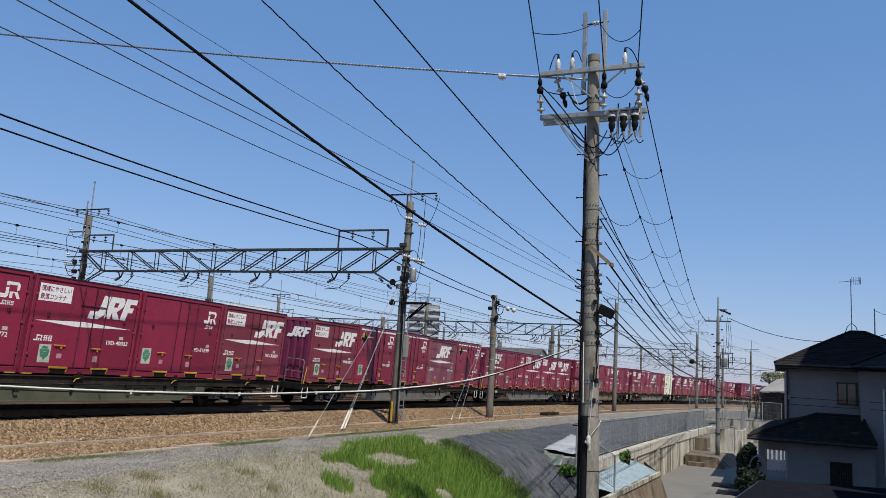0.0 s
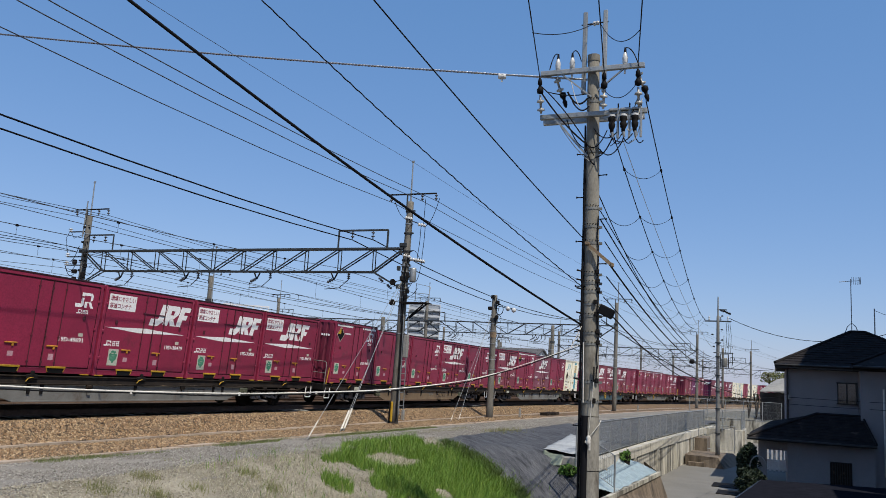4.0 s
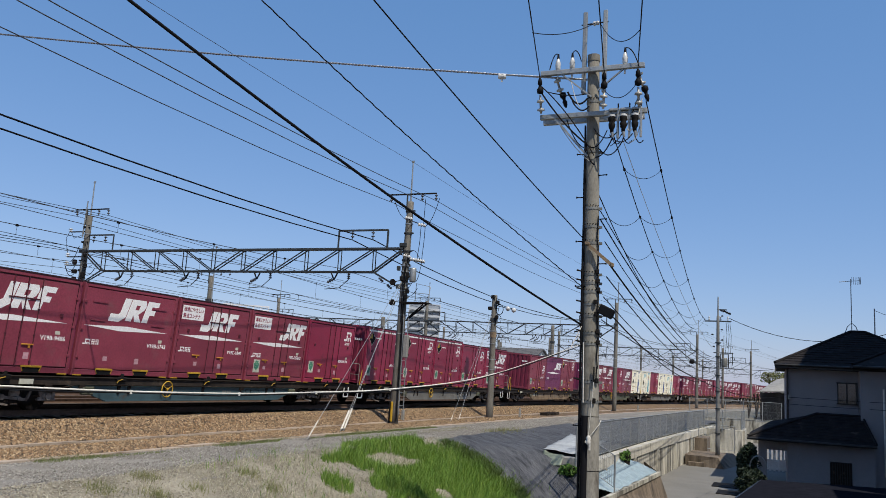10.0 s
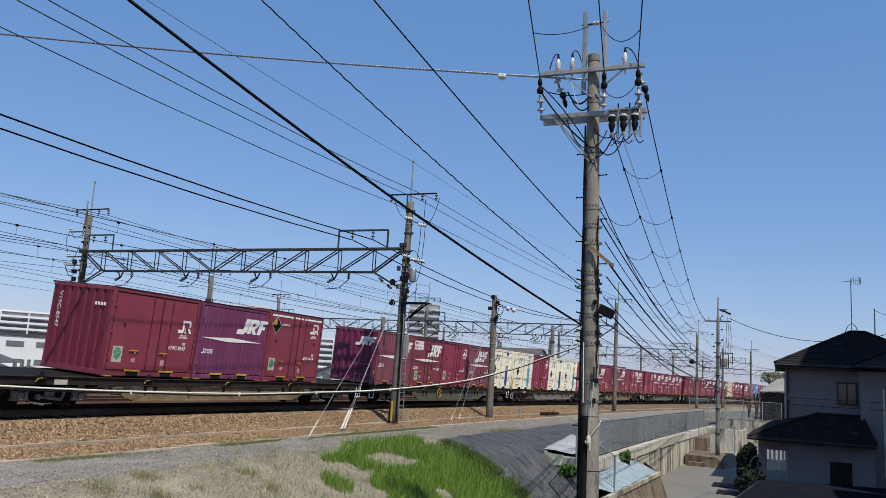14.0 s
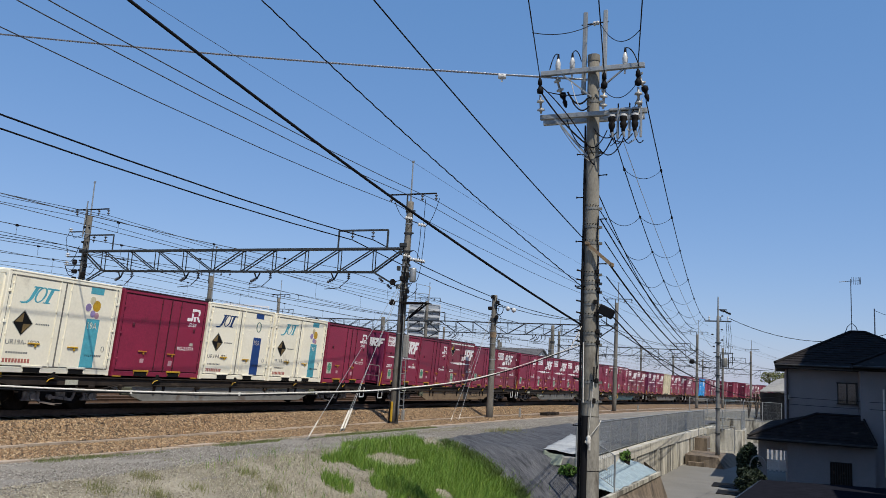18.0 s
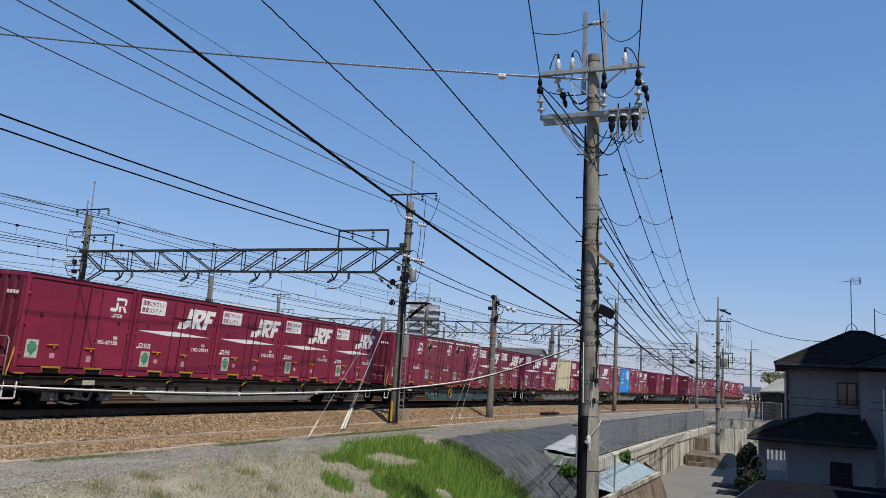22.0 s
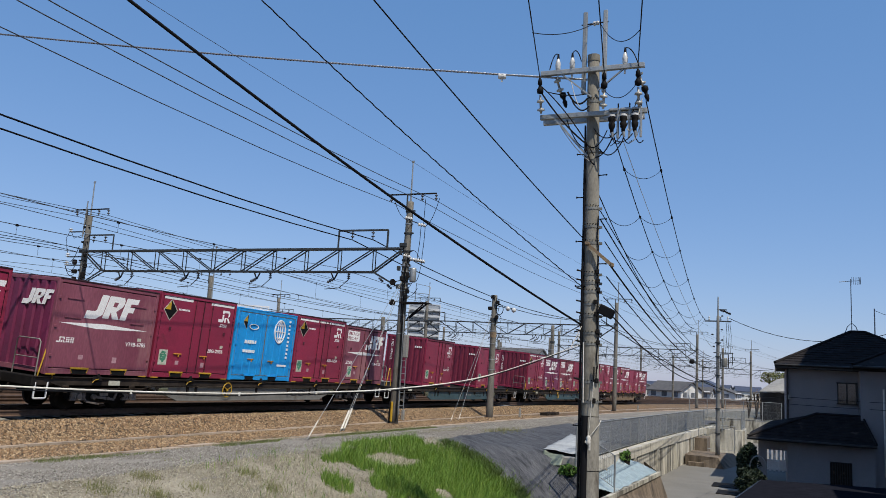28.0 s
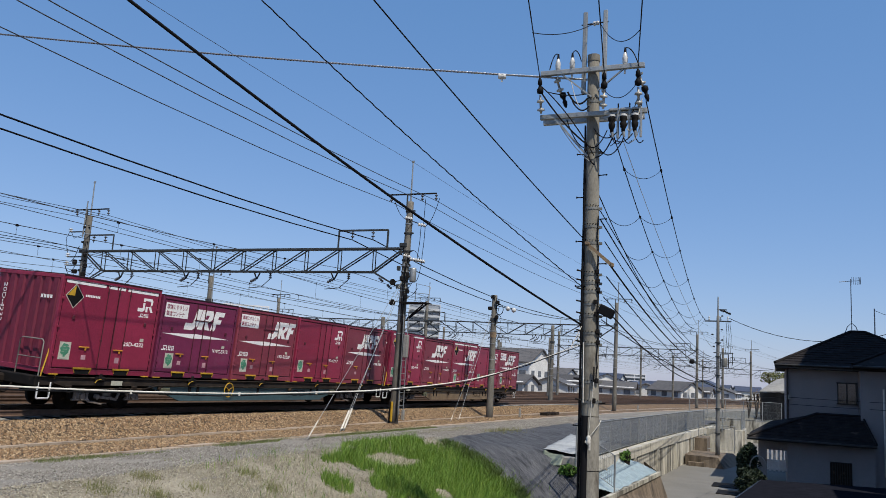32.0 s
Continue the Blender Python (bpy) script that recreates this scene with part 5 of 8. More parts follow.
def gantry(y, o0, o1, zb=8.60, zt=9.65, panels=9):
    a, b = along(y, o0, 0), along(y, o1, 0)
    ob = thing("catenary_gantry", "grey-green steel lattice gantry beam spanning the tracks", "gantry", Matrix.Translation(b), group="gantries")
    d = (a - b)
    L = d.length
    d = d.normalized()
    n = Vector((-d.y, d.x, 0)) * 0.13
    P = lambda t, z, s: d * t + n * s + Vector((0, 0, z))
    for s in (-1, 1):
        part("top_chord", Mesh().beam(P(0.0, zt, s), P(L, zt, s), 0.085, 0.085), TRUSS, ob)
        part("bottom_chord", Mesh().beam(P(1.45, zb, s), P(L - 1.45, zb, s), 0.07, 0.07), TRUSS, ob)
        w = (L - 2.9) / panels
        for i in range(panels + 1):
            part("upright", Mesh().beam(P(1.45 + w * i, zb, s), P(1.45 + w * i, zt, s), 0.035), TRUSS, ob)
        for i in range(panels):
            a0, a1 = (1.45 + w * i, 1.45 + w * (i + 1))
            lo, hi = (a1, a0) if i < panels / 2 else (a0, a1)
            part("diagonal", Mesh().beam(P(lo, zb, s), P(hi, zt, s), 0.045), TRUSS, ob)
        for t, e in ((0.0, 1.45), (L, L - 1.45)):
            part("end_brace", Mesh().beam(P(t, zt - 0.02, s), P(e, zb, s), 0.06), TRUSS, ob)
            part("knee_brace", Mesh().beam(P(t, zb - 0.75, s * 0.4), P(e, zb, s), 0.05), TRUSS, ob)
    for i in range(0, panels + 1):
        part("cross_tie", Mesh().beam(P(1.45 + (L - 2.9) / panels * i, zt, -1), P(1.45 + (L - 2.9) / panels * i, zt, 1), 0.05), TRUSS, ob)
    # raised bracket with insulators for the feeder cables
    br = part("feeder_bracket", Mesh().beam(P(0.85, zt, 0), P(0.85, zt + 0.86, 0), 0.07).beam(P(0.85, zt + 0.86, 0), P(3.35, zt + 0.86, 0), 0.08).beam(P(3.35, zt + 0.86, 0), P(3.35, zt, 0), 0.06), TRUSS, ob, "raised steel feeder bracket")
    for t in (1.6, 2.65):
        part("insulator", insulator(P(t, zt + 0.82, 0), P(t, zt + 0.45, 0), 0.09, 2), GREYPORC, br, "grimy ribbed insulator")
    fr = part("feeder_bracket", Mesh().beam(P(L, zt + 0.86, 0), P(L - 1.95, zt + 0.86, 0), 0.07).beam(P(L - 1.95, zt + 0.86, 0), P(L - 1.95, zt, 0), 0.05), TRUSS, ob, "raised steel feeder bracket")
    for t in (L - 0.6, L - 1.4):
        part("insulator", insulator(P(t, zt + 0.82, 0), P(t, zt + 0.45, 0), 0.09, 2), GREYPORC, fr, "grey ribbed insulator")
    for i, c in enumerate((-CENTRE, -CENTRE + 4.2, -CENTRE + 8.4, -CENTRE + 12.6)):
        t = o1 + c
        if t < L - 1:
            part("hanger", Mesh().beam(P(t - 0.18, zb, 0), P(t, zb - 0.36, 0), 0.05).beam(P(t + 0.18, zb, 0), P(t, zb - 0.36, 0), 0.05), TRUSS, ob)
            part("insulator", insulator(P(t + 0.05, zb - 0.34, 0), P(t + 0.35, zb - 0.48, 0), 0.08), GREYPORC, ob, "grimy ribbed insulator")
            part("insulator", insulator(P(t - 0.75, zb - 0.04, 0), P(t - 0.75, zb - 0.34, 0), 0.08), GREYPORC, ob, "grimy ribbed insulator")
            part("steady_arm", Mesh().tube([P(t - 0.75, zb - 0.34, 0), P(t - 0.3, zb - 0.72, 0), P(t + 0.45, zb - 0.78, 0)], 0.02, 5), TRUSS, ob)
    return ob


GANTRY_Y = [31.65, 73.4, 112.3, 151.0, 190.0]
for i, y in enumerate(GANTRY_Y):
    railway_pole(y, 2.0, lean=0.16 if i == 0 else 0.05)
    railway_pole(y, -16.75, top=11.55, rod=True, lean=0.12 if i == 0 else 0.0)
    gantry(y, -16.75, 2.0)
    if i < 3:
        gantry(y + 1.0, -35.0, -16.6) if i == 1 else None
        railway_pole(y + 1.0, -35.0, arm=i == 1)
FAR_POLE = [o for o in bpy.data.objects if o.name.startswith("catenary_pole")][6]
part("horn", Mesh().lathe((-0.55, -0.2, 6.1), [(0.0, 0), (0.12, 0.0), (0.34, 0.30), (0.36, 0.42), (0.0, 0.36)], 12, (0, -1, 0.1)).beam((-0.5, -0.1, 6.1), (0, 0, 6.2), 0.06), DARKSTEEL, FAR_POLE, "dark round horn")
# slim poles between the gantries
SIGNAL_POLE = railway_pole(43.5, 2.0, top=8.95, arm=False, rod=False, kind="slim weathered concrete pole beside the track")
part("cable_coil", Mesh().tube([(0.35 + 0.22 * math.cos(t), -0.1, 6.15 + 0.3 * math.sin(t)) for t in (2 * math.pi * i / 12 for i in range(25))], 0.02, 5), WIREBLACK, SIGNAL_POLE)
for x, z in ((0.25, 6.55), (-0.2, 6.2), (0.22, 5.7), (-0.05, 6.85)):
    part("junction_box", Mesh().box((x, -0.18, z), (0.2, 0.14, 0.2), bevel=0.02), DARKSTEEL, SIGNAL_POLE)
part("side_arm", Mesh().beam((0, -0.12, 6.4), (1.2, -0.12, 6.15), 0.04), TRUSS, SIGNAL_POLE)
for x, z in ((0.85, 6.2), (1.2, 6.12)):
    part("insulator", Mesh().lathe((x, -0.12, z - 0.14), [(0.0, 0), (0.1, 0.05), (0.14, 0.14), (0.1, 0.24), (0.0, 0.28)], 10), PORCELAIN, SIGNAL_POLE, "round white insulator")
part("cable_coil", Mesh().tube([(0.3 + 0.2 * math.cos(t), -0.16, 5.6 + 0.24 * math.sin(t)) for t in (2 * math.pi * i / 10 for i in range(11))], 0.016, 5).tube([(0.1, -0.2, 6.9), (0.35, -0.2, 6.3), (0.15, -0.2, 5.2)], 0.018, 5), WIREBLACK, SIGNAL_POLE)
part("yellow_band", Mesh().cyl((0, 0, 4.55), (0, 0, 4.85), 0.192, 0.190, 14), BROWNSTEEL, SIGNAL_POLE)
for y, o, top in ((40.8, -15.8, 9.6), (52.0, -9.6, 8.2), (69.0, -2.4, 9.2), (92.0, -10.5, 9.4), (60.0, -26.0, 9.0), (130.0, 1.9, 11.0), (140.0, -8.0, 10.0), (104.0, -22.0, 9.6), (118.0, -28.0, 10.0)):
    railway_pole(y, o, top=top, arm=top > 9.5, rod=top > 9.5, kind="distant grey railway pole with fittings")


def wire(name, pts, r, material, label, group="overhead wires", n=5):
    return solid(name, Mesh().tube(pts, r, n), material, label, "wire", group)


def sagged(p, q, sag, n=14):
    p, q = Vector(p), Vector(q)
    return [p.lerp(q, i / n) - Vector((0, 0, 4 * sag * (i / n) * (1 - i / n))) for i in range(n + 1)]


SPANS = [-9.0] + GANTRY_Y


def span_line(o, z, sag, n=8, first=None, second=None):
    pts = []
    for a, b in zip(SPANS[:-1], SPANS[1:]):
        seg = sagged(along(a, o, z), along(b, o, z), first if first and a < 0 else second if second and a == SPANS[1] else sag, n)
        pts += seg[:-1] if b != SPANS[-1] else seg
    return pts


# feeders on the pole tops, earth wire and feeder cables on the brackets
for base_o, far in ((2.0, 0.0), (-16.75, 0.2)):
    for dx in (-0.80, 0.72, 1.38):
        wire("feeder_wire", span_line(base_o + 0.1 + dx, 11.74 - far, 0.35, 8, 0.62), 0.014, WIREGREY, "thin bare feeder wire along the railway")
    if not far:
        wire("earth_wire", span_line(base_o + 0.3, 13.5, 0.3, 8, 0.42), 0.008, WIREGREY, "thin earth wire on the pole tops")
for o in (0.40, -0.65):
    wire("feeder_cable", span_line(o, 10.08, 0.55, second=0.95), 0.024, WIREBLACK, "thick black feeder cable along the gantries")
for o in (-18.2, -19.2):
    wire("feeder_cable", span_line(o, 10.0, 0.5), 0.018, WIREBLACK, "black feeder cable along the gantries")

for a, cant in TRACKS[:6]:
    ln = thing("overhead_contact_line", "sagging messenger wire with droppers and contact wire", "overhead line", group="overhead contact lines")
    o = CENTRE + a + 0.25
    zc, zm = RAIL_Z + 5.15, RAIL_Z + 6.05
    part("contact_wire", Mesh().tube(span_line(o, zc, 0.03), 0.009, 4), WIREGREY, ln)
    part("messenger_wire", Mesh().tube(span_line(o, zm, 0.40, 8, 0.70), 0.012, 4), WIREGREY, ln)
    for p, q in zip(SPANS[:-2], SPANS[1:-1]):
        for i in range(1, 9):
            t = i / 9
            y = p + (q - p) * t
            A = along(p, o, zm).lerp(along(q, o, zm), t) - Vector((0, 0, (2.8 if p < 0 else 1.6) * t * (1 - t)))
            C = along(p, o, zc).lerp(along(q, o, zc), t) - Vector((0, 0, 0.12 * t * (1 - t)))
            part("dropper", Mesh().tube([A, C], 0.006, 4), WIREGREY, ln)
            part("clip", Mesh().box(A, (0.03, 0.10, 0.07)), WIREBLACK, ln)

# gear on the first pole: ladder, platform, small transformer, discs
POLE_A = [o for o in bpy.data.objects if o.name == "catenary_pole"][0]
for x in (0.26, 0.47):
    part("ladder_stile", Mesh().beam((x + 0.04, -0.16, 0.5), (x, -0.16, 4.6), 0.03), GALV, POLE_A)
for i in range(15):
    part("ladder_rung", Mesh().cyl((0.29, -0.16, 0.6 + 0.27 * i), (0.49, -0.16, 0.6 + 0.27 * i), 0.013, n=6), GALV, POLE_A)
part("work_platform", Mesh().box((0.68, 0.0, 5.26), (1.3, 0.6, 0.05)).beam((1.22, 0, 5.22), (0.30, 0, 4.5), 0.06).beam((0.95, 0.22, 5.22), (0.25, 0.2, 4.6), 0.045), DARKSTEEL, POLE_A, "dark steel work platform")
part("platform_rail", Mesh().tube([(0.78, -0.25, 5.26), (0.80, -0.25, 6.08), (1.48, -0.25, 5.94), (1.36, -0.25, 5.26)], 0.018, 5).tube([(0.78, -0.25, 5.68), (1.42, -0.25, 5.62)], 0.014, 5), GALV, POLE_A)
part("transformer", Mesh().lathe((0.54, -0.1, 6.16), [(0.0, 0), (0.13, 0.0), (0.145, 0.05), (0.145, 0.55), (0.12, 0.62), (0.0, 0.64)], 14), GALV, POLE_A, "small grey pole transformer")
part("transformer_bracket", Mesh().box((0.36, -0.05, 6.3), (0.36, 0.06, 0.05)).box((0.36, -0.05, 6.7), (0.36, 0.06, 0.05)), TRUSS, POLE_A)
part("equipment_box", Mesh().box((0.42, -0.12, 3.38), (0.20, 0.2, 0.96), bevel=0.02), CONCRETE, POLE_A, "tall pale grey equipment box")
part("insulator_arm", Mesh().beam((0.15, -0.1, 8.95), (1.0, -0.1, 8.62), 0.045), TRUSS, POLE_A)
part("insulator_arm", Mesh().beam((0.1, -0.1, 7.22), (1.05, -0.1, 7.0), 0.045), TRUSS, POLE_A)
for dx, z in ((0.19, 8.99), (0.84, 8.68), (0.21, 7.30), (0.55, 7.15), (0.9, 7.09)):
    part("insulator", insulator((dx - 0.19, -0.14, z + 0.03), (dx + 0.19, -0.14, z - 0.04), 0.085), PORCELAIN, POLE_A, "white ribbed insulator")
for x, z in ((-0.41, 6.15), (-0.36, 5.26)):
    part("warning_disc", Mesh().cyl((x, -0.1, z), (x, -0.16, z), 0.14, n=14).beam((x, -0.12, z), (0, -0.05, z + 0.1), 0.03), DARKSTEEL, POLE_A, "dark round warning disc")
part("hazard_sleeve", Mesh().box((0.0, -0.24, 0.6), (0.09, 0.08, 0.84), bevel=0.02), YELLOW, POLE_A, "yellow and black striped guard")
part("guard_board", Mesh().box((-0.10, -0.20, 0.55), (0.09, 0.08, 0.9), bevel=0.01), DARKSTEEL, POLE_A)
for pts, r in (([(0.80, -0.14, 8.6), (0.78, -0.14, 7.9), (0.70, -0.14, 7.15)], 0.014), ([(1.0, -0.14, 8.6), (0.98, -0.14, 7.9), (0.92, -0.14, 7.1)], 0.014), ([(0.22, -0.2, 0.2), (0.22, -0.2, 3.0), (0.2, -0.2, 6.6), (0.3, -0.16, 7.2)], 0.024), ([(0.15, -0.2, 4.4), (0.12, -0.2, 6.0), (0.2, -0.2, 7.0)], 0.02)):
    part("down_cable", Mesh().tube(pts, r, 5), WIREBLACK, POLE_A)
# jumper loops and small fittings along the shaft
for x0, z0, x1, z1, sg in ((1.62, 9.85, 0.95, 8.62, 0.30), (0.95, 9.85, 0.9, 8.65, 0.05), (-0.58, 9.85, 0.1, 8.95, 0.22), (0.2, 7.3, 0.85, 7.1, -0.35), (0.3, 7.1, 0.55, 6.8, 0.2), (0.05, 6.6, 0.6, 6.2, 0.28), (0.1, 6.0, 0.5, 6.1, 0.22), (0.2, 5.6, 0.8, 5.9, 0.2), (0.95, 7.05, 0.72, 6.2, 0.15)):
    part("jumper_cable", Mesh().tube([Vector((x0, -0.16, z0)).lerp(Vector((x1, -0.12, z1)), i / 8) - Vector((0, 0, 4 * sg * (i / 8) * (1 - i / 8))) for i in range(9)], 0.013, 5), WIREBLACK, POLE_A)
for z in (5.45, 5.75, 6.05, 6.35, 6.6, 6.85, 7.1, 7.5, 8.3, 9.3):
    part("clamp", Mesh().cyl((0.016 * z, 0, z), (0.016 * z, 0, z + 0.06), 0.19, n=12).box((0.016 * z + 0.2, -0.08, z + 0.03), (0.2, 0.06, 0.06)), TRUSS if z > 7 else GALV, POLE_A)
for x, z in ((-0.12, 6.75), (0.33, 6.45), (-0.1, 5.95), (0.36, 5.75), (0.05, 6.3), (0.3, 5.5), (-0.08, 7.45)):
    part("junction_box", Mesh().box((x, -0.2, z), (0.15, 0.12, 0.2), bevel=0.02), DARKSTEEL if x > 0 else TRUSS, POLE_A, "small dark junction box")
for x, z in ((-1.05, 6.27), (-0.62, 5.96)):
    part("insulator", insulator((x - 0.12, 0, z + 0.09), (x + 0.12, 0, z - 0.09), 0.06), GREYPORC, POLE_A, "grey ribbed insulator")
POLE_L = [o for o in bpy.data.objects if o.name == "catenary_pole.001"][0]
for z in (8.7, 7.35, 6.9):
    part("side_arm", Mesh().box((-0.55, -0.05, z), (1.0, 0.06, 0.06), bevel=0.006), TRUSS, POLE_L)
    part("insulator", insulator((-1.05, -0.05, z - 0.02), (-1.05, -0.05, z + 0.22), 0.11, 2), PORCELAIN, POLE_L, "white ribbed insulator")
part("second_rod", Mesh().cyl((-0.10, -0.12, 8.4), (-0.02, -0.12, 10.35), 0.04, 0.03, 8), GALV, POLE_L)
for x, z, sx, sz in ((0.30, 6.35, 0.22, 0.30), (-0.30, 6.55, 0.26, 0.22), (0.38, 6.85, 0.18, 0.22), (-0.36, 7.05, 0.2, 0.26), (0.26, 7.45, 0.16, 0.2), (-0.28, 6.15, 0.2, 0.24)):
    part("junction_box", Mesh().box((x, -0.18, z), (sx, 0.16, sz), bevel=0.02), DARKSTEEL, POLE_L, "small dark junction box")
for x0, z0, x1, z1, sg in ((0.2, 7.2, 0.9, 6.9, 0.25), (0.3, 6.6, 1.1, 6.7, 0.3), (-0.2, 7.0, -0.9, 6.7, 0.3), (0.1, 6.3, 0.8, 6.2, 0.22), (-0.3, 6.4, -1.0, 6.9, 0.28), (0.2, 8.2, 0.7, 7.4, 0.2), (-0.15, 7.9, -0.6, 7.1, 0.15)):
    part("jumper_cable", Mesh().tube(sagged((x0, -0.2, z0), (x1, -0.2, z1), sg, 8), 0.018, 5), WIREBLACK, POLE_L)
part("hazard_plate", Mesh().box((0.02, -0.24, 4.9), (0.24, 0.03, 0.62), bevel=0.01), YELLOW, POLE_L, "yellow warning plate")
part("hazard_sign", Mesh().prism([(-0.16, 5.45), (0.20, 5.45), (0.02, 5.80)], -0.26, -0.23, 1), YELLOW, POLE_L, "yellow triangular warning sign")
part("jumper_cable", Mesh().tube([(-1.05, -0.05, 8.8), (-1.3, -0.05, 8.4), (-1.2, -0.05, 7.9), (-1.05, -0.05, 7.5)], 0.014, 5).tube([(-1.05, -0.05, 8.75), (-0.7, -0.1, 8.35), (-0.2, -0.1, 8.5)], 0.014, 5), WIREBLACK, POLE_L)
for z in (6.6, 7.1, 7.6, 8.1, 8.9):
    part("clamp", Mesh().cyl((0, 0, z), (0, 0, z + 0.07), 0.19, n=12).box((0.2, -0.08, z + 0.03), (0.2, 0.06, 0.06)), DARKSTEEL, POLE_L)


def guy(p, q, cover, label):
    ob = thing("guy_wire", label, "guy wire", group="guy wires")
    p, q = Vector(p), Vector(q)
    part("strand", Mesh().tube([p, q], 0.010, 5), GALV, ob)
    part("cover", Mesh().tube([q.lerp(p, 0.01), q.lerp(p, cover)], 0.036 if cover > 0.1 else 0.022, 7), SLEEVE, ob, "white plastic guard sleeve")


guy((-15.0, 31.5, 8.2), (-13.0, 21.4, 2.1), 0.08, "thin guy wire anchored in the gravel verge")
guy((-15.0, 31.5, 8.2), (-14.0, 25.4, 2.1), 0.12, "guy wire with a thick white guard sleeve")
guy((-15.05, 31.4, 7.6), (-13.95, 25.1, 2.1), 0.12, "guy wire with a thick white guard sleeve")
guy((-14.9, 43.4, 7.7), (-14.4, 36.6, 2.05), 0.05, "thin guy wire of the slim pole")
guy((-14.9, 43.4, 7.9), (-14.6, 38.2, 2.05), 0.05, "thin guy wire of the slim pole")



# ---- street power line ----
PX, PY = -3.30, 15.7
def on_pole(z):
    return Vector((-3.245 - 0.0165 * z, PY, z))


POLE = thing("utility_pole", "tall weathered concrete power pole with steel crossarms and cables", "utility pole", Matrix.Translation((0, 0, 0)))
b0, t0 = on_pole(-0.2), on_pole(10.82)
part("shaft", shaft(b0, t0, 0.205, 0.118, 20), POLECONC, POLE)
part("cap", Mesh().cyl(on_pole(10.78), on_pole(10.92), 0.13, 0.125, 18), POLECONC, POLE)
BAND = mat("dull_slotted_band", (0.24, 0.24, 0.22), (0.14, 0.14, 0.13), 0.6, 0.2, scale=9, bump=0.1)
for z in (9.97, 8.9, 7.72, 7.34, 7.01, 6.38, 6.2, 6.03, 5.78, 5.55, 5.21, 5.0, 4.27, 3.89):
    sb = part("steel_band", bands(b0, t0, 0.205, 0.118, ((z + 0.2) / 11.1,), 0.045), BAND, POLE)
    c, r = on_pole(z), 0.205 - 0.087 * (z + 0.2) / 11.1 + 0.014
    # small black plates stand for the shaded slots of the band
    M = Mesh()
    for k in range(7):
        a = -2.7 + 0.37 * k
        M.box(c + Vector((r * math.cos(a), r * math.sin(a), 0)), (0.022, 0.012, 0.016), Matrix.Rotation(a + math.pi / 2, 4, "Z"))
    tagged(part("band_slot", M, BLACK, sb), kind="stuff")
    if z < 6.5:
        a = -0.5 - 0.5 * (z % 1)
        part("band_bolt", Mesh().box(c + Vector((0.19 * math.cos(a), 0.22 * math.sin(a), 0)), (0.07, 0.06, 0.09), bevel=0.01), DARKSTEEL, sb)
        part("band_pin", Mesh().cyl(c + Vector((-0.14, -0.2, 0)), c + Vector((-0.24, -0.24, 0.02)), 0.016, n=6), DARKSTEEL, sb)
for z in (3.58, 2.57):
    c, r = on_pole(z), 0.205 - 0.087 * (z + 0.2) / 11.1 + 0.002
    part("joint_ring", Mesh().cyl(c, c + Vector((0, 0, 0.014)), r, r, 20), DARKSTEEL, POLE)
part("white_pipe", Mesh().tube([(-3.43, PY - 0.16, 5.0), (-3.40, PY - 0.19, 3.84)], 0.012, 6), SLEEVE, POLE, "thin white cable pipe")
part("hanging_cable", Mesh().tube([(-3.47, PY - 0.12, 7.25), (-3.50, PY - 0.12, 6.8), (-3.51, PY - 0.12, 6.3), (-3.49, PY - 0.12, 6.05), (-3.45, PY - 0.12, 6.1)], 0.022, 6), WIREBLACK, POLE)
for i in range(13):
    z = 3.4 + 0.45 * i
    s = 1 if i % 2 else -1
    c = on_pole(z)
    part("step_bolt", Mesh().cyl(c + Vector((s * 0.12, -0.03, 0)), c + Vector((s * 0.30, -0.06, 0)), 0.011, n=6).cyl(c + Vector((s * 0.29, -0.06, 0)), c + Vector((s * 0.31, -0.06, 0)), 0.02, n=6), DARKSTEEL, POLE)


def channel(x0, x1, z, y):
    """Crossarm of a pressed channel with slots."""
    M = Mesh()
    M.box(((x0 + x1) / 2, y, z), (x1 - x0, 0.09, 0.10), bevel=0.008)
    n = 7
    for i in range(n):
        M.cyl((x0 + (i + 0.5) * (x1 - x0) / n, y - 0.052, z), (x0 + (i + 0.5) * (x1 - x0) / n, y - 0.046, z), 0.016, n=6)
    return M


part("crossarm", channel(-4.49, -2.36, 10.545, PY - 0.18), GALV, POLE, "upper galvanised crossarm")
part("crossarm", channel(-4.46, -2.29, 9.585, PY - 0.20), GALV, POLE, "lower galvanised crossarm")
part("crossarm", channel(-4.50, -2.40, 9.60, PY + 0.20), GALV, POLE, "lower galvanised crossarm")
for x in (-3.62, -3.20):
    part("top_post", Mesh().box((x, PY, 11.0), (0.085, 0.085, 1.78), bevel=0.01), GALV, POLE, "galvanised raised post")
part("top_bolt", Mesh().cyl((-3.70, PY, 11.62), (-3.14, PY, 11.64), 0.014, n=6), DARKSTEEL, POLE)
part("insulator", insulator((-3.47, PY, 11.62), (-3.33, PY, 11.64), 0.05, 2), PORCELAIN, POLE, "white spool insulator")
part("arm_brace", Mesh().beam((-4.1, PY - 0.2, 10.55), (-3.42, PY - 0.14, 9.98), 0.03), GALV, POLE)
part("arm_brace", Mesh().beam((-4.15, PY - 0.22, 9.55), (-3.46, PY - 0.16, 8.72), 0.04), GALV, POLE)
part("arm_brace", Mesh().beam((-2.7, PY - 0.2, 10.55), (-3.3, PY - 0.14, 10.1), 0.03), GALV, POLE)
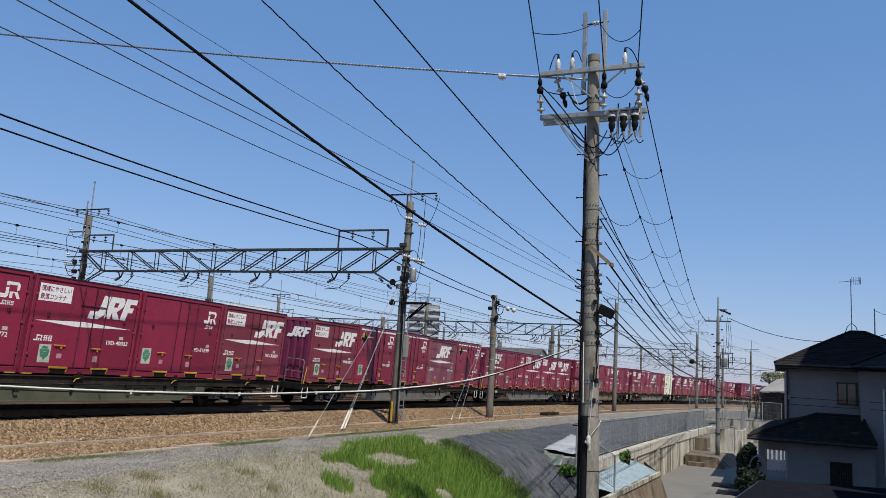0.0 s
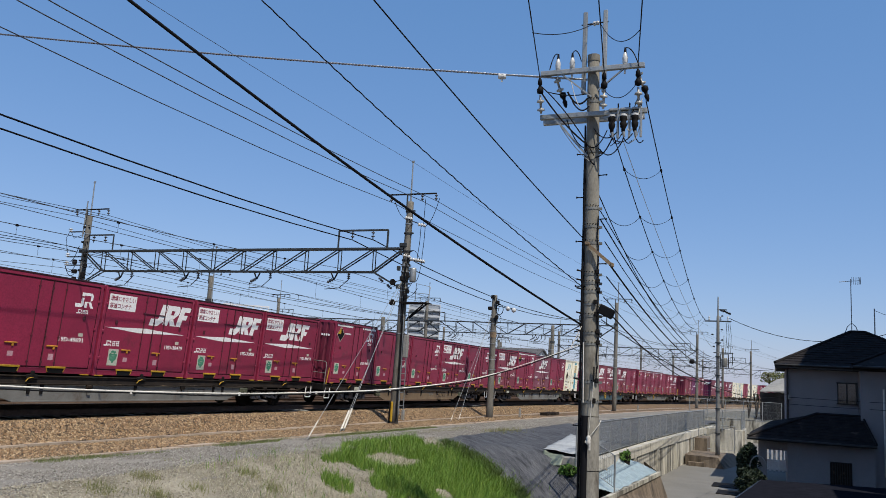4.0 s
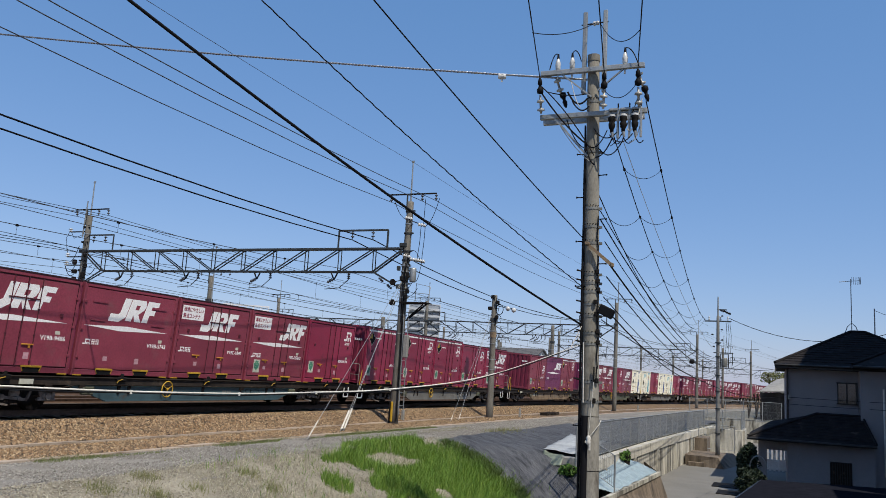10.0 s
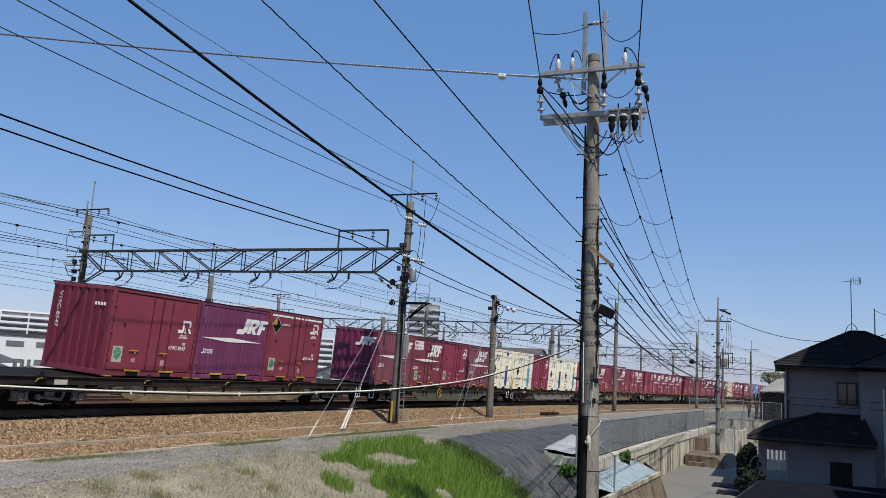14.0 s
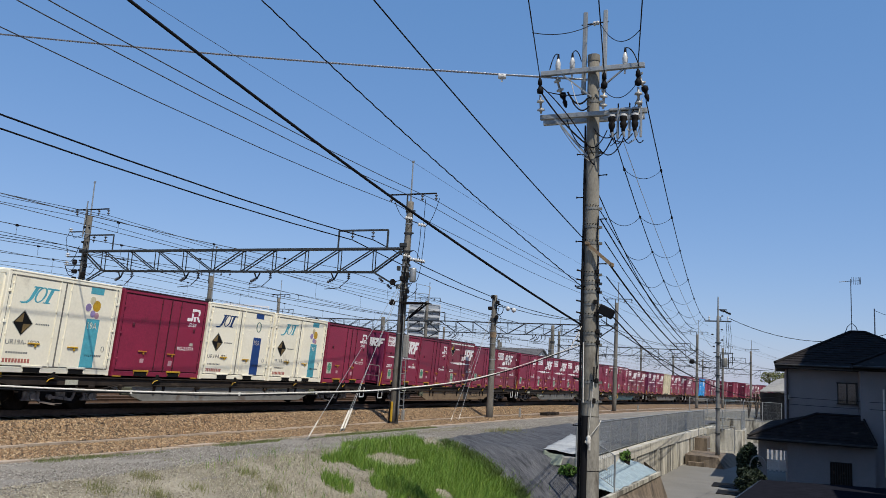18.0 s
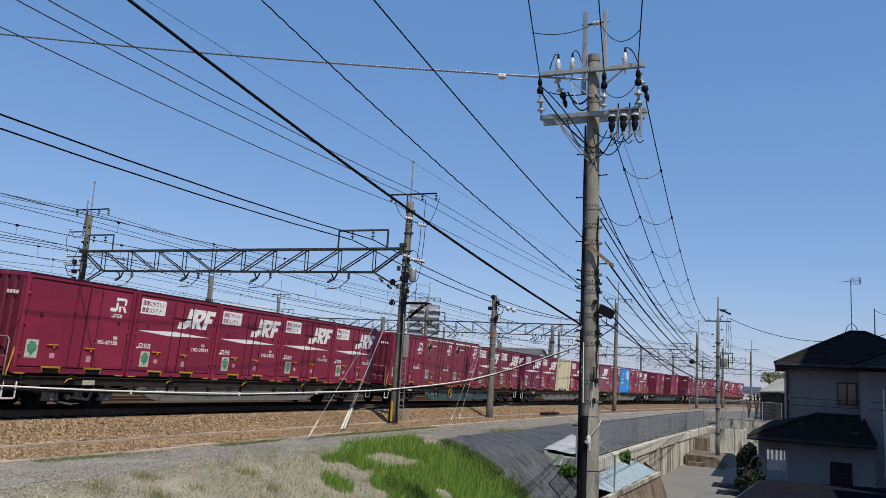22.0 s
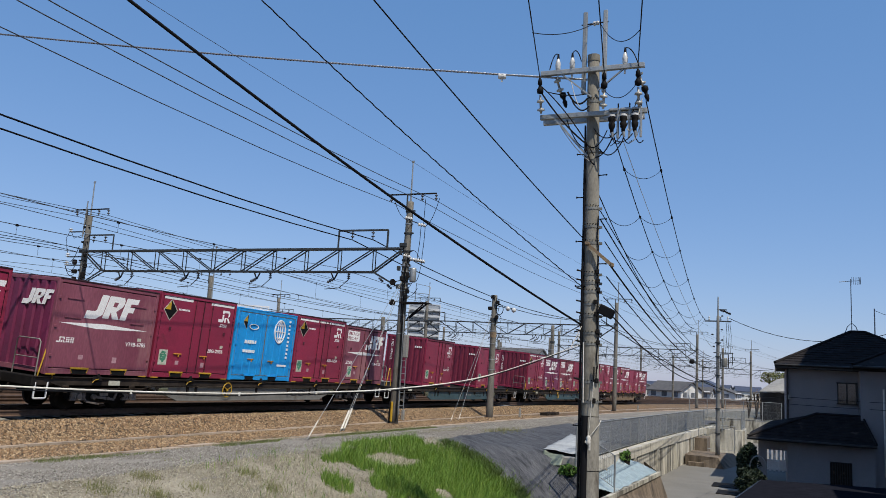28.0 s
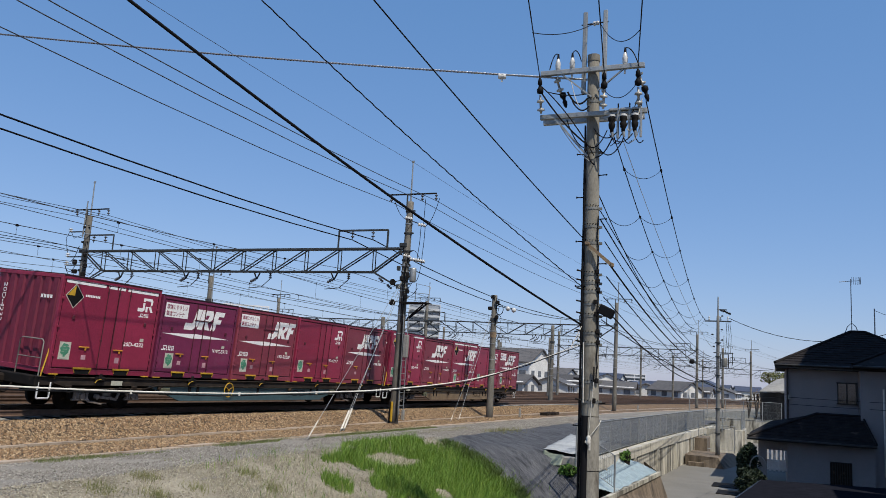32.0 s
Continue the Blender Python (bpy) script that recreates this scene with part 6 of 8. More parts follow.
for x in (-4.13, -3.83, -2.75):
    part("pin_insulator", Mesh().lathe((x, PY - 0.18, 10.585), [(0.02, 0), (0.035, 0.02), (0.055, 0.05), (0.05, 0.10), (0.06, 0.13), (0.045, 0.20), (0.03, 0.25), (0.018, 0.28)], 10), PORCELAIN, POLE, "white porcelain pin insulator")
    part("insulator_cap", Mesh().cyl((x, PY - 0.18, 10.83), (x, PY - 0.18, 10.95), 0.03, 0.02, 8), WIREBLACK, POLE)
    part("pin_stem", Mesh().cyl((x, PY - 0.18, 10.60), (x, PY - 0.18, 10.40), 0.02, n=6), GALV, POLE)
for x, dx in ((-4.42, 0.0), (-3.14, 0.03), (-2.44, 0.0)):
    st = part("strain_insulator", insulator((x, PY - 0.3, 9.64), (x + dx, PY - 0.42, 10.00), 0.082, 2), STRAINPORC, POLE, "grimy strain insulator with black cover")
    part("cover", Mesh().lathe((x + dx, PY - 0.42, 10.02), [(0.02, 0), (0.066, 0.02), (0.07, 0.10), (0.042, 0.13), (0.030, 0.18), (0.050, 0.20), (0.042, 0.28), (0.012, 0.34)], 8, (dx, -0.2, 0.9)), WIREBLACK, st)
for x in (-4.18, -2.5):
    st = part("strain_insulator", insulator((x, PY - 0.1, 10.48), (x + 0.1, PY + 0.05, 10.10), 0.082, 2), STRAINPORC, POLE, "grimy strain insulator with black cover")
    part("cover", Mesh().lathe((x + 0.1, PY + 0.05, 10.2), [(0.02, 0), (0.066, 0.02), (0.07, 0.10), (0.042, 0.13), (0.030, 0.18), (0.050, 0.20), (0.042, 0.28), (0.012, 0.34)], 8, (0.22, 0.2, -0.9)), WIREBLACK, st)
for x in (-2.96, -2.735, -2.51):
    sw = part("fuse_cutout", Mesh().lathe((x, PY - 0.30, 9.14), [(0.0, 0), (0.035, 0.0), (0.04, 0.07), (0.06, 0.10), (0.07, 0.18), (0.052, 0.21), (0.072, 0.25), (0.072, 0.34), (0.045, 0.38), (0.0, 0.39)], 12), DARKSTEEL, POLE, "dark cylindrical fuse cutout")
    part("bracket", Mesh().box((x + 0.115, PY - 0.28, 9.33), (0.045, 0.04, 0.62), bevel=0.008), GALV, sw)
    part("mounting", Mesh().box((x + 0.03, PY - 0.26, 9.62), (0.20, 0.1, 0.05), bevel=0.01), GALV, sw)
    part("cutout_ring", Mesh().cyl((x, PY - 0.30, 9.46), (x, PY - 0.30, 9.50), 0.075, n=12), PORCELAIN, sw)
    part("cutout_bolt", Mesh().cyl((x + 0.115, PY - 0.28, 9.62), (x + 0.115, PY - 0.28, 9.74), 0.016, n=6), DARKSTEEL, sw)
    part("lower_cap", Mesh().cyl((x + 0.02, PY - 0.31, 9.04), (x + 0.01, PY - 0.31, 9.14), 0.022, 0.034, 8), GALV, sw)
    part("lead", Mesh().tube(sagged((x, PY - 0.3, 9.06), (x + 0.16, PY - 0.22, 8.98), 0.10, 6), 0.010, 5), WIREBLACK, sw)
part("rusty_bracket", Mesh().beam((-3.40, PY - 0.20, 6.92), (-2.92, PY - 0.20, 6.52), 0.035, 0.05).beam((-3.36, PY - 0.22, 6.87), (-2.90, PY - 0.22, 6.47), 0.03, 0.04).box((-3.40, PY - 0.22, 6.93), (0.09, 0.07, 0.06), bevel=0.01).box((-2.90, PY - 0.22, 6.50), (0.06, 0.08, 0.08), bevel=0.01), BROWNSTEEL, POLE, "rust-stained wooden bracket arm")
part("cable_box", Mesh().box((-3.01, PY - 0.12, 5.60), (0.30, 0.16, 0.19), Matrix.Rotation(0.45, 4, "Y"), bevel=0.02), WIREBLACK, POLE, "black cable joint box")
for x in (-3.20, -3.155):
    part("black_strip", Mesh().box((x, PY - 0.22, 4.385), (0.026, 0.03, 0.29), bevel=0.006), BLACK, POLE)
part("knotted_rope", Mesh().tube([(-3.20, PY - 0.23, 4.24), (-3.235, PY - 0.24, 3.7), (-3.27, PY - 0.24, 3.22)], 0.007, 6).tube([(-3.268, PY - 0.24, 3.2), (-3.16, PY - 0.23, 3.33), (-3.09, PY - 0.13, 3.46), (-3.075, PY - 0.05, 3.53)], 0.009, 6).lathe((-3.262, PY - 0.25, 3.05), [(0.0, 0), (0.03, 0.02), (0.055, 0.06), (0.035, 0.1), (0.05, 0.14), (0.03, 0.18), (0, 0.2)], 7).box((-3.235, PY - 0.26, 3.03), (0.03, 0.03, 0.12)).box((-3.30, PY - 0.26, 3.12), (0.05, 0.03, 0.05)), SLEEVE, POLE, "pale knotted rope")
for i, (z0, z1, a) in enumerate(((0.3, 9.4, -2.6), (0.3, 7.0, -2.9), (2.8, 8.7, -2.75), (4.5, 7.5, -0.6))):
    pts = []
    for k in range(15):
        z = z0 + (z1 - z0) * k / 14
        c = on_pole(z)
        r = 0.215 - 0.0079 * z + 0.015
        aa = a + 0.12 * math.sin(k * 1.7 + i)
        pts.append(c + Vector((r * math.cos(aa), r * math.sin(aa), 0)))
    part("riser_cable", Mesh().tube(pts, 0.02 if i < 3 else 0.012, 6), WIREBLACK, POLE, "black riser cable")
# wide dark tube: a conduit, and the pole's shaded left flank in one
part("dark_conduit", Mesh().tube([(-3.345, PY - 0.17, -0.1), (-3.355, PY - 0.16, 2.3), (-3.365, PY - 0.15, 3.6)], 0.07, 10), WIREBLACK, POLE, "dark conduit that also stands for the pole's shaded flank")


def arc(p, q, sag, r=0.011, m=None, name="jumper_cable"):
    part(name, Mesh().tube(sagged(p, q, sag, 12), r, 5), m or WIREBLACK, POLE)


for x, q in ((-4.13, (-4.30, PY - 0.2, 10.62)), (-3.83, (-3.66, PY - 0.1, 10.78)), (-2.75, (-2.44, PY - 0.35, 10.45))):
    arc((x, PY - 0.18, 10.94), q, -0.13)
arc((-4.40, PY - 0.4, 10.05), (-3.40, PY - 0.2, 8.9), 0.10, 0.018)
arc((-3.9, PY - 0.2, 10.1), (-3.5, PY - 0.15, 9.95), 0.18, 0.02)
arc((-3.05, PY - 0.3, 9.2), (-3.4, PY - 0.2, 8.9), 0.12)
arc((-2.66, PY - 0.3, 9.2), (-2.38, PY - 0.3, 9.8), 0.25, 0.011, SLEEVE)
arc((-2.85, PY - 0.3, 9.15), (-3.35, PY - 0.15, 9.3), 0.16)
arc((-3.9, PY - 0.2, 9.5), (-3.5, PY - 0.15, 8.9), 0.14)
arc((-3.0, PY - 0.3, 9.1), (-2.55, PY - 0.3, 9.1), 0.16)
arc((-4.42, PY - 0.4, 10.2), (-3.32, PY - 0.2, 8.72), -0.12, 0.013)
arc((-4.36, PY - 0.2, 10.15), (-3.45, PY - 0.15, 10.05), 0.06)
arc((-3.83, PY - 0.2, 10.3), (-3.62, PY - 0.2, 9.75), 0.10, 0.008, SLEEVE)
arc((-3.80, PY - 0.2, 9.9), (-3.46, PY - 0.15, 9.78), 0.14, 0.016)
arc((-2.95, PY - 0.3, 9.02), (-3.30, PY - 0.15, 8.70), 0.10, 0.014)
arc((-2.72, PY - 0.3, 9.02), (-3.22, PY - 0.15, 8.86), 0.22, 0.012)
arc((-2.36, PY - 0.25, 9.5), (-2.62, PY - 0.25, 8.95), 0.18, 0.010, SLEEVE)
arc((-2.44, PY - 0.3, 9.9), (-3.0, PY - 0.2, 8.9), 0.20, 0.009)
arc((-4.10, PY - 0.2, 9.5), (-3.42, PY - 0.15, 8.62), 0.08, 0.009, SLEEVE)
arc((-3.50, PY - 0.2, 8.98), (-3.30, PY - 0.25, 8.52), 0.10, 0.016)

# high-voltage wires over the street, toward and past the camera
for x, z, q in ((-4.42, 10.35, (0.72, -22, 10.8)), (-3.10, 10.35, (2.9, -22, 10.8)), (-2.44, 10.4, (4.1, -22, 10.8))):
    p = Vector((x, PY - 0.5, z))
    k = {-4.42: (-3.48, 11.17), -3.10: (-2.45, 11.46), -2.44: (-1.82, 11.63)}[x]
    way = Vector((k[0] - p.x, k[1] - p.y, 10.0 - p.z))
    wire("power_wire", [p, p + way, p + way * 8 + Vector((0, 0, 2.2))], 0.0105, WIREBLACK, "black insulated power wire over the street", "street wires")
wire("tie_wire", sagged((-3.83, 12.60, 10.124), (-3.38, 15.6, 11.60), 0.12), 0.008, WIREBLACK, "thin loop between the power wires", "street wires")
wire("tie_wire", sagged((-3.30, 15.6, 11.6), (-2.09, 13.1, 10.18), 0.30), 0.008, WIREBLACK, "thin loop between the power wires", "street wires")
wire("tie_wire", sagged((-3.18, PY - 0.3, 10.10), (-2.50, PY - 0.4, 10.05), 0.24), 0.008, WIREBLACK, "thin loop between the power wires", "street wires")

# second street pole on its concrete block
SP = thing("utility_pole", "grey steel street pole with transformer and service wires", "utility pole", Matrix.Translation((-3.08, 50.0, 0.58)))
part("shaft", shaft((0, 0, -0.2), (0, 0, 8.0), 0.125, 0.085, 12), mat("dull_grey_pole_steel", (0.26, 0.26, 0.25), (0.18, 0.18, 0.17), 0.7, 0.0, scale=4, bump=0.1, spots=(0.10, 0.09, 0.08), spot_amount=0.35), SP)
part("top_rod", Mesh().cyl((0, 0, 7.9), (0, 0, 9.15), 0.05, 0.035, 8), GALV, SP)
part("crossarm", Mesh().box((0.0, 0, 7.7), (1.5, 0.07, 0.07)), TRUSS, SP)
part("crossarm", Mesh().box((0.22, 0, 8.38), (0.55, 0.06, 0.06)), TRUSS, SP)
for x, z in ((0.22, 8.30), (0.42, 8.24), (0.60, 8.16)):
    part("strain_insulator", insulator((x - 0.12, 0, z + 0.08), (x + 0.12, 0, z - 0.04), 0.07, 3), DARKSTEEL, SP, "dark strain insulator")
part("transformer", Mesh().lathe((0.36, 0, 5.02), [(0, 0), (0.16, 0), (0.175, 0.05), (0.175, 0.46), (0.14, 0.54), (0, 0.56)], 14), BAND, SP, "grey pole transformer")
part("transformer_frame", Mesh().tube([(0.14, 0, 5.0), (0.14, 0, 5.78), (0.58, 0, 5.78), (0.58, 0, 5.0)], 0.03, 5), DARKSTEEL, SP)
part("transformer_bracket", Mesh().box((0.3, 0, 5.85), (1.1, 0.06, 0.06)).box((0.8, 0, 5.5), (0.04, 0.04, 0.7)), TRUSS, SP)
for x in (-0.5, 0.15, 0.55):
    part("insulator", insulator((x, 0, 7.74), (x, 0, 8.0), 0.05, 2), PORCELAIN, SP)
for x, z in ((-0.3, 6.9), (0.22, 7.2), (0.25, 6.6), (-0.22, 6.2), (0.2, 4.4), (-0.2, 3.9), (0.24, 8.0)):
    part("cable_clamp", Mesh().box((x, -0.1, z), (0.13, 0.08, 0.07), bevel=0.015).cyl((x, -0.12, z + 0.02), (x, -0.16, z + 0.02), 0.03, n=8), DARKSTEEL, SP)
for k in range(3):
    part("down_lead", Mesh().tube([(0.45 + 0.1 * k, 0, 7.7), (0.5 + 0.12 * k, 0, 6.9), (0.42 + 0.14 * k, 0, 5.85)], 0.012, 5), WIREBLACK, SP)
for z in (1.2, 2.6, 3.6, 4.5, 5.6, 6.4):
    part("steel_band", Mesh().cyl((0, 0, z), (0, 0, z + 0.06), 0.165, 0.163, 12), TRUSS, SP)

def far_end(x, z):
    return Vector((x * 1.087, 50.0, 4.2 + (z - 4.2) * 1.087))


# two lines to the second pole, with hanging loops between them
LINE1 = ((-3.026, PY + 0.2, 9.274), (-4.29, 50, 7.77), 1.034)
LINE2 = ((-2.375, PY + 0.2, 9.926), (-3.78, 50, 8.35), 0.918)
LINE0 = ((-3.488, PY + 0.2, 8.474), (-4.42, 50, 7.87), 1.374)
for ends in (LINE1, LINE2, LINE0):
    wire("power_wire", sagged(*ends, 24), 0.012, WIREBLACK, "black insulated power wire along the street", "street wires")
LOOPS = ((0.003, 0.052, 0.105, 0.34), (0.076, 0.144, 0.210, 0.32), (0.156, 0.238, 0.316, 0.34), (0.244, 0.351, 0.454, 0.36), (0.322, 0.454, 0.593, 0.38), (0.408, 0.566, 0.768, 0.40), (0.52, 0.70, 0.88, 0.42), (0.66, 0.84, 0.96, 0.42))


def on_line(p, q, sag, t):
    return Vector(p).lerp(Vector(q), t) - Vector((0, 0, 4 * sag * t * (1 - t)))


for f0, f1, f2, drop in LOOPS:
    p0, p1, p2 = on_line(*LINE0, f0), on_line(*LINE1, f1), on_line(*LINE2, f2)
    wire("wire_loop", sagged(p1, p2, drop * 0.62, 10), 0.007, WIREBLACK, "thin hanging loop between two wires", "street wires", 4)
    if f0 > 0.01:
        wire("wire_loop", sagged(p0, p1, drop * 0.62, 10), 0.007, WIREBLACK, "thin hanging loop between two wires", "street wires", 4)
    for p in (p1, p2):
        solid("wire_clamp", Mesh().box(p, (0.05, 0.09, 0.06), bevel=0.01), WIREBLACK, "small black clamp on a power wire", "clamp", "wire clamps")
wire("service_wire", sagged((-2.8, PY, 9.1), far_end(-2.7, 6.2), 0.9), 0.007, SLEEVE, "thin pale service wire", "street wires")
for x0, z0, x1, z1, sag, r in ((-3.2, 7.62, -2.9, 6.15, 0.85, 0.010), (-3.2, 7.45, -2.9, 6.0, 0.9, 0.014), (-3.1, 7.0, -3.0, 5.85, 0.8, 0.010), (-3.0, 6.55, -3.0, 5.65, 0.75, 0.018), (-3.05, 6.3, -3.0, 5.5, 0.8, 0.012), (-3.1, 5.9, -3.0, 5.35, 0.85, 0.010)):
    wire("low_voltage_cable", sagged((x0, PY, z0), (x1, 50, z1), sag), r, WIREBLACK, "black low-voltage cable along the street", "street wires")
wire("low_voltage_cable", sagged((-3.13, PY, 5.45), (0.6, 41.85, 4.28), 0.7), 0.011, WIREBLACK, "sagging service cable to the house", "street wires")
wire("low_voltage_cable", sagged((-3.13, PY, 5.75), (-3.05, 50, 5.2), 0.9), 0.016, WIREBLACK, "black low-voltage cable along the street", "street wires")
wire("low_voltage_cable", sagged((-2.57, 50.0, 8.52), (6.6, 50.0, 8.13), 1.034), 0.018, WIREBLACK, "black cable from the street pole to the houses", "street wires")
for z0 in (4.12, 3.80):
    wire("low_voltage_cable", sagged((0.62, 41.85, z0), (9.0, 39.7, z0 + 0.1), 0.06), 0.011, WIREBLACK, "thin cable strung along the house wall", "street wires")

# cables from the pole over the railway road
wire("bundled_cable", sagged((-3.50, PY, 5.33), (-9.58, -1.97, 11.65), 0.477, 40), 0.021, WIREBLACK, "thick black bundled cable rising over the road", "street wires", 7)
TW = sagged((-3.53, PY, 6.10), (-8.84, 2.776, 12.13), 0.303, 1000)
wire("twisted_cable", [p + Vector((0, 0, 0.005 * math.sin(i * 0.42))) for i, p in enumerate(TW)], 0.010, WIREBLACK, "twisted black service cable", "street wires")
wire("service_wire", sagged((-3.56, PY, 7.10), (-6.242, 3.82, 11.22), 0.16, 24), 0.011, WIREBLACK, "straight black service wire", "street wires")
GW = sagged((-3.47, PY, 10.40), (-26.366, 11.684, 13.20), 0.20, 900)
gw = thing("guy_cable", "long stranded guy cable with white insulators", "guy wire", group="street wires")
STRANDED = mat("dull_stranded_steel", (0.56, 0.58, 0.62), (0.32, 0.33, 0.36), 0.42, 0.85, scale=1.5, bump=0.0)
for k in range(3):
    turn = [2 * math.pi * (i / 9 + k / 3) for i in range(len(GW))]
    part("strand", Mesh().tube([p + 0.012 * Vector((0.12 * math.cos(a), math.cos(a), math.sin(a))) for p, a in zip(GW, turn)], 0.0125, 5), STRANDED, gw)
part("insulator", Mesh().lathe((-5.30, 15.38, 10.52), [(0, -0.09), (0.05, -0.08), (0.065, -0.04), (0.035, 0.0), (0.065, 0.04), (0.05, 0.08), (0, 0.09)], 10, (1, 0.2, 0)).box((-5.30, 15.38, 10.47), (0.03, 0.03, 0.14)), PORCELAIN, gw, "white strain insulator")
# white-sleeved telephone cable sagging before the train
tc = thing("telephone_cable", "telephone cable in a white plastic sleeve", "cable", group="street wires")
A, B = Vector((-3.49, PY, 4.97)), Vector((-7.3, 5.98, 3.84))
TP = [A, Vector((-3.92, 13.9, 4.55)), Vector((-4.5, 12.3, 4.17)), Vector((-5.2, 10.75, 3.96)), Vector((-5.75, 9.6, 3.88)), Vector((-6.3, 8.2, 3.83)), Vector((-7.14, 5.85, 3.85)), Vector((-8.6, 2.6, 4.0))]
CP = []
for i in range(len(TP) - 1):
    p0, p1, p2, p3 = TP[max(i - 1, 0)], TP[i], TP[i + 1], TP[min(i + 2, len(TP) - 1)]
    for k in range(6):
        t = k / 6
        CP.append(0.5 * ((2 * p1) + (p2 - p0) * t + (2 * p0 - 5 * p1 + 4 * p2 - p3) * t * t + (3 * p1 - p0 - 3 * p2 + p3) * t ** 3))
part("sleeve", Mesh().tube(CP[10:38], 0.010, 8), SLEEVE, tc, "white plastic sleeve")
part("bare_strand", Mesh().tube(CP[:11], 0.006, 6), SLEEVE, tc, "thin pale strand")
part("black_cable", Mesh().tube([p + Vector((0, 0, -0.022 - 0.008 * math.sin(i * 1.1))) for i, p in enumerate(CP)], 0.008, 6), WIREBLACK, tc, "thin black cable lashed below")
for i in (12, 18, 24, 29, 33):
    part("clip", Mesh().box(CP[i] + Vector((0, 0, -0.006)), (0.018, 0.03, 0.042)), SLEEVE, tc)
part("spread_strands", Mesh().tube([CP[1], on_pole(5.15) + Vector((-0.2, -0.1, 0))], 0.008, 5).tube([CP[2] + Vector((0, 0, 0.02)), on_pole(5.3) + Vector((-0.15, -0.15, 0))], 0.008, 5), SLEEVE, tc)



# ---- bank, retaining wall and fence ----
def sheet_line(o):
    return 26.2 - (o - 6.8) * 0.42


def grid(o0, o1, y0, y1, d, lift, rough, seed, keep):
    M = Mesh()
    us, ys = steps(o0, o1, d), steps(y0, y1, d)
    vs, ok = [], []
    for y in ys:
        for o in us:
            x = side(y) + o
            n = rough * noise.noise(Vector((x * 0.8, y * 0.8, seed))) + rough * 0.45 * noise.noise(Vector((x * 2.9, y * 2.9, seed + 3)))
            vs.append((x, y, level(x, y) + lift + n))
            ok.append(keep(o, y))
    w = len(us)
    fs = []
    for j in range(len(ys) - 1):
        for i in range(w - 1):
            q = (j * w + i, j * w + i + 1, (j + 1) * w + i + 1, (j + 1) * w + i)
            if any(ok[k] for k in q):
                fs.append(q)
    return M.add(vs, fs, True)


solid("earth_bank", grid(5.95, 12.4, 4, 30, 0.3, 0.03, 0.05, 21, lambda o, y: y < sheet_line(o) - 0.15), SOIL, "dry stony earth bank below the gravel road", kind="structure")
def sheet_keep(o, y):
    return y > sheet_line(o) + 0.12 * math.sin(o * 4.1)


weed = solid("weed_control_sheet", grid(6.35, 11.45, 22, 70, 0.25, 0.07, 0.05, 33, sheet_keep), SHEET, "wrinkled dark grey weed-control sheet pinned over the bank", "ground sheet")
street = solid("street", Mesh().add([(-5.9, 8, 0.02), (60, 8, 0.02), (60, 95, 0.02), (-0.5, 95, 0.02), (-4.6, 60, 0.02), (-5.9, 24, 0.02)], [(0, 1, 2, 3, 4, 5)]), ASPHALT, "pale worn asphalt of the narrow street", kind="structure")
for x0, y0, w, d in ((-2.1, 39.6, 1.1, 1.7), (-1.7, 36.9, 1.2, 1.5)):
    solid("steel_cover", Mesh().box((x0, y0, 0.035), (w, d, 0.03), bevel=0.005), DARKSTEEL, "dark steel drain cover in the street", "drain cover", "drain covers")

wall = thing("wall_retaining", "streaked concrete retaining wall below the railway fence", "wall", kind="structure")
y = 26.4
while y < 63:
    part("wall_panel", strip(WALL_O, WALL_O + 0.24, 0.0, 1.42, y + 0.015, y + 2.885, 1.4), WALLCONC, wall)
    part("wall_cap", strip(WALL_O - 0.04, WALL_O + 0.29, 1.43, 1.80, y + 0.01, y + 2.89, 1.4), WALLCAP, wall)
    y += 2.9
for i in range(7):
    yy = 27.8 + 5.8 * i
    part("buttress", strip(WALL_O + 0.24, WALL_O + 0.34, 0.0, 1.44, yy, yy + 0.16, 0.16), WALLCONC, wall)


def mesh_fence(name, pts, h, label, gap=0.07):
    """Posts, rails and wire panels along a line of ground points."""
    ob = thing(name, label, "fence", group="wire fences", kind="structure")
    for i, p in enumerate(pts):
        part("post", Mesh().cyl(p - Vector((0, 0, 0.1)), p + Vector((0, 0, h + 0.02)), 0.025, n=8), GALV, ob)
    for p, q in zip(pts[:-1], pts[1:]):
        u = Vector((0, 0, 1))
        part("top_rail", Mesh().cyl(p + u * h, q + u * h, 0.02, n=6), GALV, ob)
        part("bottom_rail", Mesh().cyl(p + u * 0.06, q + u * 0.06, 0.015, n=6), GALV, ob)
        M = Mesh()
        n = max(2, int((q - p).length / gap))
        for k in range(n):
            a = p.lerp(q, (k + 0.5) / n)
            M.beam(a + u * 0.06, a + u * h, 0.0075)
        for k in range(1, 6):
            M.beam(p + u * (h * k / 6), q + u * (h * k / 6), 0.006)
        part("wire_panel", M, GALV, ob)
    return ob


mesh_fence("fence", [along(yy, WALL_O - 0.05, 1.80) for yy in [25.0] + [26.3 + 2.0 * i for i in range(18)]], 1.14, "galvanised wire mesh fence on the retaining wall")
mesh_fence("fence", [Vector(p) for p in ((-5.55, 25.7, 1.60), (-4.53, 25.4, 1.08))], 1.0, "short return panel of the galvanised fence")
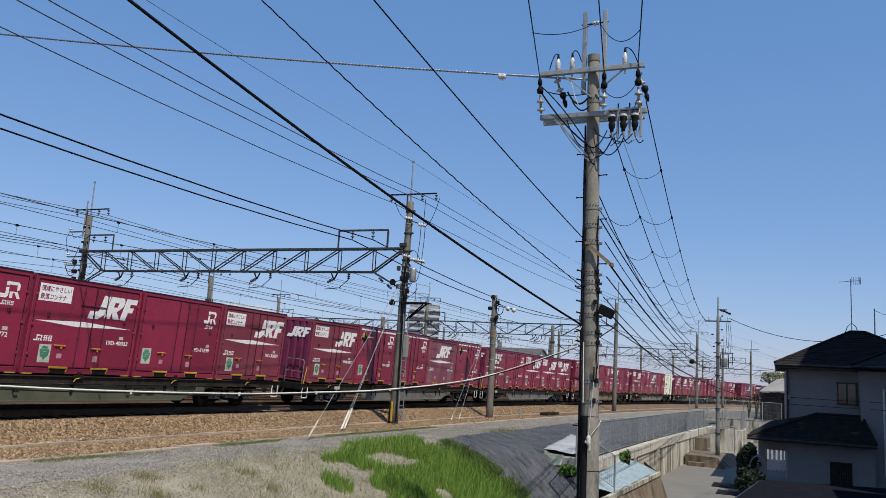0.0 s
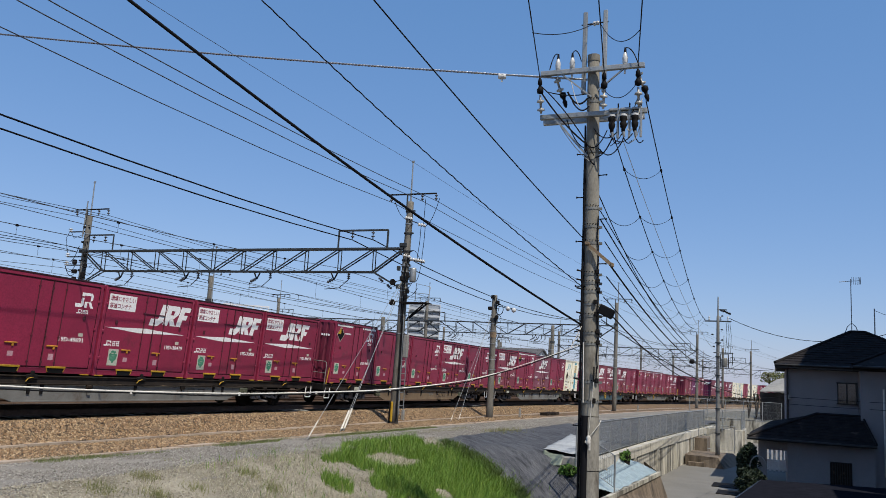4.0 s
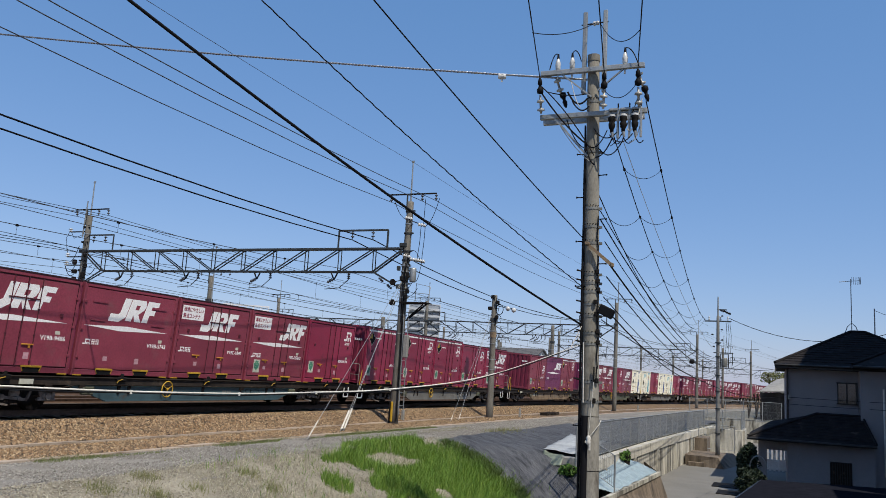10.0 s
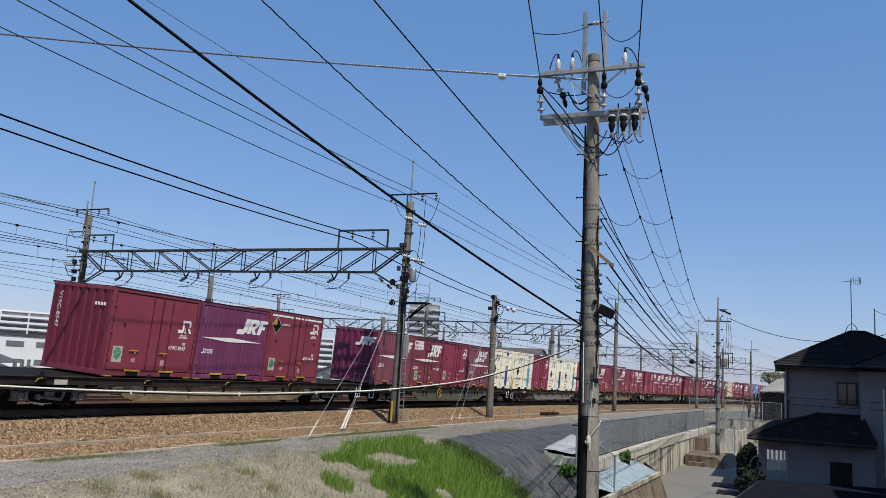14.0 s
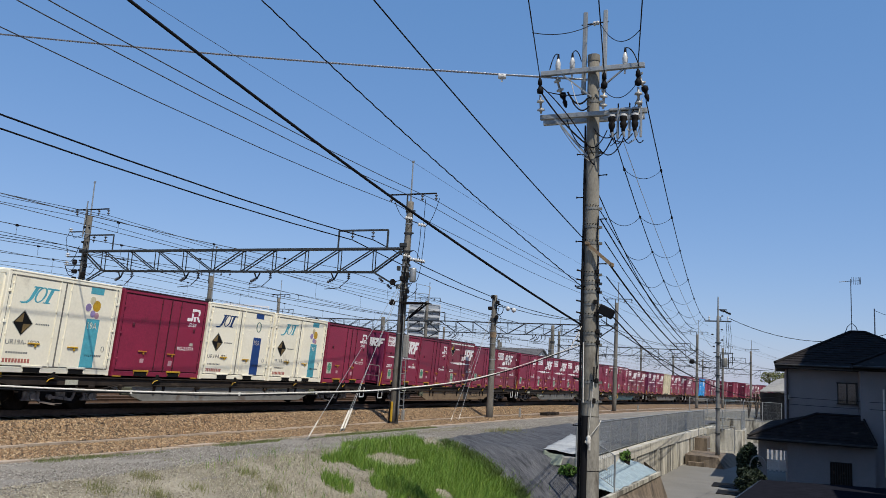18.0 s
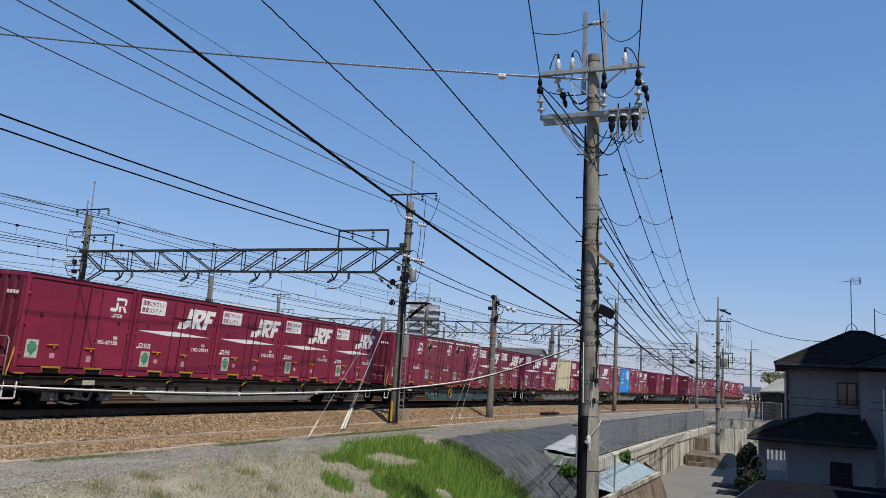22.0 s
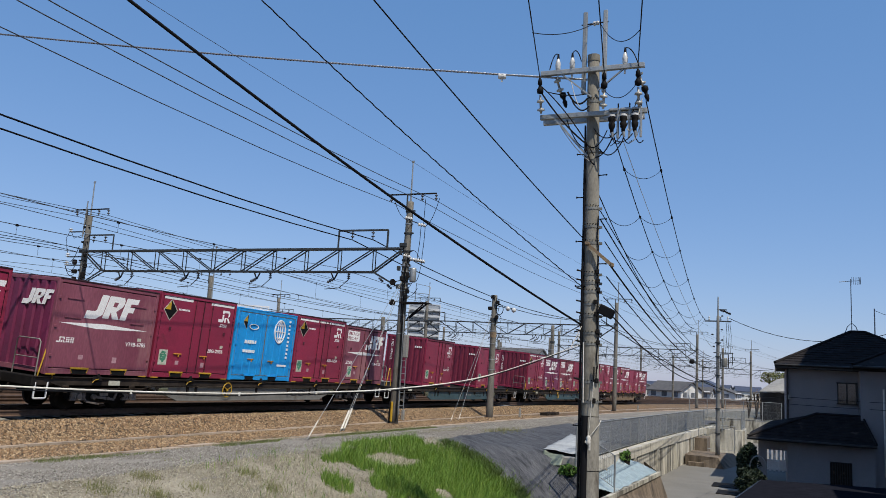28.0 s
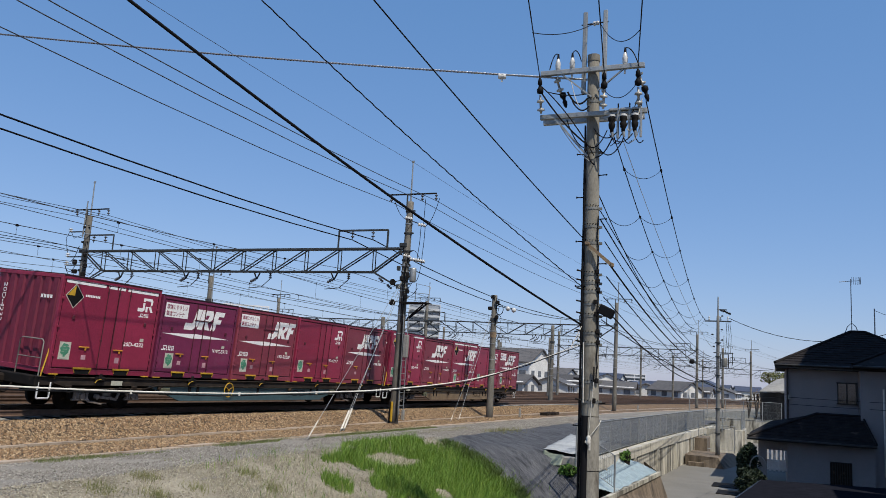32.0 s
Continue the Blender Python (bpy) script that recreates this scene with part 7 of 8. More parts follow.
# stair rail and small gate beyond
mesh_fence("fence", [Vector(p) for p in ((-4.5, 58.5, 1.70), (-3.3, 58.8, 1.70), (-2.1, 59.0, 1.70), (-2.0, 62.5, 1.70))], 1.25, "mesh fence around the end of the wall")
mesh_fence("fence", [Vector((-7.0 + 1.5 * i, 75.0, 1.95)) for i in range(6)], 1.55, "far mesh fence above a concrete wall")
mesh_fence("fence", [Vector((-4.4 + 1.05 * i, 53.4, 0.62)) for i in range(3)], 1.5, "mesh fence behind the concrete block")

blk = thing("concrete_block", "stained concrete pole foundation with a sloping side", "foundation", kind="structure")
part("block", Mesh().add([(-4.75, 48.6, 0), (-2.55, 47.6, 0), (-1.7, 52.5, 0), (-4.7, 52.5, 0), (-4.75, 48.6, 0.58), (-2.95, 48.0, 0.58), (-2.35, 52.5, 0.58), (-4.7, 52.5, 0.58)], [(0, 3, 2, 1), (4, 5, 6, 7), (0, 1, 5, 4), (1, 2, 6, 5), (2, 3, 7, 6), (3, 0, 4, 7)]), BLOCKCONC, blk)
part("step", Mesh().box((-4.1, 48.25, 0.12), (0.9, 0.5, 0.24), bevel=0.02), BLOCKCONC, blk)
solid("wall_end", Mesh().box((-3.35, 59.0, 0.85), (2.6, 0.3, 1.7), bevel=0.02).box((-2.05, 60.9, 0.85), (0.3, 3.6, 1.7), bevel=0.02), WALLCONC, "stained concrete end wall", "wall", kind="structure")
solid("wall_step", Mesh().box((-4.35, 54.6, 0.65), (0.9, 2.6, 1.3), bevel=0.02), BLOCKCONC, "stained stepped concrete wall", "wall", kind="structure")
solid("wall_far", Mesh().box((-3.1, 75.2, 0.97), (7.6, 0.3, 1.95), bevel=0.02), WALLCONC, "streaked concrete wall at the end of the street", "wall", kind="structure")

# concrete revetment with a blue tarpaulin, pale sheet by the fence
rv = thing("revetment", "stained sloping concrete revetment of the bank", "revetment", kind="structure")
part("face", Mesh().add([(-4.75, 20.0, 0.92), (-4.5, 26.0, 0.92), (-4.16, 32.9, 0.95), (-5.0, 34.6, 1.2), (-3.95, 20.0, 0.0), (-3.9, 26.0, 0.0), (-3.88, 33.3, 0.0), (-4.95, 35.2, 0.0)], [(0, 4, 5, 1), (1, 5, 6, 2), (2, 6, 7, 3)]), BLOCKCONC, rv)
part("kerb", Mesh().beam((-4.75, 20.0, 0.92), (-4.5, 26.0, 0.92), 0.14, 0.14).beam((-4.5, 26.0, 0.92), (-4.16, 32.9, 0.95), 0.14, 0.14), WALLCONC, rv)


def cloth(name, corners, n, sagk, material, label, seed):
    a, b, c, d = (Vector(p) for p in corners)
    M = Mesh()
    vs = []
    for j in range(n + 1):
        for i in range(n + 1):
            u, v = i / n, j / n
            p = a.lerp(b, u).lerp(d.lerp(c, u), v)
            p.z += sagk * noise.noise(Vector((p.x * 1.8, p.y * 1.4, seed))) + 0.4 * sagk * noise.noise(Vector((p.x * 5, p.y * 4, seed)))
            vs.append(p)
    M.add(vs, [(j * (n + 1) + i, j * (n + 1) + i + 1, (j + 1) * (n + 1) + i + 1, (j + 1) * (n + 1) + i) for j in range(n) for i in range(n)], True)
    ob = solid(name, M, material, label, "tarpaulin", "tarpaulins")
    sd = ob.modifiers.new("thickness", "SOLIDIFY")
    sd.thickness = 0.01
    return ob


cloth("tarpaulin", ((-5.5, 24.4, 1.22), (-4.55, 25.4, 1.0), (-4.2, 32.7, 1.02), (-5.4, 30.6, 1.72)), 16, 0.10, TARP, "wrinkled pale blue tarpaulin over the bank", 4)
PALESHEET = mat("pale_grey_sheet", (0.44, 0.46, 0.465), (0.31, 0.325, 0.33), 0.75, scale=2, fine=9, bump=0.4, bump_dist=0.05)
cloth("tarpaulin", ((-7.3, 27.3, 1.93), (-6.15, 27.2, 1.86), (-6.0, 31.6, 2.06), (-7.75, 33.2, 2.12)), 14, 0.05, PALESHEET, "crumpled pale grey sheet by the fence", 8)
cloth("tarpaulin", ((-7.15, 26.75, 1.50), (-6.5, 26.6, 1.48), (-6.5, 27.0, 1.80), (-7.3, 27.35, 1.88)), 10, 0.16, mat("grey_green_plastic_sheet", (0.22, 0.25, 0.19), (0.14, 0.16, 0.12), 0.5, scale=3, fine=9, bump=0.4, bump_dist=0.05), "crumpled grey-green plastic sheet on the bank", 15)
solid("concrete_block", Mesh().box((-6.25, 27.0, 1.58), (0.62, 0.3, 0.40), bevel=0.03), CONCRETE, "short pale concrete beam on the bank", "concrete block")

# low things beside the track
sl = thing("sleeper_pile", "row of old weathered sleeper ends in the ballast", "sleepers")
for i in range(9):
    p = along(52.5 + 0.32 * i, 2.4, 2.16 + random.uniform(-0.03, 0.03))
    part("sleeper_end", Mesh().box(p, (0.5, 0.2, 0.2), bevel=0.02), BROWNGRIME, sl)
for yy in (33.6, 47.0, 80.0):
    solid("marker_post", Mesh().box(along(yy, 1.5 if yy < 40 else 2.6, 2.3), (0.12, 0.12, 0.6), bevel=0.01), CONCRETE, "small pale concrete marker post", "post", "marker posts")

# ---- the house ----
HX0, HY, HX1 = 0.49, 42.0, 7.2
house = thing("house", "two-storey rendered house with dark tiled hip roofs", "house", Matrix.Translation((0, 0, 0)))
part("wall", Mesh().box(((HX0 + 3.55) / 2, 46, 2.73), (3.55 - HX0, 8, 5.46)), STUCCO, house)
part("wall", Mesh().box(((3.55 + HX1) / 2, 45.5, 2.73), (HX1 - 3.55, 9, 5.46)), STUCCO, house, "projecting rendered bay wall")


def hip(x0, x1, y0, y1, z, ax0, ax1, ay, az, th=0.14):
    """Hip roof shell with a ridge from ax0 to ax1."""
    M = Mesh()
    lo = [(x0, y0, z), (x1, y0, z), (x1, y1, z), (x0, y1, z)]
    vs = lo + [(ax0, ay, az), (ax1, ay, az)] + [(x, y, z - th) for x, y, z in lo]
    M.add(vs, [(0, 1, 5, 4), (1, 2, 5), (2, 3, 4, 5), (3, 0, 4), (0, 6, 7, 1), (1, 7, 8, 2), (2, 8, 9, 3), (3, 9, 6, 0), (6, 9, 8, 7)])
    return M


def ridge(pts, r=0.07):
    return Mesh().tube(pts, r, 8)


rf = part("roof", hip(0.0, 7.6, 41.3, 50.3, 5.68, 3.55, 4.2, 45.6, 7.55), TILE, house, "dark tiled upper hip roof")
part("ridge_tiles", ridge([(0.0, 41.3, 5.70), (3.55, 45.6, 7.57), (4.2, 45.6, 7.57), (7.6, 41.3, 5.70)]), TILE, rf)
part("eave_board", Mesh().box((3.8, 41.33, 5.56), (7.6, 0.06, 0.20)).box((0.03, 45.8, 5.56), (0.06, 9.0, 0.20)), DARKFRAME, rf)
part("gutter", Mesh().cyl((-0.02, 41.24, 5.60), (7.6, 41.24, 5.60), 0.06, n=8), DARKFRAME, rf)
bay = part("roof", hip(3.2, 9.6, 40.2, 47.0, 5.70, 5.9, 6.4, 43.6, 6.95), TILE, house, "dark tiled roof of the bay")
part("ridge_tiles", ridge([(3.2, 40.2, 5.72), (5.9, 43.6, 6.97), (6.4, 43.6, 6.97)]), TILE, bay)
part("gutter", Mesh().cyl((3.2, 40.15, 5.62), (9.4, 40.15, 5.62), 0.06, n=8), DARKFRAME, bay)
for k in range(14):
    t = (k + 1) / 15
    a = Vector((0.0, 41.3, 5.68)).lerp(Vector((3.55, 45.6, 7.55)), t)
    b = Vector((7.6, 41.3, 5.68)).lerp(Vector((4.2, 45.6, 7.55)), t)
    part("tile_course", Mesh().beam(a + Vector((0, -0.01, 0.012)), b + Vector((0, -0.01, 0.012)), 0.05, 0.03), TILE, rf)
lowr = part("roof", Mesh().add([(-1.15, 39.7, 2.28), (4.0, 39.7, 2.28), (3.62, 41.2, 3.42), (1.75, 41.2, 3.42), (-0.2, 42.2, 2.95), (-1.15, 43.5, 2.31), (-1.15, 39.7, 2.14), (4.0, 39.7, 2.14), (4.0, 41.9, 2.14), (-1.15, 43.5, 2.16), (4.0, 41.9, 2.28), (3.62, 41.99, 3.42), (1.75, 41.99, 3.42)],
             [(0, 1, 2, 3), (0, 3, 12, 4), (0, 4, 5), (1, 10, 11, 2), (2, 11, 12, 3), (0, 6, 7, 1), (1, 7, 8, 10), (0, 5, 9, 6), (6, 9, 8, 7)]), TILE, house, "dark tiled porch roof")
part("ridge_tiles", ridge([(-1.15, 39.7, 2.31), (1.75, 41.2, 3.45), (3.62, 41.2, 3.45), (4.0, 39.7, 2.31)], 0.06), TILE, lowr)
part("gutter", Mesh().cyl((-1.18, 39.64, 2.21), (4.02, 39.64, 2.21), 0.06, n=8), DARKFRAME, lowr)
for k in range(8):
    t = (k + 1) / 9
    a = Vector((-1.15, 39.7, 2.28)).lerp(Vector((1.75, 41.2, 3.42)), t)
    b = Vector((4.0, 39.7, 2.28)).lerp(Vector((3.62, 41.2, 3.42)), t)
    part("tile_course", Mesh().beam(a + Vector((0, -0.012, 0.01)), b + Vector((0, -0.012, 0.01)), 0.045, 0.03), TILE, lowr)
part("wall", Mesh().box((2.25, 41.2, 1.1), (3.5, 1.6, 2.2)), STUCCO, house, "rendered ground-floor porch wall")
part("wall", Mesh().box((-0.55, 40.9, 1.1), (0.36, 0.24, 2.2)).box((0.25, 40.9, 1.95), (1.3, 0.22, 0.5)), STUCCO, house, "rendered gate pillar")
part("downpipe", Mesh().cyl((0.55, 41.9, 0.1), (0.55, 41.9, 5.5), 0.04, n=8), DARKFRAME, house, "dark downpipe")
part("downpipe", Mesh().cyl((4.47, 40.93, 0.9), (4.47, 40.93, 4.7), 0.05, n=8), SLEEVE, house, "white downpipe on the bay wall")


def window(parent, x0, x1, z0, z1, y, name="window"):
    w = part(name, Mesh().box(((x0 + x1) / 2, y - 0.005, (z0 + z1) / 2), (x1 - x0, 0.02, z1 - z0)), DARKFRAME, parent, "dark-framed sliding window")
    M = Mesh()
    t = 0.055
    for zz in (z0, z1):
        M.box(((x0 + x1) / 2, y - 0.04, zz), (x1 - x0 + 2 * t, 0.09, t))
    for xx in (x0, x1):
        M.box((xx, y - 0.04, (z0 + z1) / 2), (t, 0.09, z1 - z0))
    M.box(((x0 + x1) / 2, y - 0.035, (z0 + z1) / 2), (t, 0.07, z1 - z0))
    part("window_frame", M, DARKFRAME, w)
    for k in (0, 1):
        xm = x0 + (x1 - x0) * (0.25 + 0.5 * k)
        part("pane", Mesh().box((xm, y - 0.025, (z0 + z1) / 2), ((x1 - x0) / 2 - t, 0.01, z1 - z0 - t)), GLASS, w)
    return w


window(house, 2.69, 3.46, 3.95, 4.90, HY)
dr = part("shutter_door", Mesh().box((2.66, 40.38, 0.72), (0.88, 0.04, 1.40)), DARKFRAME, house, "dark slatted shutter door")
for k in range(9):
    part("slat", Mesh().box((2.28 + 0.096 * k, 40.345, 0.72), (0.06, 0.03, 1.34)), BROWNGRIME, dr)
part("meter_box", Mesh().box((0.62, 41.93, 4.12), (0.14, 0.14, 0.22), bevel=0.01), CONCRETE, house, "pale meter box")
ant = thing("tv_antenna", "thin television antenna mast on the roof ridge", "antenna", Matrix.Translation((3.62, 45.6, 7.5)))
part("mast", Mesh().cyl((0, 0, -0.05), (0, 0, 2.75), 0.022, n=8), GALV, ant)
part("feet", Mesh().tube([(-0.35, -0.2, -0.1), (-0.2, -0.1, 0.32), (0, 0, 0.5), (0.2, 0.1, 0.32), (0.35, 0.2, -0.1)], 0.02, 5), GALV, ant)
part("boom", Mesh().cyl((-0.55, 0, 2.6), (0.45, 0, 2.68), 0.014, n=6), GALV, ant)
for k in range(6):
    part("element", Mesh().cyl((0.05 + 0.08 * k, -0.05, 2.45), (0.05 + 0.08 * k, 0.05, 2.86), 0.008, n=5), GALV, ant)
part("reflector", Mesh().box((0.42, 0, 2.67), (0.02, 0.3, 0.34)), GALV, ant)
mast = solid("roof_mast", Mesh().cyl((4.75, 46.5, 6.6), (4.75, 46.5, 8.85), 0.03, n=8), GALV, "thin steel mast on the roof", "mast")
wire("service_wire", sagged((4.75, 46.5, 8.75), (9, 48, 8.2), 0.3), 0.012, WIREBLACK, "thin cable from the roof mast", "street wires")
slats = thing("slatted_fence", "white slatted fence seen under the porch", "fence", Matrix.Translation((0.25, 44.5, 0)))
for k in range(9):
    part("slat", Mesh().box((-0.9 + 0.2 * k, 0, 1.1), (0.11, 0.03, 1.3)), WHITE, slats)
part("rail", Mesh().box((0, 0.03, 0.75), (2.0, 0.03, 0.5)), WHITE, slats)
# near-black because the shade over the carport is put into its colour
CARPORT = mat("shade_dark_carport_sheet", (0.017, 0.018, 0.025), (0.011, 0.012, 0.017), 0.8, scale=3, fine=25, bump=0.1, spec=0.0)
carport = thing("carport", "low dark flat carport roof before the house", "carport", Matrix.Translation((0, 0, 0)), kind="structure")
part("roof", Mesh().add([(-0.50, 34.7, 0.9), (9.0, 37.4, 0.9), (9.0, 27.0, 0.9), (-1.26, 27.0, 0.9), (-0.50, 34.7, 0.80), (9.0, 37.4, 0.80), (9.0, 27.0, 0.80), (-1.26, 27.0, 0.80)], [(0, 3, 2, 1), (4, 5, 6, 7), (0, 1, 5, 4), (1, 2, 6, 5), (2, 3, 7, 6), (3, 0, 4, 7)]), CARPORT, carport, "dark flat roof sheet")
part("edge_trim", Mesh().beam((-0.53, 34.7, 0.85), (-1.29, 27.0, 0.85), 0.06, 0.10), DARKFRAME, carport)
for x, y in ((-0.85, 33.6), (-1.1, 28.2), (4.0, 34.8)):
    part("post", Mesh().box((x + 0.1, y, 0.4), (0.09, 0.09, 0.8)), DARKFRAME, carport)
arch = solid("garden_arch", Mesh().tube([(-1.0 + 0.32 * (1 - math.cos(t)), 37.4, 1.15 + 0.45 * math.sin(t)) for t in (math.pi * i / 12 for i in range(13))] , 0.03, 6).tube([(-1.0, 37.4, 0), (-1.0, 37.4, 1.15)], 0.03, 6), GALV, "pale curved garden arch by the hedge", "garden arch")


def leaves(name, count, centre, size, leaf, material, label, category, seed, stem=None):
    rng = np.random.RandomState(seed)
    vs, fs = [], []
    n = 0
    while n < count:
        p = rng.uniform(-1, 1, 3)
        d = np.linalg.norm(p)
        lump = 0.78 + 0.35 * noise.noise(Vector(p * 2.2) + Vector((seed, 0, 0)))
        if d > lump or d < 0.35 * lump:
            continue
        c = np.array(centre) + p * np.array(size)
        a, b = rng.normal(size=3), rng.normal(size=3)
        a /= np.linalg.norm(a)
        b -= a * b.dot(a)
        b /= np.linalg.norm(b)
        s = leaf * rng.uniform(0.6, 1.4)
        k = len(vs)
        vs += [tuple(c - a * s), tuple(c + b * s * 0.45), tuple(c + a * s), tuple(c - b * s * 0.45)]
        fs.append((k, k + 1, k + 2, k + 3))
        n += 1
    ob = thing(name, label, category)
    me = bpy.data.meshes.new("crown")
    me.from_pydata(vs, [], fs)
    me.materials.append(material)
    part("crown", me, material, ob)
    if stem:
        M = Mesh()
        base = Vector((centre[0], centre[1], stem))
        for k in range(5):
            tip = Vector(centre) + Vector((math.cos(k * 1.3) * size[0] * 0.5, math.sin(k * 1.3) * size[1] * 0.5, size[2] * 0.4))
            M.tube([base, base.lerp(tip, 0.4) + Vector((0.05, 0, 0)), tip], 0.05 * max(1, size[2] * 0.5), 6)
        part("trunk", M, BROWNGRIME, ob)
    return ob


leaves("hedge_bush", 5200, (-1.15, 38.4, 1.05), (0.62, 0.8, 1.15), 0.085, HEDGE, "dense dark green garden bush", "bush", 3, 0.0)
leaves("hedge_bush", 3600, (-0.9, 36.4, 0.55), (0.75, 0.8, 0.75), 0.08, HEDGE, "low dark green garden bush", "bush", 5, 0.0)
leaves("weed_clump", 300, (-5.05, 30.4, 1.68), (0.26, 0.36, 0.24), 0.06, LEAF, "bright green weed clump at the wall", "weeds", 6, 1.0)
leaves("weed_clump", 520, (-6.22, 26.45, 1.38), (0.36, 0.3, 0.26), 0.06, LEAF, "green weeds among crumpled sheets", "weeds", 7, 0.9)
leaves("weed_clump", 260, (-4.85, 22.8, 0.98), (0.25, 0.4, 0.14), 0.06, LEAF, "green weeds at the foot of the bank", "weeds", 8, 0.6)
# unseen block added only to shade the carport
solid("wall_carport_side", Mesh().box((9.5, 24.5, 4.75), (6.0, 11.0, 9.5)), STUCCO, "unseen plain block added to shade the carport", "building", kind="structure")
# neighbouring building, outside the view, that shades the house
solid("wall_neighbour", Mesh().box((13.85, 37.3, 9.2), (12.0, 13.8, 18.4)), STUCCO, "plain rendered wall of the neighbouring block", "building", kind="structure")



# ---- grass on the bank ----
def blades(name, count, spots, h0, h1, w, material, label, seed, lean=0.5):
    rng = np.random.RandomState(seed)
    vs, fs = [], []
    n = 0
    tries = 0
    while n < count and tries < count * 12:
        tries += 1
        o, y, keep = spots(rng)
        if rng.rand() > keep:
            continue
        x = side(y) + o
        z = level(x, y) + (0.04 if o > 5.9 else 0.0)
        a = rng.rand() * 6.283
        h = rng.uniform(h0, h1)
        dx, dy = math.cos(a), math.sin(a)
        bx, by = rng.normal(0, lean * 0.5, 2) * h
        k = len(vs)
        vs += [(x - dx * w, y - dy * w, z - 0.02), (x + dx * w, y + dy * w, z - 0.02), (x + bx * 0.4 + dx * w * 0.7, y + by * 0.4 + dy * w * 0.7, z + h * 0.6), (x + bx * 0.4 - dx * w * 0.7, y + by * 0.4 - dy * w * 0.7, z + h * 0.6), (x + bx, y + by, z + h)]
        fs += [(k, k + 1, k + 2, k + 3), (k + 3, k + 2, k + 4)]
        n += 1
    me = bpy.data.meshes.new(name)
    me.from_pydata(vs, [], fs)
    me.materials.append(material)
    return tagged(new(name, me), label, "grass", kind="stuff")


def inside(poly, o, y):
    hit = False
    for (a, b), (c, d) in zip(poly, poly[1:] + poly[:1]):
        if (b > y) != (d > y) and o < (c - a) * (y - b) / (d - b) + a:
            hit = not hit
    return hit


# outline of the grassed part of the bank, in offsets from the track and distances along it
LAWN = [(6.5, 18.4), (5.5, 21.9), (5.7, 25.3), (6.5, 24.6), (7.3, 25.4), (9.6, 24.8), (10.6, 24.2), (12.2, 22.0), (12.2, 14.0), (8.5, 18.2), (8.1, 18.5), (7.3, 19.5)]


def lawn(rng):
    o, y = rng.uniform(5.3, 12.0), rng.uniform(14.0, 25.8)
    wob = noise.noise(Vector((o * 1.7, y * 1.1, 3))), noise.noise(Vector((o * 1.7, y * 1.1, 9)))
    ok = inside(LAWN, o + 0.35 * wob[0], y + 0.6 * wob[1])
    bare = ((o - 7.05) / 0.5) ** 2 + ((y - 21.3) / 1.0) ** 2 < 1 + wob[0] or noise.noise(Vector((o * 1.3, y * 0.8, 11))) < -0.42
    clump = ((o - 7.65) / 0.4) ** 2 + ((y - 17.2) / 0.4) ** 2 < 1 + wob[1]
    return o, y, 1.0 if clump or (ok and not bare) else 0.012


GRASSY = stone_mat("grass_blades", [(0.030, 0.080, 0.006), (0.115, 0.225, 0.014), (0.068, 0.155, 0.009), (0.21, 0.29, 0.038), (0.046, 0.115, 0.007), (0.14, 0.245, 0.022)], 0.7)
TURF = stone_mat("turf_blades", [(0.075, 0.10, 0.022), (0.13, 0.16, 0.045), (0.055, 0.075, 0.016), (0.19, 0.19, 0.08)], 0.9)
OLIVE = stone_mat("olive_blades", [(0.12, 0.13, 0.04), (0.20, 0.20, 0.08), (0.09, 0.10, 0.03), (0.28, 0.26, 0.13)], 0.9)
DRY = stone_mat("dry_blades", [(0.42, 0.385, 0.26), (0.24, 0.215, 0.14), (0.58, 0.54, 0.41), (0.16, 0.14, 0.085), (0.34, 0.305, 0.205)], 0.9)
blades("grass", 85000, lawn, 0.06, 0.22, 0.006, GRASSY, "fresh bright green grass on the bank", 31, 0.8)
blades("grass", 5000, lawn, 0.25, 0.42, 0.006, GRASSY, "taller green grass stalks on the bank", 36, 0.9)


def dry_spots(rng):
    o, y = rng.uniform(5.8, 9.6), rng.uniform(9.5, 25.8)
    left = 19.4 - (o - 5.8) * 0.6
    k = noise.noise(Vector((o * 1.3, y * 0.9, 17)))
    strip_ = 6.4 < o < 7.5 and y > 24.0 or abs(o - 7.05) < 0.5 and abs(y - 21.3) < 1.0
    return o, y, (0.9 if 13.5 < y < left and k > -0.15 else 0.7 if strip_ else 0.35 if y < left and k > 0.05 else 0.03)


blades("dry_grass", 6500, dry_spots, 0.03, 0.14, 0.0045, DRY, "dry straw-coloured grass stalks on the bank", 32, 3.0)
blades("dry_grass", 160, dry_spots, 0.25, 0.5, 0.004, DRY, "tall dry grass stalks on the bank", 37, 1.0)


def edge_spots(rng):
    o = rng.uniform(6.7, 10.2)
    return o, sheet_line(o) + rng.normal(-0.28, 0.22), 1.0 if noise.noise(Vector((o * 1.9, 4.0, 41))) > -0.25 else 0.15


EDGEWEED = stone_mat("dark_weed_blades", [(0.026, 0.055, 0.008), (0.07, 0.115, 0.018), (0.045, 0.085, 0.012), (0.11, 0.15, 0.03)], 0.8)
blades("edge_weeds", 7000, edge_spots, 0.06, 0.26, 0.009, EDGEWEED, "dark green weeds along the edge of the sheet", 39, 1.2)


TUFTS = [(6.4, 11.0), (6.9, 13.0), (6.9, 11.9), (7.3, 15.0), (6.6, 15.0), (6.2, 12.3)]


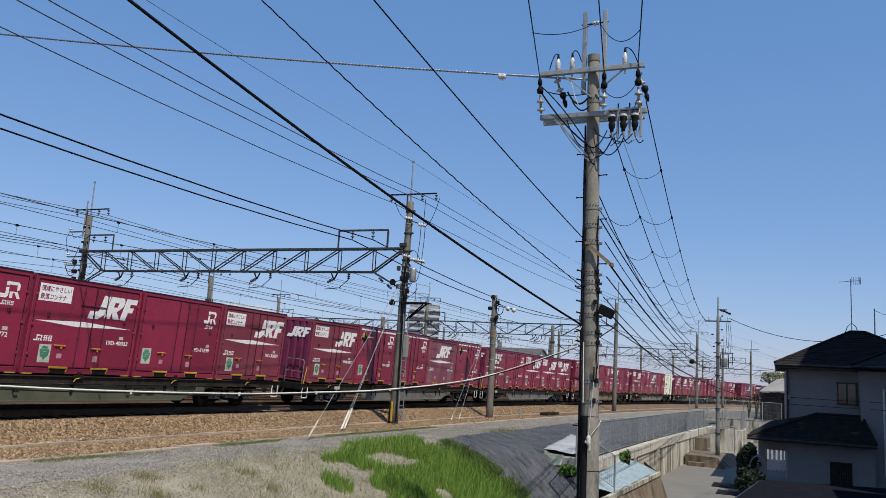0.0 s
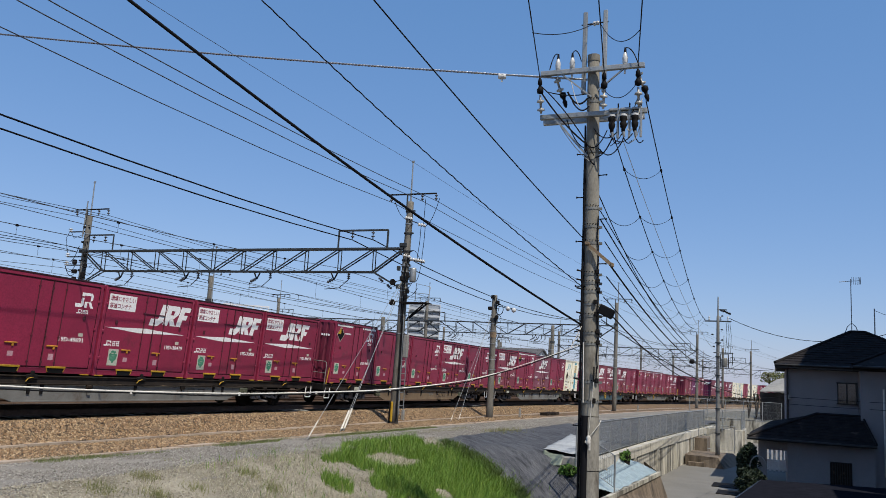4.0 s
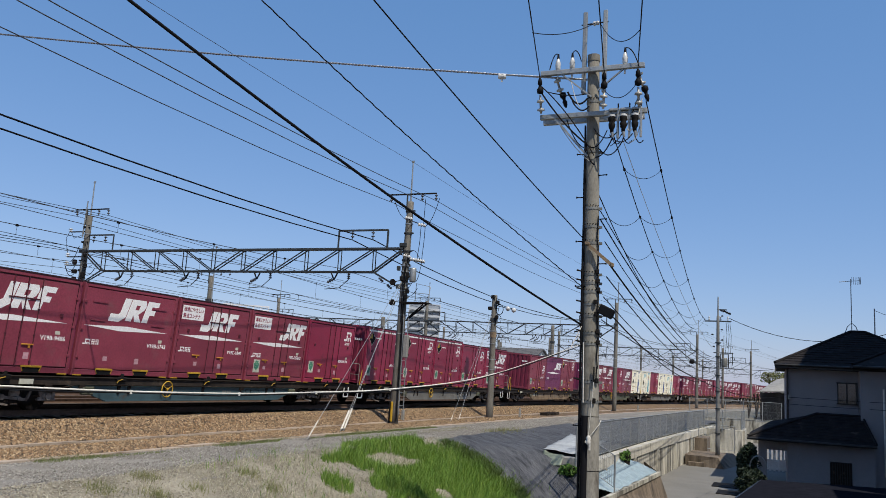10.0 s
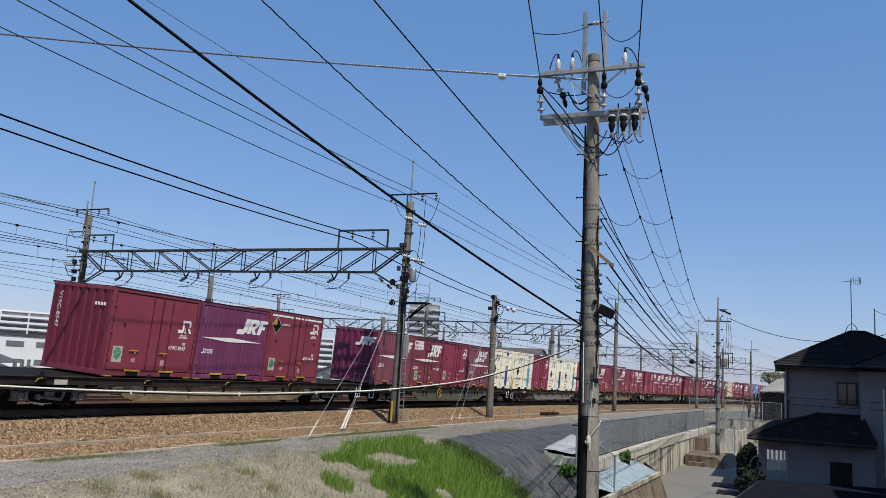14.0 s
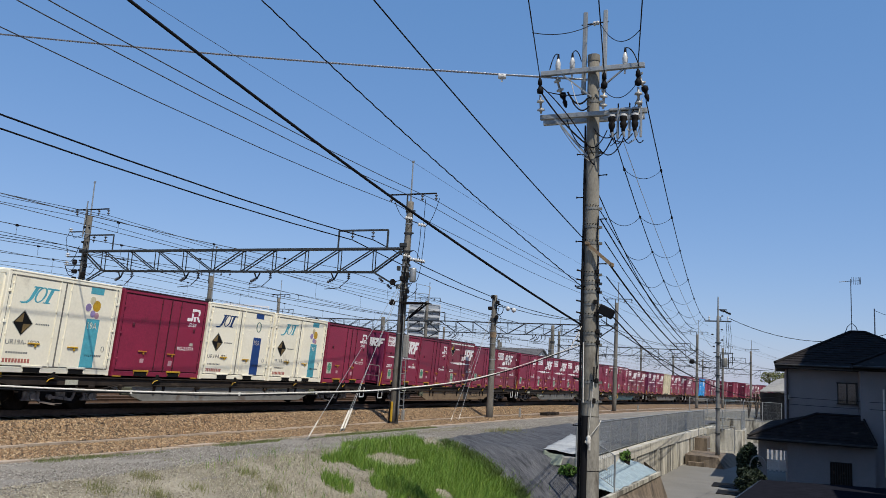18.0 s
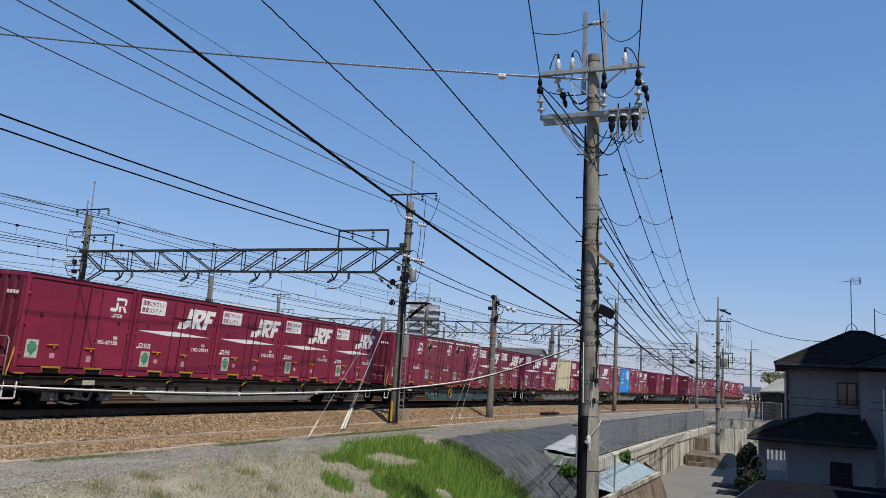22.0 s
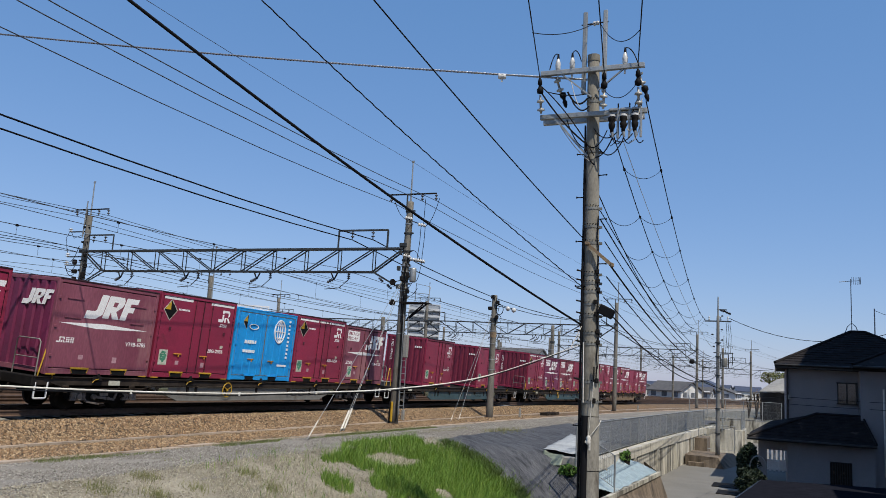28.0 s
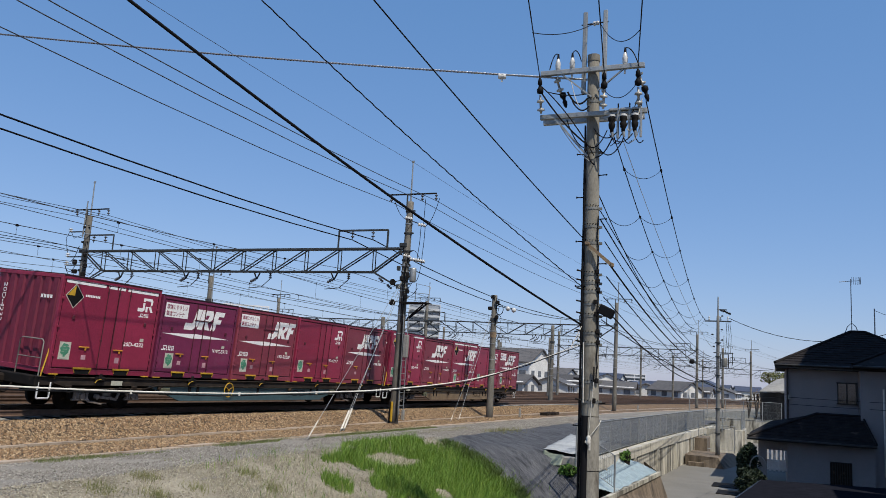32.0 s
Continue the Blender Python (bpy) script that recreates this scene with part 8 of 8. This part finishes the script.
def bank_tufts(rng):
    o, y = TUFTS[rng.randint(len(TUFTS))]
    return o + rng.normal(0, 0.13), y + rng.normal(0, 0.16), 1.0


blades("grass", 1500, bank_tufts, 0.03, 0.13, 0.005, OLIVE, "small olive-green grass tufts in the dry bank", 38, 0.9)


def verge_spots(rng):
    o, y = rng.uniform(3.45, 3.95), rng.uniform(12, 32)
    return o, y, 1.0 if noise.noise(Vector((o, y * 0.45, 23))) > -0.10 else 0.02


blades("verge_grass", 12000, verge_spots, 0.03, 0.09, 0.007, TURF, "short green grass along the road edge", 33)


def road_spots(rng):
    o, y = rng.uniform(4.3, 5.3), rng.uniform(14, 34)
    return o, y, 1.0 if noise.noise(Vector((o * 0.8, y * 0.3, 29))) > 0.06 else 0.0


blades("verge_grass", 8000, road_spots, 0.02, 0.06, 0.007, OLIVE, "thin grass growing on the gravel road", 34)


def tuft_spots(rng):
    o, y = 6.35 + rng.normal(0, 0.35), 33.5 + rng.normal(0, 1.0)
    return o, y, 1.0


blades("verge_grass", 500, tuft_spots, 0.06, 0.2, 0.006, OLIVE, "small grass tuft by the bank edge", 35)

# ---- the town beyond the yard ----
HOUSEWALL = mat("pale_house_wall", (0.78, 0.77, 0.74), (0.66, 0.65, 0.62), 0.9, scale=0.4, fine=8, bump=0.05, vary=0.15)
GREYROOF = mat("grey_tile_roof", (0.115, 0.108, 0.104), (0.075, 0.072, 0.072), 0.7, scale=1.0, fine=6, bump=0.2, vary=0.3)
BLUEROOF = mat("slate_blue_roof", (0.07, 0.085, 0.13), (0.05, 0.06, 0.10), 0.6, scale=1.0, fine=6, bump=0.2)
OFFICE = mat("pale_office_wall", (0.82, 0.83, 0.85), (0.72, 0.73, 0.75), 0.8, scale=0.15, fine=4, bump=0.0, vary=0.08, grain=0.25)
DARKGLASS = mat("grey_window_band", (0.19, 0.20, 0.22), (0.11, 0.12, 0.135), 0.25, scale=0.8, fine=6, bump=0.0)
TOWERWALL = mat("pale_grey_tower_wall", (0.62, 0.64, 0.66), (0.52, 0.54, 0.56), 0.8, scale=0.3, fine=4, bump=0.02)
# window bands lightened to put distance haze into the tower's colour
PALEGLASS = mat("pale_hazed_window_band", (0.34, 0.37, 0.40), (0.26, 0.28, 0.31), 0.3, scale=0.8, fine=6, bump=0.0)
SIGNBLUE = mat("sky_blue_sign", (0.13, 0.32, 0.60), (0.10, 0.27, 0.54), 0.6, scale=0.3, fine=4, bump=0.0)


def gable_house(x, y, w, d, h, rz, roof=GREYROOF, ridge_h=1.8):
    ob = thing("far_house", "small pale house with a grey gabled roof", "house", pose(x, y, 1.6, rz=rz), "houses beyond the yard")
    part("wall", Mesh().box((0, 0, h / 2), (w, d, h)).prism([(-w / 2, h), (w / 2, h), (0, h + ridge_h - 0.1)], -d / 2, d / 2, 1), HOUSEWALL, ob)
    M = Mesh()
    for s in (-1, 1):
        M.add([(0, -d / 2 - 0.5, h + ridge_h), (0, d / 2 + 0.5, h + ridge_h), (s * (w / 2 + 0.5), d / 2 + 0.5, h - 0.2), (s * (w / 2 + 0.5), -d / 2 - 0.5, h - 0.2), (0, -d / 2 - 0.5, h + ridge_h - 0.2), (0, d / 2 + 0.5, h + ridge_h - 0.2), (s * (w / 2 + 0.5), d / 2 + 0.5, h - 0.4), (s * (w / 2 + 0.5), -d / 2 - 0.5, h - 0.4)],
              [(0, 1, 2, 3), (4, 7, 6, 5), (0, 3, 7, 4), (1, 5, 6, 2), (2, 6, 7, 3)])
    part("roof", M, roof, ob)
    k = 0
    for sx in (-1, 1):
        for i in range(max(1, int(d / 3))):
            yy = -d / 2 + 1.5 + 3 * i
            for zz in ((1.4, 4.0) if h > 4.5 else (1.4,)):
                wd = part("window", Mesh().box((sx * (w / 2 + 0.03), yy, zz), (0.06, 1.4, 1.1)), DARKGLASS, ob)
    for i in range(max(1, int(w / 3))):
        xx = -w / 2 + 1.5 + 3 * i
        for zz in ((1.4, 4.0) if h > 4.5 else (1.4,)):
            part("window", Mesh().box((xx, -d / 2 - 0.03, zz), (1.3, 0.06, 1.1)), DARKGLASS, ob)
    return ob


def slab(x, y, w, d, h, floors, rz, label, wall=OFFICE, grid=False, base=1.6, glass=DARKGLASS):
    ob = thing("far_building", label, "building", pose(x, y, base, rz=rz), "buildings beyond the yard")
    part("wall", Mesh().box((0, 0, h / 2), (w, d, h), bevel=0.05), wall, ob)
    part("roof", Mesh().box((0, 0, h + 0.15), (w + 0.3, d + 0.3, 0.3)), GREYROOF if not grid else wall, ob)
    fh = h / floors
    for i in range(floors):
        z = fh * (i + 0.55)
        if grid:
            part("balcony", Mesh().box((0, -d / 2 - 0.45, z - fh * 0.28), (w, 0.9, fh * 0.36)), wall, ob)
            part("window", Mesh().box((0, -d / 2 - 0.02, z + fh * 0.12), (w * 0.98, 0.06, fh * 0.5)), glass, ob)
            part("window", Mesh().box((w / 2 + 0.02, 0, z), (0.06, d * 0.5, fh * 0.4)), glass, ob)
        else:
            n = max(2, int(w / 3.2))
            for k in range(n):
                part("window", Mesh().box((-w / 2 + (k + 0.5) * w / n, -d / 2 - 0.02, z), (w / n * 0.6, 0.06, fh * 0.32)), glass, ob)
    if grid:
        for k in range(int(w / 4) + 1):
            part("fin", Mesh().box((-w / 2 + k * w / int(w / 4), -d / 2 - 0.5, h / 2), (0.25, 1.0, h)), wall, ob)
    return ob


rng = random.Random(7)
# a row of houses along the far side of the yard
for i in range(13):
    y = 107 + 15 * i
    o = -44 - rng.uniform(0, 5)
    gable_house(side(y) + o, y, rng.uniform(7, 9), rng.uniform(8, 12), rng.choice((2.3, 2.6, 3.0)), rng.uniform(-12, 12) + rng.choice((0, 90)), rng.choice((GREYROOF, GREYROOF, BLUEROOF)), 1.5)
for i in range(12):
    y = 138 + 24 * i
    o = -58 - rng.uniform(0, 14)
    gable_house(side(y) + o, y, rng.uniform(8, 10), rng.uniform(9, 13), rng.choice((3.0, 3.4, 4.6)), rng.uniform(-12, 12) + rng.choice((0, 90)), rng.choice((GREYROOF, BLUEROOF)))
for i in range(7):
    y = 105 + 26 * i
    gable_house(side(y) - 33 - rng.uniform(0, 3), y, 7, rng.uniform(9, 14), 2.3, rng.uniform(-8, 8) + (90 if i % 2 else 0), GREYROOF, 1.3)
gable_house(-41.0, 206, 14, 15, 2.6, 24, BLUEROOF, 2.9)
gable_house(-21.5, 196, 8, 9, 2.4, 60, GREYROOF, 2.0)
gable_house(-49.0, 158, 10, 12, 6.4, 80, GREYROOF, 2.6)
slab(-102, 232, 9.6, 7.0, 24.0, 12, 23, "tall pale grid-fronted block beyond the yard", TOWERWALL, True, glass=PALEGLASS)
slab(-53.5, 340, 8.5, 9, 7.4, 5, 9, "pale apartment block beyond the yard", OFFICE, True)
slab(-77.5, 330, 13, 12, 8.2, 4, 13, "long grey public building beyond the yard", OFFICE)
slab(-113, 122, 18, 12, 6.4, 3, 43, "white low commercial building behind the yard", OFFICE)
slab(-114.3, 139.7, 11, 12, 13.6, 9, 38, "white multi-storey car park with open parapets", OFFICE, True)
slab(-120, 172, 5.0, 9, 12.6, 5, 36, "balconied apartment block behind the yard", OFFICE, True)
slab(-103, 168, 10, 10, 9.4, 7, 32, "white-fronted car park behind the yard", OFFICE, True)
slab(-78, 150, 9, 8, 4.6, 2, 27, "low white store behind the yard", OFFICE)
sg = thing("shop_sign", "large sky-blue shop sign with white lower edge", "sign", pose(-108.5, 116.6, 8.0, rz=43), "buildings beyond the yard")
part("board", Mesh().box((0, 0, 2.2), (10, 0.8, 4.4), bevel=0.1), SIGNBLUE, sg)
part("white_wave", Mesh().prism([(-5, 3.1), (-2, 2.7), (2, 3.0), (5, 3.3), (5, 4.5), (-5, 4.5)], -0.46, -0.42, 1), WHITE, sg)
for k in range(5):
    part("name_bar", Mesh().prism([(-4.3 + 0.62 * k, 3.45), (-3.85 + 0.62 * k, 3.45), (-3.85 + 0.62 * k, 4.1), (-4.3 + 0.62 * k, 4.1)], -0.50, -0.47, 1), NAVY, sg)
part("legs", Mesh().box((-4, 0.3, -3.4), (0.6, 0.6, 7)).box((4, 0.3, -3.4), (0.6, 0.6, 7)), OFFICE, sg)
slab(-119, 121, 9.0, 9, 8.6, 7, 43, "white open car park behind the yard", OFFICE, True)
slab(-113.6, 102.3, 16.5, 8, 8.9, 9, 49, "white banded apartment block behind the yard", OFFICE, True)
slab(-96, 78, 14, 8, 4.6, 2, 49, "low white building behind the yard", OFFICE)
wb = thing("far_building", "plain white building with a white lattice screen on its roof", "building", pose(-82.2, 112.4, 1.6, rz=36), "buildings beyond the yard")
part("wall", Mesh().box((0, 0, 4.55), (7.4, 6, 9.1), bevel=0.05), OFFICE, wb)
part("cornice", Mesh().box((0, -3.05, 6.9), (7.5, 0.12, 0.25)), OFFICE, wb)
for z, x0, x1 in ((5.5, -1.0, 2.9), (4.3, 0.2, 2.9), (3.2, -0.4, 2.9)):
    part("window", Mesh().box(((x0 + x1) / 2, -3.02, z), (x1 - x0, 0.08, 0.75)), DARKGLASS, wb)
scr = part("roof_screen", Mesh().box((0, -2.9, 9.2), (7.4, 0.14, 0.2)), OFFICE, wb, "white lattice screen along the roof edge")
for k in range(7):
    part("post", Mesh().box((-3.6 + 1.2 * k, -2.9, 10.7), (0.16, 0.16, 3.0)), OFFICE, scr)
for k in range(5):
    part("rail", Mesh().box((0, -2.9, 9.7 + 0.62 * k), (7.4, 0.12, 0.14 if k < 4 else 0.26)), OFFICE, scr)
gable_house(-60.0, 46.5, 7, 9, 1.4, 40, GREYROOF, 1.2)
gable_house(-84, 96, 8, 11, 2.6, 50, GREYROOF, 1.3)
gable_house(-92, 112, 8, 11, 2.8, 30, BLUEROOF, 1.3)
# houses at the end of the street
gable_house(7.5, 96, 9, 10, 3.2, 8, GREYROOF, 1.2)
gable_house(3.2, 118, 8, 9, 2.6, -5, GREYROOF, 1.2)
shed = thing("far_shed", "dark open shed with a pale sloping roof at the street's end", "shed", Matrix.Translation((0, 92, 0)))
part("roof", Mesh().add([(-1.5, 0, 4.52), (3.6, 0, 4.75), (3.6, 5, 6.6), (0.2, 5, 5.9), (-1.5, 0, 4.40), (3.6, 0, 4.63), (3.6, 5, 6.48), (0.2, 5, 5.78)], [(0, 1, 2, 3), (4, 7, 6, 5), (0, 4, 5, 1), (1, 5, 6, 2), (2, 6, 7, 3), (3, 7, 4, 0)]), CONCRETE, shed, "pale grey sloping roof")
# dark sheet stands for the shade inside the open shed
part("back_wall", Mesh().box((1.2, 3.0, 2.2), (5.4, 0.2, 4.4)), DARKFRAME, shed, "back wall coloured dark for the shade inside")
for x in (-1.4, 0.4, 2.2):
    part("post", Mesh().box((x, 0.1, 2.25), (0.12, 0.12, 4.5)), DARKFRAME, shed)
TWIGS = stone_mat("brown_twigs", [(0.22, 0.16, 0.10), (0.12, 0.085, 0.055), (0.30, 0.22, 0.15), (0.16, 0.14, 0.06)])
leaves("bare_shrub", 420, (-1.6, 80.0, 3.7), (0.5, 0.5, 1.2), 0.045, TWIGS, "leafless brown shrub above the wall", "shrub", 12, 1.9)
leaves("bare_shrub", 300, (-2.3, 82.0, 3.3), (0.45, 0.5, 0.9), 0.045, TWIGS, "leafless brown shrub above the wall", "shrub", 13, 1.9)
leaves("garden_tree", 1500, (0.0, 102.0, 6.1), (2.0, 1.4, 0.9), 0.10, stone_mat("spring_twigs", [(0.14, 0.14, 0.05), (0.10, 0.13, 0.035), (0.22, 0.19, 0.10)]), "low spring tree with sparse olive leaves", "tree", 14, 1.6)
# low hills far off
# the haze of distance is mixed into this blue-grey base colour
HILL = mat("hazy_hill_woods", (0.16, 0.22, 0.30), (0.14, 0.20, 0.28), 1.0, scale=0.004, fine=0.05, bump=0.0)
M = Mesh()
vs = []
n = 60
for i in range(n + 1):
    a = radians(-75 + 100 * i / n)
    h = 14 + 46 * max(0, noise.noise(Vector((i * 0.16, 3, 0)))) + 16 * noise.noise(Vector((i * 0.5, 9, 0)))
    for z, d in ((-5, 2600), (max(6, h) , 2800), (-5, 3000)):
        vs.append((math.sin(a) * d, math.cos(a) * d, z))
M.add(vs, [(3 * i + j, 3 * i + j + 1, 3 * i + j + 4, 3 * i + j + 3) for i in range(n) for j in (0, 1)], True)
solid("backdrop_hills", M, HILL, "low blue-grey wooded hills on the horizon", kind="structure")



motions()
